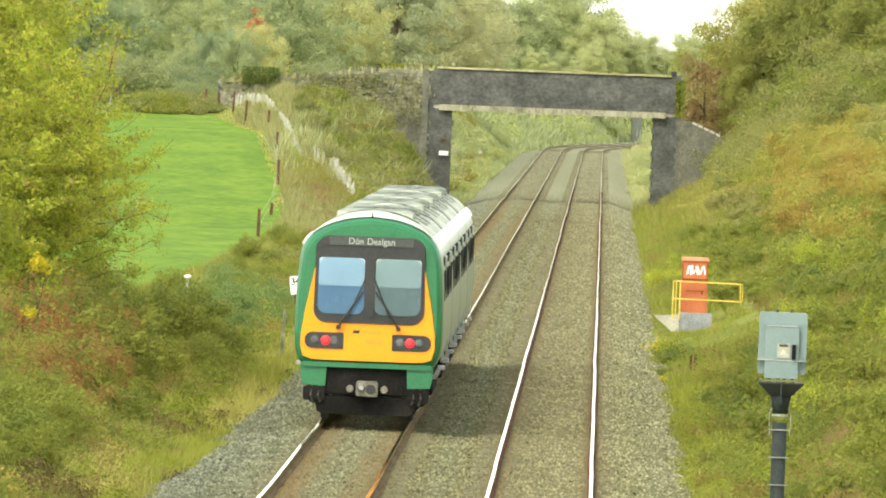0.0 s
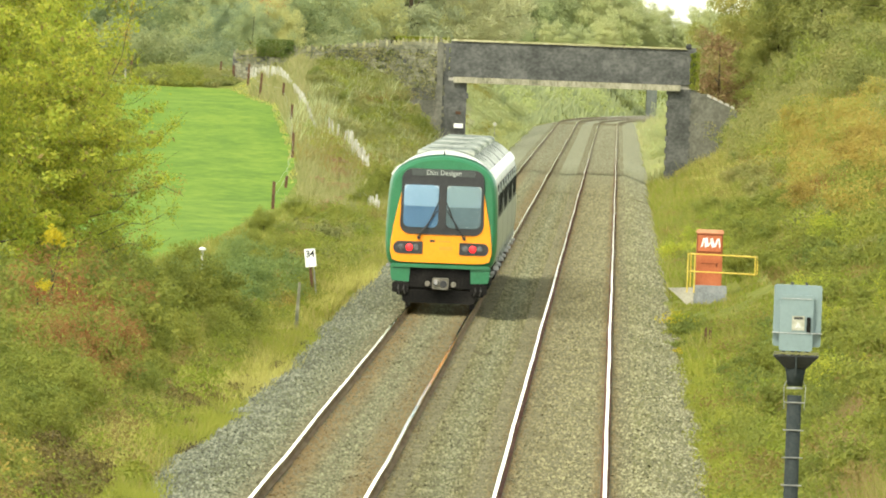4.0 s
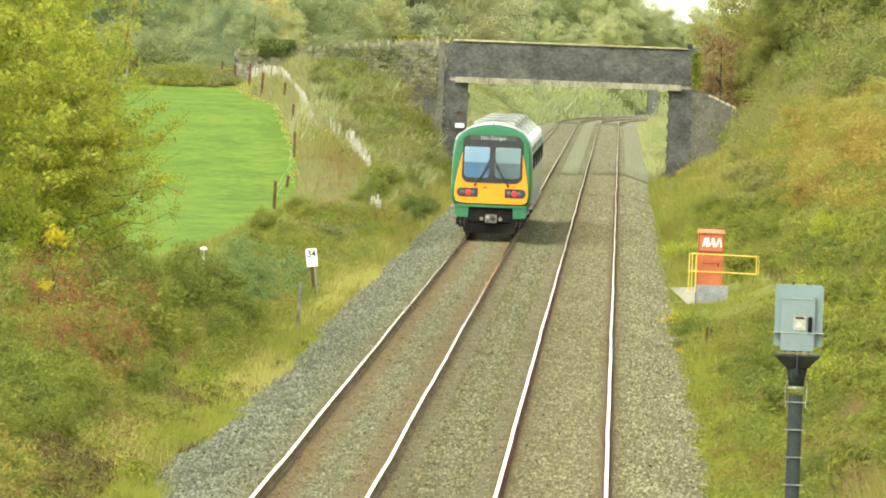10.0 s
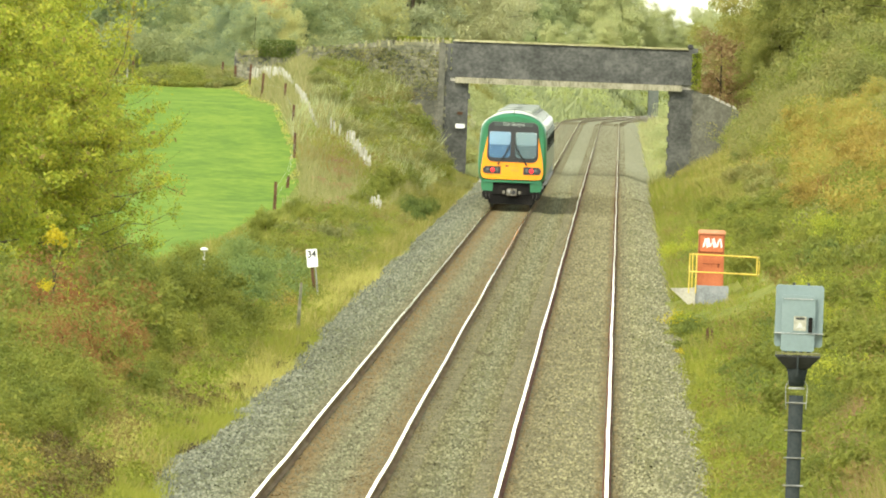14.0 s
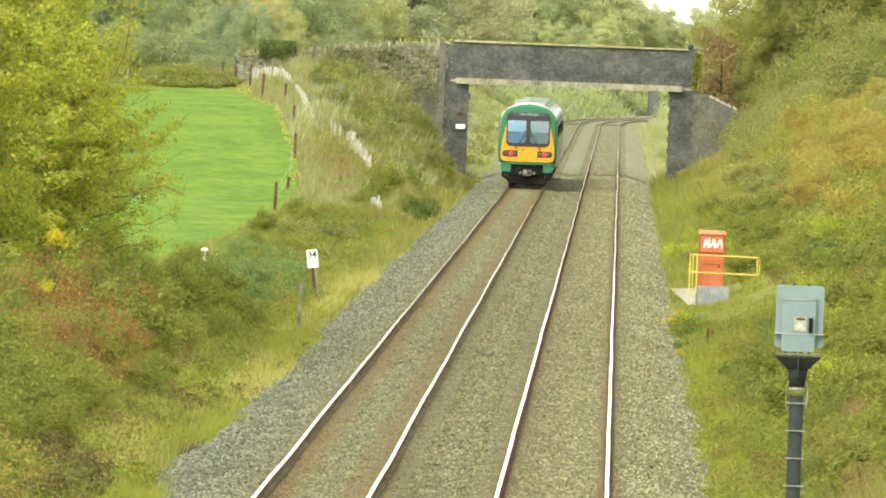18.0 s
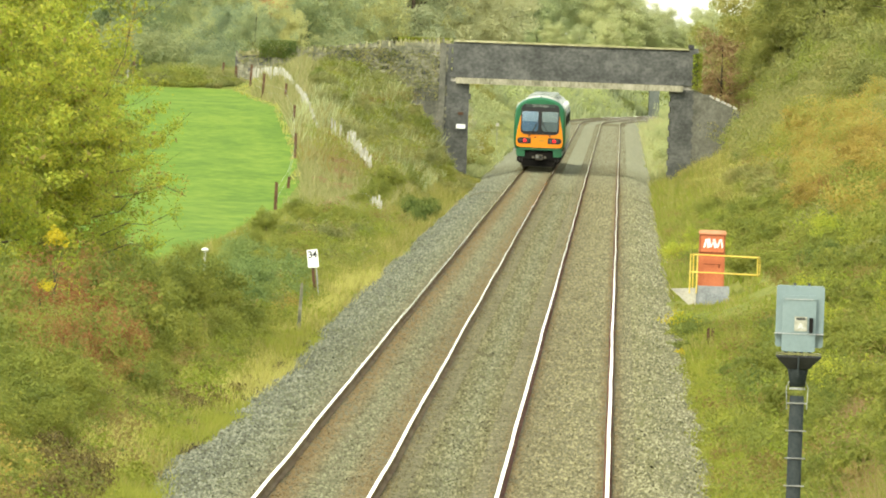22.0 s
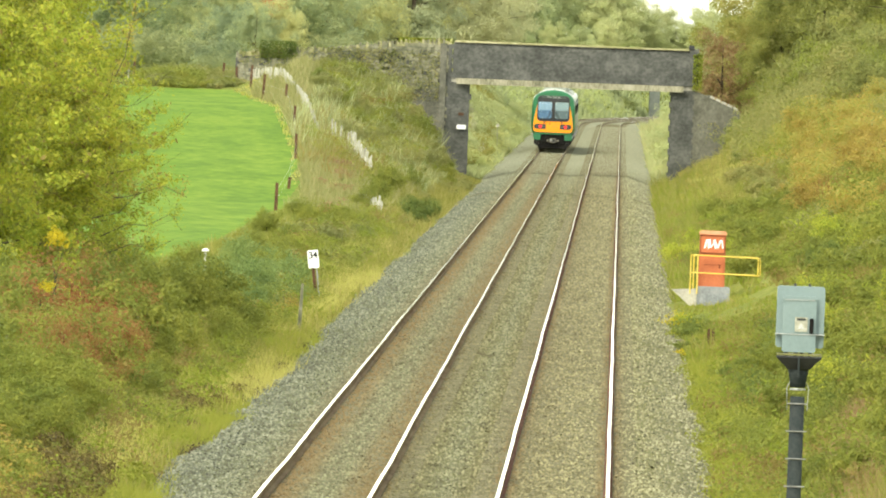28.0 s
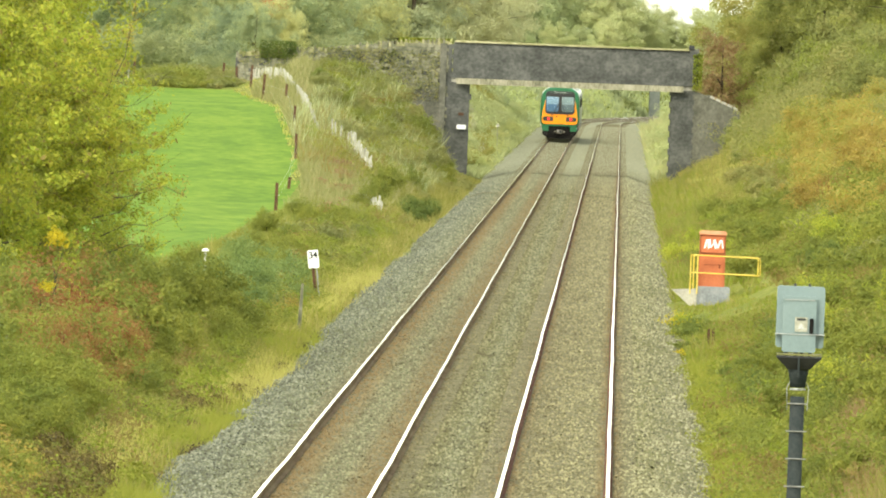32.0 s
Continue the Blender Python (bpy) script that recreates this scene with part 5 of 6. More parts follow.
# low growth close to the line, both sides
plant(shrub("low olive bramble and weeds on the bank", L_OLIVE, 1.0, 1.15, 0.055, 150, 26, 0.15), "bank brambles",
      strip(12, -9.5, -6.6, 268, 335, 0.5, 0.8) + strip(18, -9.5, -6.8, 345, 470, 0.7, 1.2) + strip(6, -8.6, -7.3, 256, 290, 0.5, 0.8) + strip(14, -8.3, -6.5, 470, 690, 0.45, 0.75))
scrub_mass("bank_brambles", "olive brambles along the bank", L_OLIVE, 1.0, 1.15, 0.055, 120, 22, 0.15, strip(34, 6.0, 9.5, 275, 620, 0.5, 0.8))
plant(shrub("dense green bramble bush on the bank", L_GRN, 1.0, 1.3, 0.054, 130, 25, 0.14), "green bushes",
      strip(12, -11.5, -8.7, 272, 340, 0.8, 1.2) + strip(16, -11.5, -7.2, 352, 450, 0.8, 1.3) + strip(9, -8.6, -6.8, 275, 335, 0.4, 0.65) + strip(8, -8.8, -7.2, 258, 300, 0.5, 0.8) + strip(11, -7.1, -6.1, 325, 440, 0.4, 0.65) + strip(18, -9.5, -6.9, 470, 680, 0.35, 0.6) + strip(16, 6.0, 9.2, 262, 345, 0.45, 0.75) + strip(5, -7.4, -6.6, 690, 850, 0.5, 0.9))
scrub_mass("bank_bramble_thicket", "dense green bramble thicket along the bank", L_GRN, 1.0, 1.3, 0.05, 130, 22, 0.14, strip(40, 5.9, 10.5, 330, 720, 0.45, 0.85))
plant(shrub("russet autumn shrub among the green", L_RED, 1.0, 1.5, 0.05, 120, 24, 0.16), "russet shrubs",
      [(-8.3, 385, 1.05), (-8.8, 392, 1.2), (-7.4, 366, 0.7), (-7.9, 375, 0.85), (-9.3, 396, 1.3), (-7.9, 346, 0.75), (-8.2, 353, 1.0), (-8.7, 348, 1.0), (-8.8, 360, 1.2), (-8.0, 336, 0.75), (-8.2, 334, 0.8), (-7.4, 356, 0.7), (9.5, 560, 0.8)])
plant(shrub("yellow-green leafy shrub among weeds", L_YEL, 0.9, 1.2, 0.05, 110, 24, 0.15), "yellow shrubs",
      [(-9.9, 368, 0.8), (-10.6, 360, 0.7), (4.5, 482, 0.5), (4.35, 470, 0.42), (5.6, 610, 0.7), (5.5, 640, 0.8), (6.2, 590, 0.7), (-7.6, 300, 0.7), (-6.3, 288, 0.4)] + strip(20, 6.8, 10, 300, 600, 0.5, 0.95) + [(-9.5, 384, 1.4), (-9.0, 376, 1.0)])
plant(shrub("orange-brown autumn scrub on the upper bank", L_ORG, 1.3, 1.6, 0.065, 90, 46, 0.2), "autumn scrub",
      strip(10, 8.8, 11.4, 570, 640, 0.65, 1.0) + strip(10, 9.4, 12.6, 640, 730, 0.75, 1.1) + strip(8, 10.4, 14.0, 740, 830, 0.8, 1.2) + strip(5, 9.0, 10.0, 600, 700, 0.4, 0.7) + strip(5, 9.5, 12.5, 430, 560, 0.5, 0.8) + strip(3, 13.0, 16.0, 800, 930, 0.7, 0.9))
scrub_mass("bridge_bank_scrub", "olive-green scrub on the bank by the bridge", L_BANK, 1.2, 1.2, 0.07, 85, 34, 0.22,
      strip(16, 9.0, 13.0, 780, 965, 0.6, 1.0) + strip(14, 9.2, 13.0, 800, 968, 1.1, 1.7) + strip(8, 8.0, 9.2, 640, 780, 0.5, 0.8) + strip(12, 13, 20, 560, 800, 1.0, 1.5) + strip(16, 12.0, 17.0, 900, 985, 1.0, 1.7) + strip(6, -9.0, -7.9, 860, 968, 0.5, 0.8))
scrub_mass("embankment_scrub", "rough olive scrub on the embankment", L_BANK, 1.2, 0.75, 0.06, 80, 32, 0.2,
      strip(26, -11.0, -7.0, 860, 968, 0.5, 0.95) + strip(22, -14.5, -9.5, 895, 972, 0.5, 0.85) + strip(14, -10.5, -7.2, 760, 870, 0.35, 0.6) + strip(12, -23, -19, 1000, 1012, 0.9, 1.2) + strip(8, -17.5, -14, 930, 975, 0.3, 0.5))
plant(shrub("dark green bush by the stone wall", L_DARK, 1.1, 1.5, 0.10, 130, 22, 0.2), "dark bushes",
      [(-17.0, 986, 0.85), (-15.8, 987, 0.7), (-5.5, 728, 0.62), (-5.9, 742, 0.6), (-5.3, 744, 0.6), (-5.4, 718, 0.45), (-5.2, 760, 0.45), (-8.1, 960, 0.7), (-7.4, 900, 0.5), (-13.2, 945, 0.55), (5.6, 362, 0.5), (6.1, 372, 0.6), (5.4, 384, 0.45), (12.2, 960, 1.1), (11.2, 975, 1.2), (9.7, 966, 1.0), (10.3, 955, 1.1), (11.0, 948, 1.0), (9.2, 974, 0.8)] + strip(10, 6.8, 10.5, 310, 600, 0.4, 0.65))
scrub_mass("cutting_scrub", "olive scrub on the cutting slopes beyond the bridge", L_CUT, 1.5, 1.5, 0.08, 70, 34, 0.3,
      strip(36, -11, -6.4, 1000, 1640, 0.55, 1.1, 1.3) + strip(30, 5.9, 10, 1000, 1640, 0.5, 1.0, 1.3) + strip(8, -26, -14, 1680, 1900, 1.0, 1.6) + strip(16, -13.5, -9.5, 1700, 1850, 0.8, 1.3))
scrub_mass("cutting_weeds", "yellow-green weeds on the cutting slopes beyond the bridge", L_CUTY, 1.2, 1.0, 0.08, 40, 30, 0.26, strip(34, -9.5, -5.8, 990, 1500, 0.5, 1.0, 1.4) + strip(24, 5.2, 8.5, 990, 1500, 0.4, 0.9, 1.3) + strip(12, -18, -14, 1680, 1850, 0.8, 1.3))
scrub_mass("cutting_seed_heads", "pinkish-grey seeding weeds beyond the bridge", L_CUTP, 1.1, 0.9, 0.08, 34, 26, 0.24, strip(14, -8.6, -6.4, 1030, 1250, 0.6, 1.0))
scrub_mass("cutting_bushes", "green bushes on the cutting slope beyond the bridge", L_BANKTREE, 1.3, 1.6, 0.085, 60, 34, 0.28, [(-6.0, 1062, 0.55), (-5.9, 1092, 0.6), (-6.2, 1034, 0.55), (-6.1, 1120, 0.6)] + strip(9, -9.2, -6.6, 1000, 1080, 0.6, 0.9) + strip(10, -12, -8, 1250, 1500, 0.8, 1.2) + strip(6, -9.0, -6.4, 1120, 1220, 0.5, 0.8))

plant(shrub("blue-green leafy weeds at the field's edge", L_TEAL, 1.0, 1.0, 0.05, 130, 24, 0.15), "blue-green bushes",
      [(-8.4, 455, 0.8), (-8.9, 470, 0.75), (-7.9, 468, 0.6), (-9.3, 492, 0.6), (-8.2, 490, 0.6), (-9.5, 452, 0.8), (-8.6, 520, 0.5), (-6.7, 462, 0.85), (-7.0, 472, 1.0), (-7.4, 484, 1.05), (-7.0, 500, 0.95), (-7.8, 510, 1.1), (-6.8, 484, 0.7), (-7.6, 530, 0.8), (-7.0, 450, 0.8), (-7.9, 448, 0.8), (-7.3, 440, 0.6)])
scrub_mass("reddish_scrub", "pinkish-brown dying scrub on the embankment", L_PINK, 0.9, 0.8, 0.065, 60, 18, 0.2,
      strip(6, -11.0, -9.3, 770, 850, 0.4, 0.7) + strip(5, -10.0, -7.6, 690, 790, 0.3, 0.6) + strip(8, -13.0, -10.5, 860, 930, 0.3, 0.6))
for mtl, word, n in ((L_HAW, "grey-green", 20), (L_BANK, "olive-brown", 16), (L_LUSH, "bright green", 7), (L_TUSS, "pale grey-green", 14)):
    scrub_mass("embankment_bushes", word + " bushes on the embankment slope", mtl, 1.0, 1.15, 0.06, 80, 34, 0.2,
               strip(n, -12.5, -6.9, 800, 972, 0.5, 0.95) + strip(n // 2, -8.6, -6.2, 600, 800, 0.35, 0.6) + strip(n // 2, -15.5, -12.0, 925, 978, 0.4, 0.8))
plant(tree("slender sapling with golden leaves at its top", L_GOLD, 2.35, 1.95, 0.19, 0.035, 10, 18, 0.08, 0.02), "golden saplings",
      [(-8.6, 358, 0.72), (-8.55, 361, 1.58)])
scrub_mass("russet_sprays", "russet and reddish-brown sprays among the brambles", L_RED, 0.45, 1.5, 0.045, 16, 16, 0.13,
      strip(34, -8.9, -6.9, 328, 372, 0.55, 0.95) + strip(10, -9.0, -7.4, 372, 400, 0.6, 1.0))

plant(shrub("upright green hawthorn sapling in the scrub", L_GRN, 0.85, 2.0, 0.055, 150, 26, 0.17), "hawthorn saplings",
      strip(4, -10.0, -8.7, 285, 340, 0.7, 0.9) + strip(6, -9.8, -7.3, 355, 400, 0.7, 1.0) + [(-6.9, 300, 0.6), (-7.2, 330, 0.65), (8.6, 330, 0.7), (9.2, 380, 0.8), (9.0, 300, 0.7)])
plant(shrub("upright olive sapling in the scrub", L_OLIVE, 0.8, 2.1, 0.055, 140, 26, 0.17), "olive saplings",
      strip(4, -10.2, -8.7, 280, 335, 0.65, 0.9) + strip(6, -10.2, -7.6, 352, 415, 0.65, 1.0) + [(-6.8, 318, 0.55), (8.8, 350, 0.7), (9.6, 420, 0.8)])
plant(shrub("rusty fern-like clump by the verge", L_BROWN, 0.7, 0.8, 0.05, 70, 22, 0.14), "rusty clumps",
      [(-7.4, 283, 0.8), (-7.0, 278, 0.6), (-6.6, 322, 0.4), (-6.2, 352, 0.35)])
scrub_mass("end_scrub", "rough growth where the line bends, paled by painted haze", L_CUTY, 1.3, 0.8, 0.15, 24, 13, 0.32, strip(330, -34, -6.2, 1600, 1990, 0.6, 1.3))

scrub_mass("verge_herbs", "low bright green herbs along the verge", L_LUSH, 0.32, 0.22, 0.035, 14, 14, 0.09, strip(170, -6.4, -5.0, 262, 620, 0.7, 1.4, 1.3) + strip(150, 4.6, 6.4, 262, 620, 0.7, 1.5, 1.3) + strip(50, 4.25, 4.7, 262, 480, 0.5, 1.3, 1.3))
scrub_mass("verge_moss", "olive mossy herbs along the verge", L_OLIVE, 0.32, 0.2, 0.035, 14, 14, 0.09, strip(110, -6.4, -5.0, 262, 700, 0.7, 1.4, 1.3) + strip(110, 4.6, 6.4, 262, 700, 0.7, 1.5, 1.3))

scrub_mass("ragwort_clump", "golden-flowered weeds by the concrete apron", L_GOLD, 0.35, 0.45, 0.045, 16, 12, 0.1, [(4.25, 482, 1.3), (4.4, 486, 1.2), (4.6, 476, 0.9), (4.35, 440, 0.6)])
scrub_mass("apron_weeds", "dark green weeds by the concrete apron", L_DARK, 0.5, 0.5, 0.05, 26, 14, 0.14, [(4.4, 470, 1.0), (4.6, 466, 1.1), (4.85, 470, 0.9), (4.4, 447, 0.7), (4.2, 446, 0.6)])

scrub_mass("headland_weeds", "tall brown-green weeds along the field's far edge", L_OLIVE, 0.9, 0.8, 0.075, 60, 22, 0.22, strip(22, -23.2, -20.3, 955, 972, 0.3, 1.3) + strip(14, -20.6, -18.0, 955, 972, 0.2, 0.5))
scrub_mass("headland_weeds", "olive-brown seeding weeds along the field's far edge", L_BANK, 0.9, 0.8, 0.075, 40, 20, 0.22, strip(10, -23.2, -20.5, 955, 985, 0.5, 1.1) + strip(12, -20.5, -17.8, 955, 985, 0.25, 0.6))
scrub_mass("headland_weeds", "pale dry weeds along the field's far edge", L_TUSS, 0.8, 0.6, 0.06, 30, 20, 0.2, strip(16, -21.0, -17.8, 965, 990, 0.4, 0.8))
plant(shrub("dark blue-green hedge bush behind the field", L_BLUEG, 1.9, 2.6, 0.085, 130, 44, 0.34), "hedge bushes",
      [(-24.0, 1085, 1.0)] + strip(9, -29.5, -22.0, 1070, 1100, 0.55, 1.35) + strip(8, -22.5, -17.5, 1060, 1100, 0.5, 1.45) + strip(5, -18, -13.5, 1085, 1110, 0.8, 1.1))
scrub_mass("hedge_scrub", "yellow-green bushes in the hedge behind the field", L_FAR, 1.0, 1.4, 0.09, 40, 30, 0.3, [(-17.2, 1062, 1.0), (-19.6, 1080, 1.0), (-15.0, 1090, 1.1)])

# the left bank, from its foot up: dead brown growth, ferns, hawthorn, brambles
plant(shrub("grey-green hawthorn bush on the bank", L_HAW, 0.9, 1.5, 0.045, 150, 34, 0.16), "hawthorn bushes",
      [(-10.7, 400, 1.1), (-9.2, 367, 1.0), (-8.7, 340, 1.0), (-7.6, 322, 0.9), (-8.1, 350, 0.9), (-7.2, 300, 0.85), (-6.6, 296, 0.6), (-6.8, 314, 0.75), (-9.3, 330, 1.1), (-8.4, 312, 1.0), (-7.9, 290, 0.85), (-8.6, 275, 0.9)])
scrub_mass("dead_growth", "dark brown dead growth at the foot of the bank", L_UMBER, 0.55, 0.55, 0.042, 40, 26, 0.13,
           [(-5.0, 379, 0.5), (-5.12, 368, 0.55), (-5.22, 357, 0.55), (-5.4, 348, 0.6), (-5.6, 338, 0.6), (-5.75, 346, 0.7), (-5.5, 362, 0.6), (-6.25, 285, 0.9), (-5.87, 284, 0.9), (-5.52, 284, 0.7), (-6.2, 283, 0.8), (-6.4, 288, 0.8), (-5.7, 284, 0.6), (-6.0, 298, 0.6), (-5.5, 279, 0.6), (-5.2, 264, 0.6), (-6.55, 294, 0.9), (-6.15, 289, 0.8), (-5.9, 276, 0.8), (-5.6, 272, 0.7), (-5.8, 290, 0.7), (-5.3, 271, 0.6), (-6.85, 328, 0.9), (-5.65, 330, 0.6), (-6.2, 331, 0.8), (-5.6, 344, 0.55), (-5.5, 350, 0.5), (-5.2, 336, 0.4), (-6.0, 352, 0.6), (-7.1, 346, 0.8), (-6.5, 362, 0.7), (-6.0, 268, 0.8), (-5.8, 380, 0.5), (-6.9, 392, 0.7), (-6.6, 420, 0.6), (-6.4, 300, 0.6)])
scrub_mass("fern_clump", "orange-yellow ferns low on the bank", L_ORG, 0.5, 0.5, 0.045, 22, 20, 0.14, [(-7.1, 284, 1.1), (-6.75, 272, 1.0), (-6.71, 282, 1.2), (-6.5, 274, 1.0), (-5.17, 309, 0.4), (-5.25, 306, 0.4), (-7.3, 296, 1.0), (-6.6, 286, 0.8), (-6.9, 279, 0.9), (-6.55, 279, 0.8), (-6.4, 267, 0.8), (-6.1, 267, 0.6), (-5.05, 300, 0.35), (-5.2, 303, 0.3), (-6.1, 466, 0.7), (-6.1, 476, 0.8), (-6.05, 456, 0.6), (-5.5, 372, 0.4)])
scrub_mass("verge_clump", "bright green leafy clump at the foot of the bank", L_LUSH, 0.4, 0.5, 0.045, 34, 22, 0.12, [(-5.1, 294, 0.8), (-5.12, 290, 0.8), (-5.35, 291, 0.7), (-4.95, 291, 0.6)])
scrub_mass("blue_green_growth", "blue-green leafy growth at the field's corner", L_TEAL, 0.8, 0.9, 0.045, 60, 30, 0.17, [(-7.6, 464, 0.9), (-7.1, 458, 0.9), (-6.7, 458, 0.8), (-6.55, 472, 0.9), (-6.55, 496, 0.9), (-6.1, 486, 0.6), (-7.25, 478, 1.0), (-6.5, 511, 0.8), (-6.9, 520, 0.8), (-7.9, 486, 0.9)])
scrub_mass("red_brambles", "red-leaved bramble sprays among the green", L_RED, 0.6, 1.2, 0.042, 30, 20, 0.15, [(-9.1, 402, 1.75), (-8.7, 399, 1.6), (-9.5, 404, 1.7), (-8.4, 388, 1.5), (-10.2, 424, 1.3), (-9.5, 414, 1.3), (-8.8, 412, 1.2), (-8.3, 398, 1.1), (-7.9, 386, 1.0), (-9.4, 396, 1.3), (-7.5, 372, 0.9), (-8.9, 374, 1.1), (-9.9, 418, 1.0), (-9.0, 402, 1.0), (-9.0, 384, 1.0), (-8.25, 372, 0.9), (-7.25, 350, 0.8), (-6.8, 345, 0.7), (-7.6, 347, 0.9), (-9.6, 408, 1.0)])

# the bank at the right: dark bushes by the wing wall, mixed bushes on its crest
plant(shrub("green bush at the foot of the abutment", L_HAW, 0.7, 0.9, 0.06, 70, 24, 0.17), "abutment bushes",
      [(-6.3, 930, 0.8), (-5.9, 905, 0.75), (-6.5, 950, 0.8), (-5.6, 880, 0.6), (-6.6, 900, 0.8), (-7.0, 925, 0.8)])
plant(shrub("dark green thicket below the wing wall", L_DARK, 0.9, 1.2, 0.07, 110, 36, 0.2), "wing wall thickets",
      [(9.3, 975, 1.0), (9.4, 930, 0.9), (9.9, 926, 1.0), (9.1, 845, 0.75), (8.6, 850, 0.7), (9.9, 880, 0.95), (9.5, 905, 0.9), (10.3, 945, 1.1), (9.1, 880, 0.8)])
plant(shrub("olive-brown bush on the bank's crest", L_BANK, 1.3, 2.2, 0.075, 110, 44, 0.26), "crest bushes",
      [(11.4, 973, 1.2), (12.1, 925, 1.1), (12.6, 880, 1.0), (13.2, 850, 1.0), (13.4, 800, 0.9), (14.1, 968, 1.3), (15.3, 969, 1.3), (16.4, 988, 1.3), (13.0, 985, 1.2), (14.6, 880, 1.1), (15.4, 830, 1.0), (16.2, 900, 1.1)])
plant(shrub("dark grey-green bush on the bank's crest", L_HAW, 1.2, 2.0, 0.07, 110, 44, 0.25), "grey-green crest bushes",
      [(11.9, 955, 1.2), (12.8, 915, 1.1), (13.9, 930, 1.2), (13.8, 868, 1.0), (14.4, 820, 1.0), (15.9, 940, 1.2), (11.0, 962, 1.0), (17.0, 860, 1.1)])
scrub_mass("yellow_green_scrub", "yellow-green scrub among the orange", L_OLIVE, 0.9, 1.1, 0.055, 40, 30, 0.2, [(10.2, 762, 0.9), (11.0, 758, 0.9), (11.6, 718, 0.8), (9.8, 690, 0.8), (10.4, 650, 0.7), (11.1, 625, 0.7), (9.1, 600, 0.7), (9.7, 575, 0.7), (8.8, 700, 0.6), (10.3, 552, 0.7), (12.2, 690, 0.8)])
scrub_mass("red_brown_scrub", "red-brown scrub among the orange", L_RED, 0.9, 1.0, 0.055, 40, 26, 0.2, [(11.0, 930, 0.8), (13.2, 790, 0.8), (12.7, 812, 0.8), (10.9, 620, 0.6), (11.3, 606, 0.7), (10.6, 700, 0.5), (9.9, 850, 0.6)])

scrub_mass("shaded_bushes", "dark green bushes low on the bank", L_DARK, 0.5, 0.7, 0.042, 50, 24, 0.13, [(6.46, 420, 0.9), (6.4, 392, 1.0), (6.2, 374, 0.9), (6.75, 402, 1.0), (6.6, 378, 1.0), (5.65, 378, 0.8), (5.75, 358, 0.8), (6.1, 374, 0.9), (7.1, 347, 0.9), (7.1, 320, 0.9), (6.45, 334, 0.7), (7.6, 300, 0.9), (6.2, 295, 0.5), (8.2, 345, 1.0)])

scrub_mass("abutment_weeds", "olive weeds along the foot of the bank by the bridge", L_BANK, 0.6, 0.55, 0.065, 34, 22, 0.16, strip(30, -7.2, -5.1, 800, 955, 0.4, 0.9) + strip(16, 5.0, 7.0, 780, 965, 0.4, 0.8))
scrub_mass("straw_bank_grass", "pale pinkish straw patches below the wing wall", L_STRAW, 0.7, 0.35, 0.05, 26, 22, 0.16, [(8.4, 835, 1.0), (7.8, 843, 1.1), (8.8, 828, 0.9), (8.1, 840, 1.0), (5.6, 880, 0.6), (6.0, 883, 0.8), (6.8, 876, 0.8), (7.3, 856, 0.8)])
scrub_mass("rusty_foot_weeds", "orange-brown weeds by the foot of the abutment", L_ORG, 0.6, 0.6, 0.065, 30, 20, 0.16, strip(14, 4.9, 6.8, 820, 968, 0.4, 0.8) + strip(5, 7.0, 8.4, 760, 850, 0.4, 0.7))
scrub_mass("milepost_tussocks", "tan seeding tussocks near the milepost", L_ORG, 0.35, 0.6, 0.04, 18, 18, 0.11, [(-6.2, 470, 0.9), (-6.0, 478, 0.8), (-6.15, 462, 0.8), (-5.9, 455, 0.6), (-6.4, 474, 0.9), (-5.7, 468, 0.6)])

scrub_mass("pale_bank_weeds", "pale grey-green weeds between the milepost and the field", L_TUSS, 0.5, 0.5, 0.045, 26, 20, 0.15, strip(34, -8.2, -5.7, 420, 720, 0.6, 1.1))
scrub_mass("fresh_bank_weeds", "fresh green weeds between the milepost and the field", L_LUSH, 0.45, 0.5, 0.042, 22, 20, 0.14, strip(24, -8.0, -5.6, 400, 720, 0.6, 1.0))
scrub_mass("cess_bush", "yellow-green bush at the edge of the ballast", L_YEL, 0.55, 0.75, 0.05, 40, 24, 0.15, [(4.75, 618, 1.0), (5.1, 628, 0.8), (4.6, 640, 0.7)])
scrub_mass("cess_weeds", "dark weeds at the edge of the ballast", L_DARK, 0.45, 0.5, 0.05, 30, 20, 0.13, [(5.3, 600, 1.1), (5.0, 596, 0.9), (5.6, 612, 0.9)])

# small weeds and seedlings that knit the banks together
for k, (mtl, word) in enumerate(((L_OLIVE, "olive"), (L_GRN, "green"), (L_LUSH, "bright green"), (L_BROWN, "brown"))):
    n = (90, 110, 60, 70)[k]
    scrub_mass("bank_weeds", word + " weeds and seedlings on the banks", mtl, 0.55, 0.5, 0.045, 26, 16, 0.16,
               strip(n, -8.5, -5.6, 262, 700, 0.6, 1.2, 1.3) + strip(int(n * 1.7), 4.9, 9.6, 265, 760, 0.6, 1.3, 1.3))
    scrub_mass("slope_weeds", word + " weeds on the slopes by the bridge", mtl, 0.8, 0.6, 0.07, 26, 16, 0.2,
               strip(n, -14.0, -7.7, 790, 972, 0.5, 1.1) + strip(n, 8.7, 14.0, 700, 975, 0.5, 1.2))
scrub_mass("brown_weeds", "rusty brown weeds round the milepost", L_ORG, 0.35, 0.6, 0.036, 20, 14, 0.12,
           [(-5.9, 488, 0.9), (-6.3, 480, 1.0), (-5.8, 470, 0.8), (-6.5, 502, 0.9), (-6.0, 456, 0.7), (-6.4, 520, 0.9)])
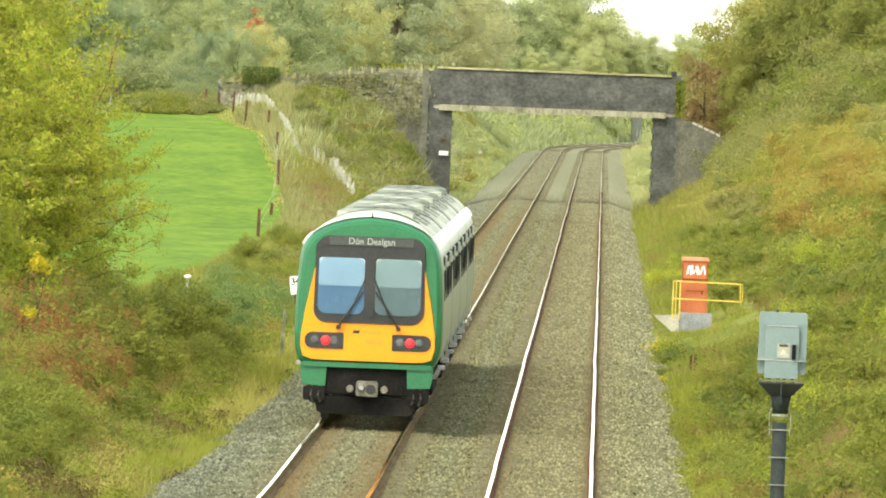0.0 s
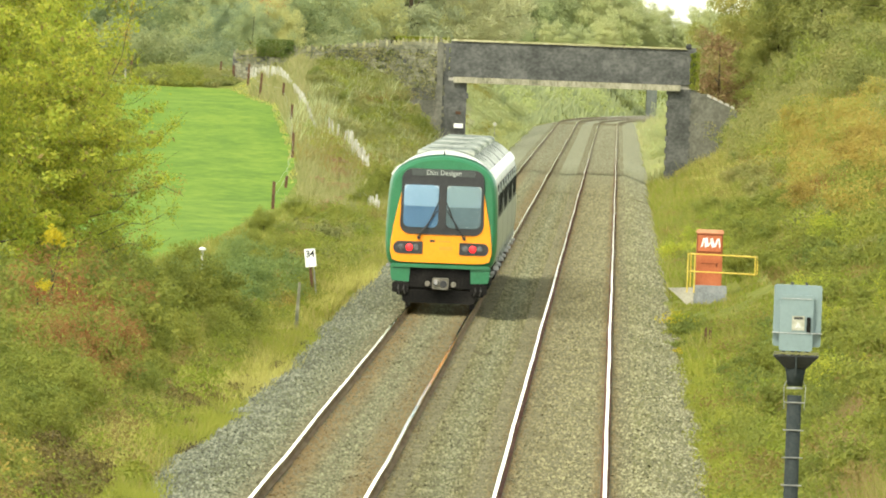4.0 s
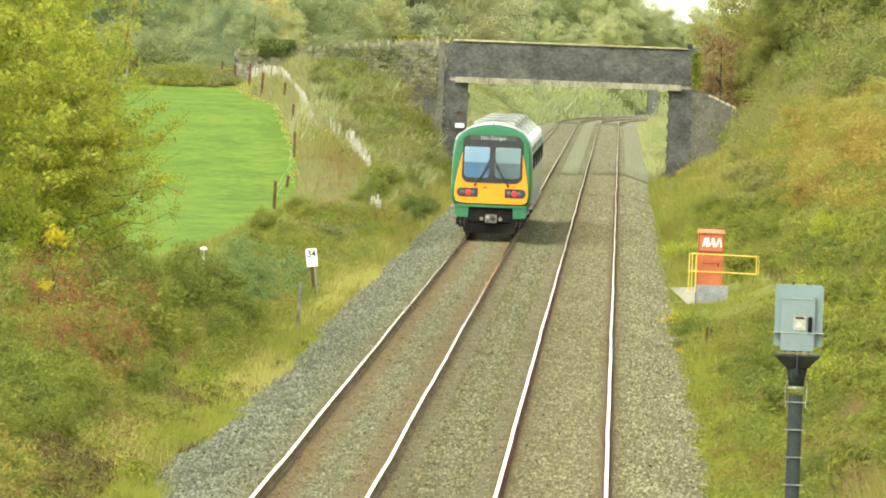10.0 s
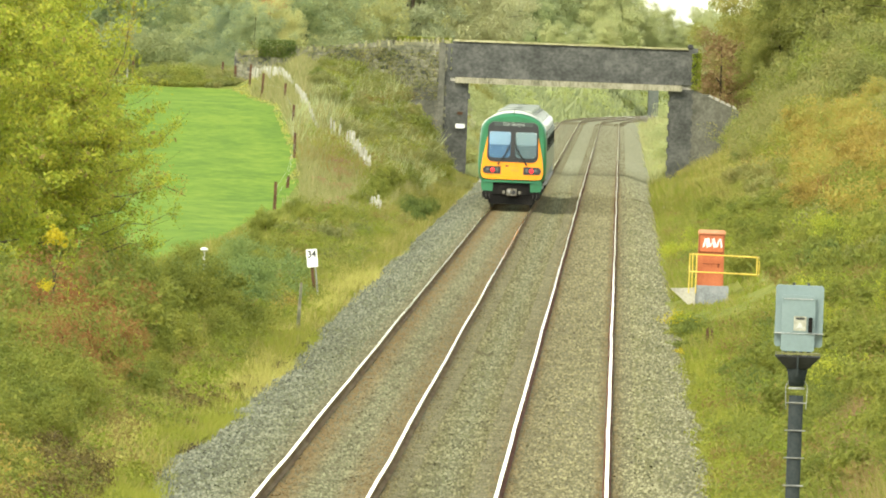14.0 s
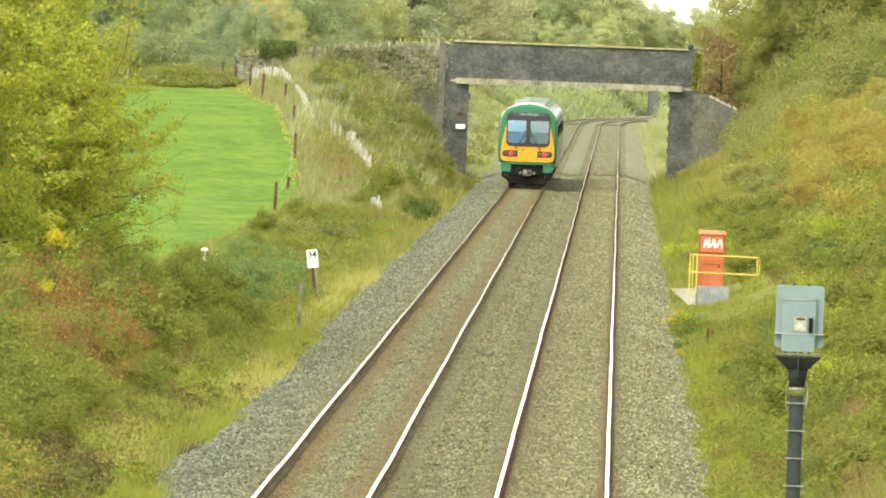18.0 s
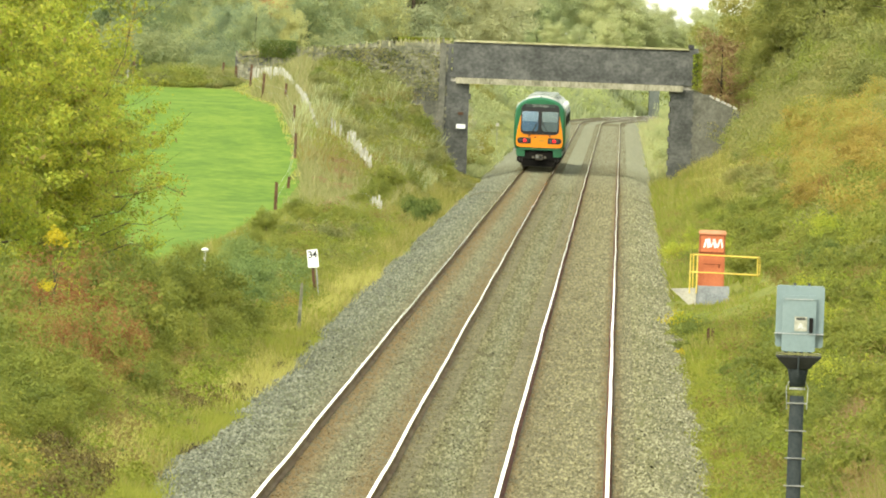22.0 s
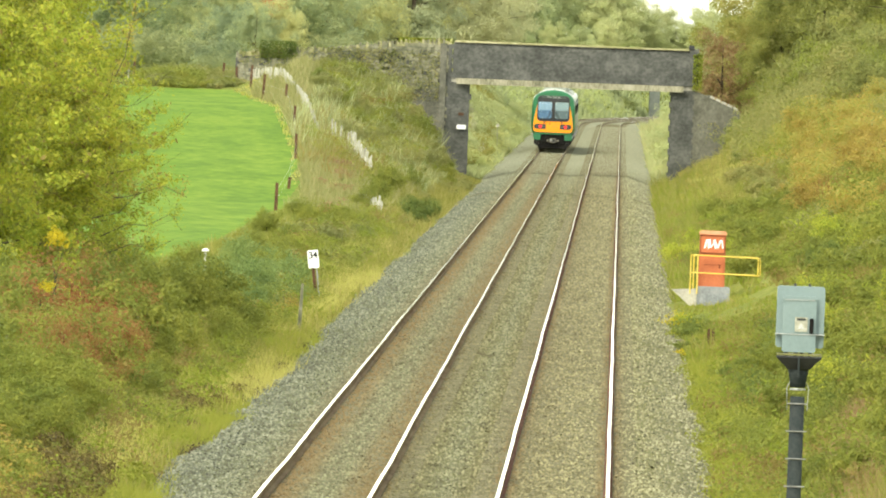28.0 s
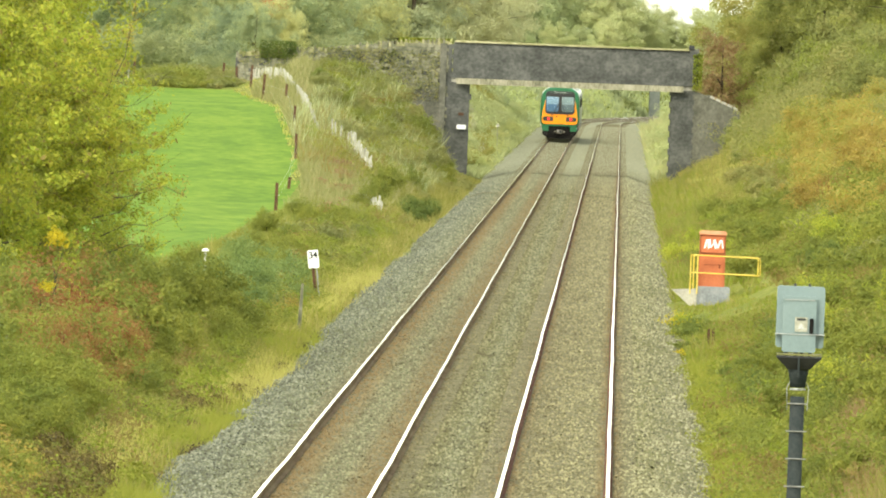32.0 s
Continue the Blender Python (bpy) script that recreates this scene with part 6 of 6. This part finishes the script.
for mtl, word, n in ((L_ORG, "orange-brown", 15), (L_OLIVE, "olive", 22), (L_BANKTREE, "hazel-green", 18), (L_BANK, "olive-brown", 36), (L_HAW, "grey-green", 32)):
    scrub_mass("upper_scrub", word + " scrub covering the upper bank", mtl, 1.1, 1.3, 0.065, 50, 40, 0.27, strip(n, 9.0, 20.0, 520 if mtl is L_ORG else 800, 960, 0.6, 1.2) + (strip(n // 3, 8.5, 14.5, 440, 560, 0.5, 1.0) if mtl in (L_ORG, L_BANK, L_HAW) else []))

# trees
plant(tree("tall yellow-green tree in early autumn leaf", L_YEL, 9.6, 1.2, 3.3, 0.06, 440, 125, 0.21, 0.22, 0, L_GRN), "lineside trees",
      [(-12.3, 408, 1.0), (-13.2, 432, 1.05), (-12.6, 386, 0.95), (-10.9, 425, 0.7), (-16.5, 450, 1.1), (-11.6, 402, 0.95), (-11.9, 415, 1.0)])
BIG = bpy.data.objects["tree"]


def reaching_twigs():
    """Thinly leaved branches that reach out of the big tree towards the line."""
    inv = BIG.matrix_basis.inverted()
    for i in range(12):
        z = 1.6 + 0.4 * i + random.uniform(-0.3, 0.3)
        a = Vector((-8.2 + random.uniform(-0.4, 0.2), 408 + random.uniform(-1, 1), z))
        e = a + Vector((random.uniform(0.8, 2.2), random.uniform(-0.5, 0.5), random.uniform(-0.2, 1.4)))
        b = a.lerp(e, 0.5) + Vector((0, 0, random.uniform(-0.45, 0.35)))
        path = []
        for k in range(8):
            q = a.lerp(b, k / 3.5) if k < 4 else b.lerp(e, (k - 3.5) / 3.5)
            path.append(inv @ (q + Vector((random.gauss(0, 0.05), random.gauss(0, 0.05), random.gauss(0, 0.09)))))
        tw = part("twig", MB().tube(path, 0.011, 0.003, 5), M_BARK, BIG)
        f = e + Vector((random.uniform(0.1, 0.5), 0, random.uniform(0.1, 0.5)))
        part("side_twig", MB().tube([inv @ b, inv @ (b.lerp(f, 0.5)), inv @ f], 0.006, 0.003, 4), M_BARK, tw)
        pts = np.array([inv @ (a.lerp(e, random.random()) + Vector((random.gauss(0, 0.1), random.gauss(0, 0.1), random.gauss(0, 0.12)))) for _ in range(320)])
        tagged(part("leaf_spray", leaves("leaf_spray", pts, 0.036, L_YEL if i % 4 else L_ORG), None, tw), kind="stuff")
    # bare boughs that stand out before the pasture
    for way, leafy in ((((-8.3, 5.0), (-7.91, 5.09), (-7.66, 5.4), (-7.56, 5.93), (-7.35, 6.26)), 130),
                       (((-7.6, 3.6), (-7.09, 3.73), (-6.84, 3.83), (-6.42, 4.33), (-6.19, 4.61), (-5.78, 5.05)), 150),
                       (((-7.6, 3.05), (-7.26, 3.09), (-6.94, 3.16), (-6.32, 3.38), (-5.8, 3.14)), 70),
                       (((-7.9, 2.6), (-7.3, 2.75), (-6.82, 3.3), (-6.5, 3.45), (-6.17, 3.0)), 90),
                       (((-7.7, 2.2), (-7.1, 2.5), (-6.66, 2.48), (-6.17, 2.75), (-5.89, 2.4)), 90),
                       (((-7.6, 1.8), (-7.02, 2.05), (-6.5, 1.95), (-6.05, 2.2)), 90),
                       (((-7.5, 5.8), (-7.3, 6.26), (-7.22, 6.8), (-7.1, 7.28)), 60)):
        p = [inv @ Vector((x, 406 + 0.2 * k, z)) for k, (x, z) in enumerate(way)]
        bough = part("bough", MB().tube(p, 0.016, 0.005, 6), M_BARK, BIG)
        pts = []
        for k in range(1, len(p)):
            for _ in range(3):
                a = p[k - 1].lerp(p[k], random.random())
                e = a + Vector((random.uniform(-0.25, 0.45), random.uniform(-0.1, 0.1), random.uniform(0.0, 0.5)))
                part("side_twig", MB().tube([a, a.lerp(e, 0.5) + Vector((0.04, 0, -0.03)), e], 0.006, 0.003, 4), M_BARK, bough)
                pts += [a.lerp(e, random.random()) + Vector((random.gauss(0, 0.13), random.gauss(0, 0.1), random.gauss(0, 0.1))) for _ in range(leafy // 2)]
        tagged(part("leaf_spray", leaves("leaf_spray", np.array(pts), 0.034, L_ORG if 50 < leafy < 80 else L_YEL), None, bough), kind="stuff")


reaching_twigs()
plant(tree("olive-green roadside tree on the bank", L_BANKTREE, 8.0, 1.0, 3.0, 0.075, 110, 260, 0.36, 0.2), "cutting trees",
      [(13.5, 985, 1.1), (16.5, 975, 1.2), (19.5, 990, 1.2), (11.3, 1000, 1.0), (14.0, 1020, 1.2), (18.0, 1030, 1.3), (22, 1000, 1.3), (9.5, 1030, 0.85), (25, 1010, 1.3), (17.5, 945, 1.0), (20.5, 930, 1.0), (11.2, 986, 0.7)])
plant(tree("russet-leaved tree beside the bridge", L_PINK, 6.5, 0.8, 1.4, 0.075, 80, 80, 0.26, 0.12), "russet trees",
      [(8.1, 997, 1.15), (8.7, 1004, 0.95), (-21.3, 1192, 1.0)])
plant(tree("small orange-red autumn tree in the hedge", L_FIRE, 6.2, 3.9, 0.55, 0.09, 24, 34, 0.18, 0.035), "red hedge trees", [(-18.9, 1106, 1.0)])
plant(tree("yellow-green tree beyond the bridge, paled by painted haze", L_FAR, 9.5, 1.0, 3.2, 0.10, 140, 210, 0.55, 0.2), "trees beyond the bridge",
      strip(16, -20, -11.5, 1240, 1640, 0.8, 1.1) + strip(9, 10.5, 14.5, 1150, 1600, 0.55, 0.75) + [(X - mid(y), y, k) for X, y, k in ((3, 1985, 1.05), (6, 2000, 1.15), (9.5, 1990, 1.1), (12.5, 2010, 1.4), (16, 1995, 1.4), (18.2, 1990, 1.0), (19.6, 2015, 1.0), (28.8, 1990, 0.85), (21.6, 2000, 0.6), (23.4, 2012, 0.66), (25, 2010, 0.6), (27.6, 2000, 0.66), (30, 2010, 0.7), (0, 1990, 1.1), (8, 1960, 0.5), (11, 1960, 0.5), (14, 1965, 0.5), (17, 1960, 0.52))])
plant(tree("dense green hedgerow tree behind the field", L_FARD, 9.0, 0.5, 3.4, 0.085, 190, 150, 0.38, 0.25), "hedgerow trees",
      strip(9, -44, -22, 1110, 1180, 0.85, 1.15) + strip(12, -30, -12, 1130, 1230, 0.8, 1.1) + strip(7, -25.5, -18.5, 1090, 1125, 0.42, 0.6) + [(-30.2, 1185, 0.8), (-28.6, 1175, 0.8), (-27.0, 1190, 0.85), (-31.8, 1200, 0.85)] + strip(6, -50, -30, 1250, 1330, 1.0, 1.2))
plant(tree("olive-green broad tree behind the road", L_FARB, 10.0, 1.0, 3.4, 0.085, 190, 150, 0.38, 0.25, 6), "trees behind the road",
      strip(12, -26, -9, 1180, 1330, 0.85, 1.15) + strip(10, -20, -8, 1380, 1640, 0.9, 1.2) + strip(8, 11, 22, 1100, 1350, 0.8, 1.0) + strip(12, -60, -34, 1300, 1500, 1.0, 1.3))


def grass():
    """Rough grass on verges and banks, as blades."""
    def blades(name, n, u0, u1, y0, y1, h0, h1, w, material, label, power=1.5):
        y = y0 + (y1 - y0) * rng.uniform(0, 1, n) ** power
        u = rng.uniform(u0, u1, n)
        clump = np.array([noise.noise((a * 0.8, b * 0.12, 4.0)) for a, b in zip(u, y)])
        keep = (clump > -0.25) & (u > np.interp(y, YS_B, UF) + (-0.1 if name != "field_rim_grass" else -0.5))
        if name == "field_rim_grass":
            keep &= u < np.interp(y, YS_B, UF) + 1.1
        if name.startswith("lush_g"):
            keep &= clump > 0.0
        if name.startswith(("dry", "brown")):
            keep &= clump > 0.05
        y, u, clump = y[keep], u[keep], clump[keep]
        z = np.array([height(a, b) for a, b in zip(u, y)])
        n = len(y)
        base = np.stack([np.array([mid(b) for b in y]) + u, y, z - 0.03], 1)
        s = 1 + (y - 258) / 500
        h = rng.uniform(h0, h1, n) * (0.7 + 0.9 * np.clip(clump + 0.25, 0, 1)) * np.sqrt(s)
        h = np.where((y > 455) & (y < 527) & (u > 4.3) & (u < 7.4), h * 0.3, h)
        h = np.where((y < 430) & (u > 4.0) & (u < 6.3) & (name != "dry_stalks"), h * (0.4 + 0.3 * np.clip(u - 4.6, 0, 1.7) / 1.7), h)
        h = np.where((y > 470) & (y < 500) & (u > -6.3) & (u < -4.9), h * 0.4, h)
        h = np.where((y > 880) & (y < 985) & (u > -6.9) & (u < -4.5), h * 0.55, h)
        ang = rng.uniform(0, 6.283, n)
        side = np.stack([np.cos(ang), np.sin(ang), np.zeros(n)], 1) * (w * s)[:, None]
        tip = base + np.stack([rng.normal(scale=0.35, size=n) * h, rng.normal(scale=0.35, size=n) * h, h], 1)
        v = np.stack([base - side, base + side, tip], 1).reshape(-1, 3)
        t = np.arange(n * 3).reshape(-1, 3)
        tagged(new(name, fast_mesh(name, v, t, material)), label, "grass", kind="stuff")
    blades("verge_grass", 60000, -7.6, -4.75, 256, 970, 0.12, 0.4, 0.012, L_GRASS, "rough straw-flecked grass on the verge")
    blades("lush_grass", 6000, -6.6, -4.9, 256, 560, 0.1, 0.28, 0.014, L_LUSH, "short lush grass beside the ballast")
    blades("bank_grass", 70000, 4.35, 9.5, 258, 960, 0.15, 0.5, 0.012, L_GRASS, "rough mixed grass on the bank")
    blades("embankment_grass", 60000, -16.5, -6.5, 690, 975, 0.15, 0.45, 0.016, L_TUSS, "tussocky grass on the embankment", 0.8)
    blades("field_edge_grass", 16000, -11.8, -8.5, 470, 720, 0.1, 0.3, 0.012, L_GRASS, "unmown grass at the field's edge", 1.0)
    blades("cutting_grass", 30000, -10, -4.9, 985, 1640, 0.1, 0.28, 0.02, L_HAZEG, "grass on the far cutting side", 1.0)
    for name, mtl, word, spots in (("straw_patch", L_STRAW, "tall dry straw patch in the verge", ((307, -6.35), (314, -6.2), (306, -5.85), (299, -5.45), (298, -5.85), (317, -5.75), (368, -5.25), (376, -5.1), (388, -4.98), (400, -4.85), (374, -4.85), (492, -5.2), (505, -5.25), (518, -5.15), (532, -5.1), (545, -5.05), (560, -5.0), (525, -5.4), (545, -5.5), (460, -5.4))),
                                   ("lush_patch", L_LUSH, "bright green grass patch beside the ballast", ((326, -5.5), (327, -5.25), (332, -5.08), (339, -4.92), (343, -4.75), (348, -4.65), (281, -5.05), (286, -4.95), (282, -4.7), (278, -4.9), (420, -4.9), (436, -4.9), (300, 4.75), (325, 4.8), (350, 5.0), (385, 4.7), (410, 4.8), (285, 5.0), (660, -6.0), (690, -6.2)))):
        n = (620 if name == "straw_patch" else 1500) * len(spots)
        k = rng.integers(0, len(spots), n)
        c = np.array(spots)[k] + rng.normal(size=(n, 2)) * np.array((7.0, 0.22))
        c = c[np.array([noise.noise((b * 2.6, a * 0.22, 6.0)) for a, b in c]) > -0.02]
        n = len(c)
        z = np.array([height(b if b > 0 else min(b, -4.85), a) for a, b in c])
        base = np.stack([np.array([mid(a) for a in c[:, 0]]) + c[:, 1], c[:, 0], z - 0.02], 1)
        h = rng.uniform(0.16, 0.36, n) * (1.3 if name == "straw_patch" else 1.0)
        side = np.stack([np.full(n, 0.010), rng.normal(scale=0.005, size=n), np.zeros(n)], 1)
        tip = base + np.stack([rng.normal(scale=0.4, size=n) * h, rng.normal(scale=0.3, size=n) * h, h], 1)
        me = fast_mesh(name, np.stack([base - side, base + side, tip], 1).reshape(-1, 3), np.arange(n * 3).reshape(-1, 3), mtl)
        tagged(new(name, me), word, "grass", kind="stuff")
    for name, mtl, word, spots in (("stalk_patch", L_PINK, "reddish-brown dry stalks standing in the bank grass", ((322, 6.54), (306, 6.65), (308, 7.05), (299, 6.38), (289, 6.7), (312, 7.25), (316, 6.9), (288, 6.85), (281, 6.0), (281, 6.4), (264, 6.5), (296, 6.5), (270, 6.9))),
                                   ("pale_stalks", L_STRAW, "pale straw tufts at the foot of the bank", ((409, 4.9), (380, 5.0), (354, 5.15), (329, 4.85), (304, 4.9), (322, 5.3), (290, 5.6), (340, 5.9), (300, 6.6), (282, 5.5), (312, 7.0)))):
        n = (170 if name == "stalk_patch" else 80) * len(spots)
        k = rng.integers(0, len(spots), n)
        c = np.array(spots)[k] + rng.normal(size=(n, 2)) * np.array((6.0, 0.2))
        base = np.array([on_land(b, a, -0.02) for a, b in c])
        h = rng.uniform(0.3, 0.75, n) if name == "stalk_patch" else rng.uniform(0.15, 0.4, n)
        side = np.stack([np.full(n, 0.008), rng.normal(scale=0.004, size=n), np.zeros(n)], 1)
        tip = base + np.stack([rng.normal(scale=0.22, size=n) * h, rng.normal(scale=0.2, size=n) * h, h], 1)
        tagged(new(name, fast_mesh(name, np.stack([base - side, base + side, tip], 1).reshape(-1, 3), np.arange(n * 3).reshape(-1, 3), mtl)), word, "grass", kind="stuff")
    blades("dry_grass", 8000, -6.6, -5.2, 290, 640, 0.12, 0.3, 0.013, L_STRAW, "dry straw-coloured grass on the verge", 1.0)
    blades("dry_bank_grass", 17000, 6.4, 8.8, 740, 968, 0.15, 0.34, 0.009, L_STRAW, "dry pale grass below the wing wall", 1.0)
    blades("field_rim_grass", 13000, -19.0, -10.8, 690, 985, 0.05, 0.13, 0.014, L_STRAW, "dry rim of grass along the field fence", 1.0)
    blades("brown_stalks", 5000, -12.5, -7.4, 770, 900, 0.3, 0.6, 0.016, L_BROWN, "reddish-brown dead stalks on the embankment", 1.0)
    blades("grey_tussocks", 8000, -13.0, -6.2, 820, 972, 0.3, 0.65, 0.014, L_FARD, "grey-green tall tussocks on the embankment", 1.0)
    blades("lush_bank_grass", 34000, 4.4, 6.9, 262, 940, 0.15, 0.4, 0.014, L_LUSH, "bright green grass at the foot of the bank", 1.0)
    n = 9000
    y = rng.uniform(268, 460, n)
    clod = np.stack([np.array([mid(b) for b in y]) - 4.86 + rng.normal(scale=0.12, size=n), y, np.full(n, -0.56) + rng.uniform(0, 0.08, n)], 1)
    clod = clod[np.array([noise.noise((0.0, b * 0.06, 2.0)) for b in y]) > -0.05]
    tagged(new("dark_soil", leaves("dark_soil", clod, 0.035, M_BARK)), "dark crumbled soil along the foot of the ballast", "soil", kind="stuff")
    blades("end_grass", 40000, -34, -5.2, 1600, 2000, 0.25, 0.55, 0.045, L_FAR, "rough grass where the line bends, paled by painted haze", 1.0)
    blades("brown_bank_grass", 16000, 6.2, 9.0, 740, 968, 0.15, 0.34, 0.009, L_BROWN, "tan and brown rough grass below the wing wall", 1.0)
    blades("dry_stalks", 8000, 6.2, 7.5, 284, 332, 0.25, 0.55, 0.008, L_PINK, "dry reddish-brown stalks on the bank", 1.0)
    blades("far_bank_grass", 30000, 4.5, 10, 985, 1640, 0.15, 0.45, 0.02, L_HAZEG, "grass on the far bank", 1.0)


grass()


def creepers():
    """Ivy and moss on the bridge."""
    for name, u0, u1, z0, z1, y, n, mtl, label in (("ivy", 6.45, 6.95, 4.7, 6.7, BY - 0.1, 900, L_LUSH, "bright ivy climbing the end of the parapet"),
                                                   ("wall_moss", -9.6, -6.65, 6.74, 7.0, BY + 0.25, 1300, L_LUSH, "mossy growth along the wall top"),
                                                   ("wall_ivy", -13.5, -7.3, 3.6, 6.3, BY + 0.04, 3200, L_TUSS, "patchy weeds and ivy over the rubble wall"),
                                                   ("wall_bush", -17.1, -15.1, 5.6, 6.55, BY - 0.02, 1700, L_DARK, "dark green ivy bush on the wall top"),
                                                   ("wall_weeds", -18.2, -9.6, 5.2, 6.4, BY + 0.08, 1800, L_BANK, "weeds growing from the rubble wall")):
        p = np.stack([rng.uniform(BX + u0, BX + u1, n), rng.normal(y, 0.08, n), rng.uniform(z0, z1, n)], 1)
        tagged(new(name, leaves(name, p, 0.06, mtl)), label, "creeper", kind="stuff")


creepers()


# ---- what moves ----
def motions():
    """The train runs off along the track at the left, slowly gathering speed."""
    times = [0, 2, 4, 6, 8, 10, 12, 14, 16, 18, 20, 22, 24, 26, 28, 30, 32]
    for i, car in enumerate(RAILCARS):
        rows = []
        for t in times:
            y = 348.0 + 28.2 * t + 0.055 * t * t + i * CAR_STEP
            rows.append((t, pose(mid(y) - 1.78, y, 0.0, 0, 0, -math.degrees(math.atan(0.00951)))))
        walk(car, rows)


motions()
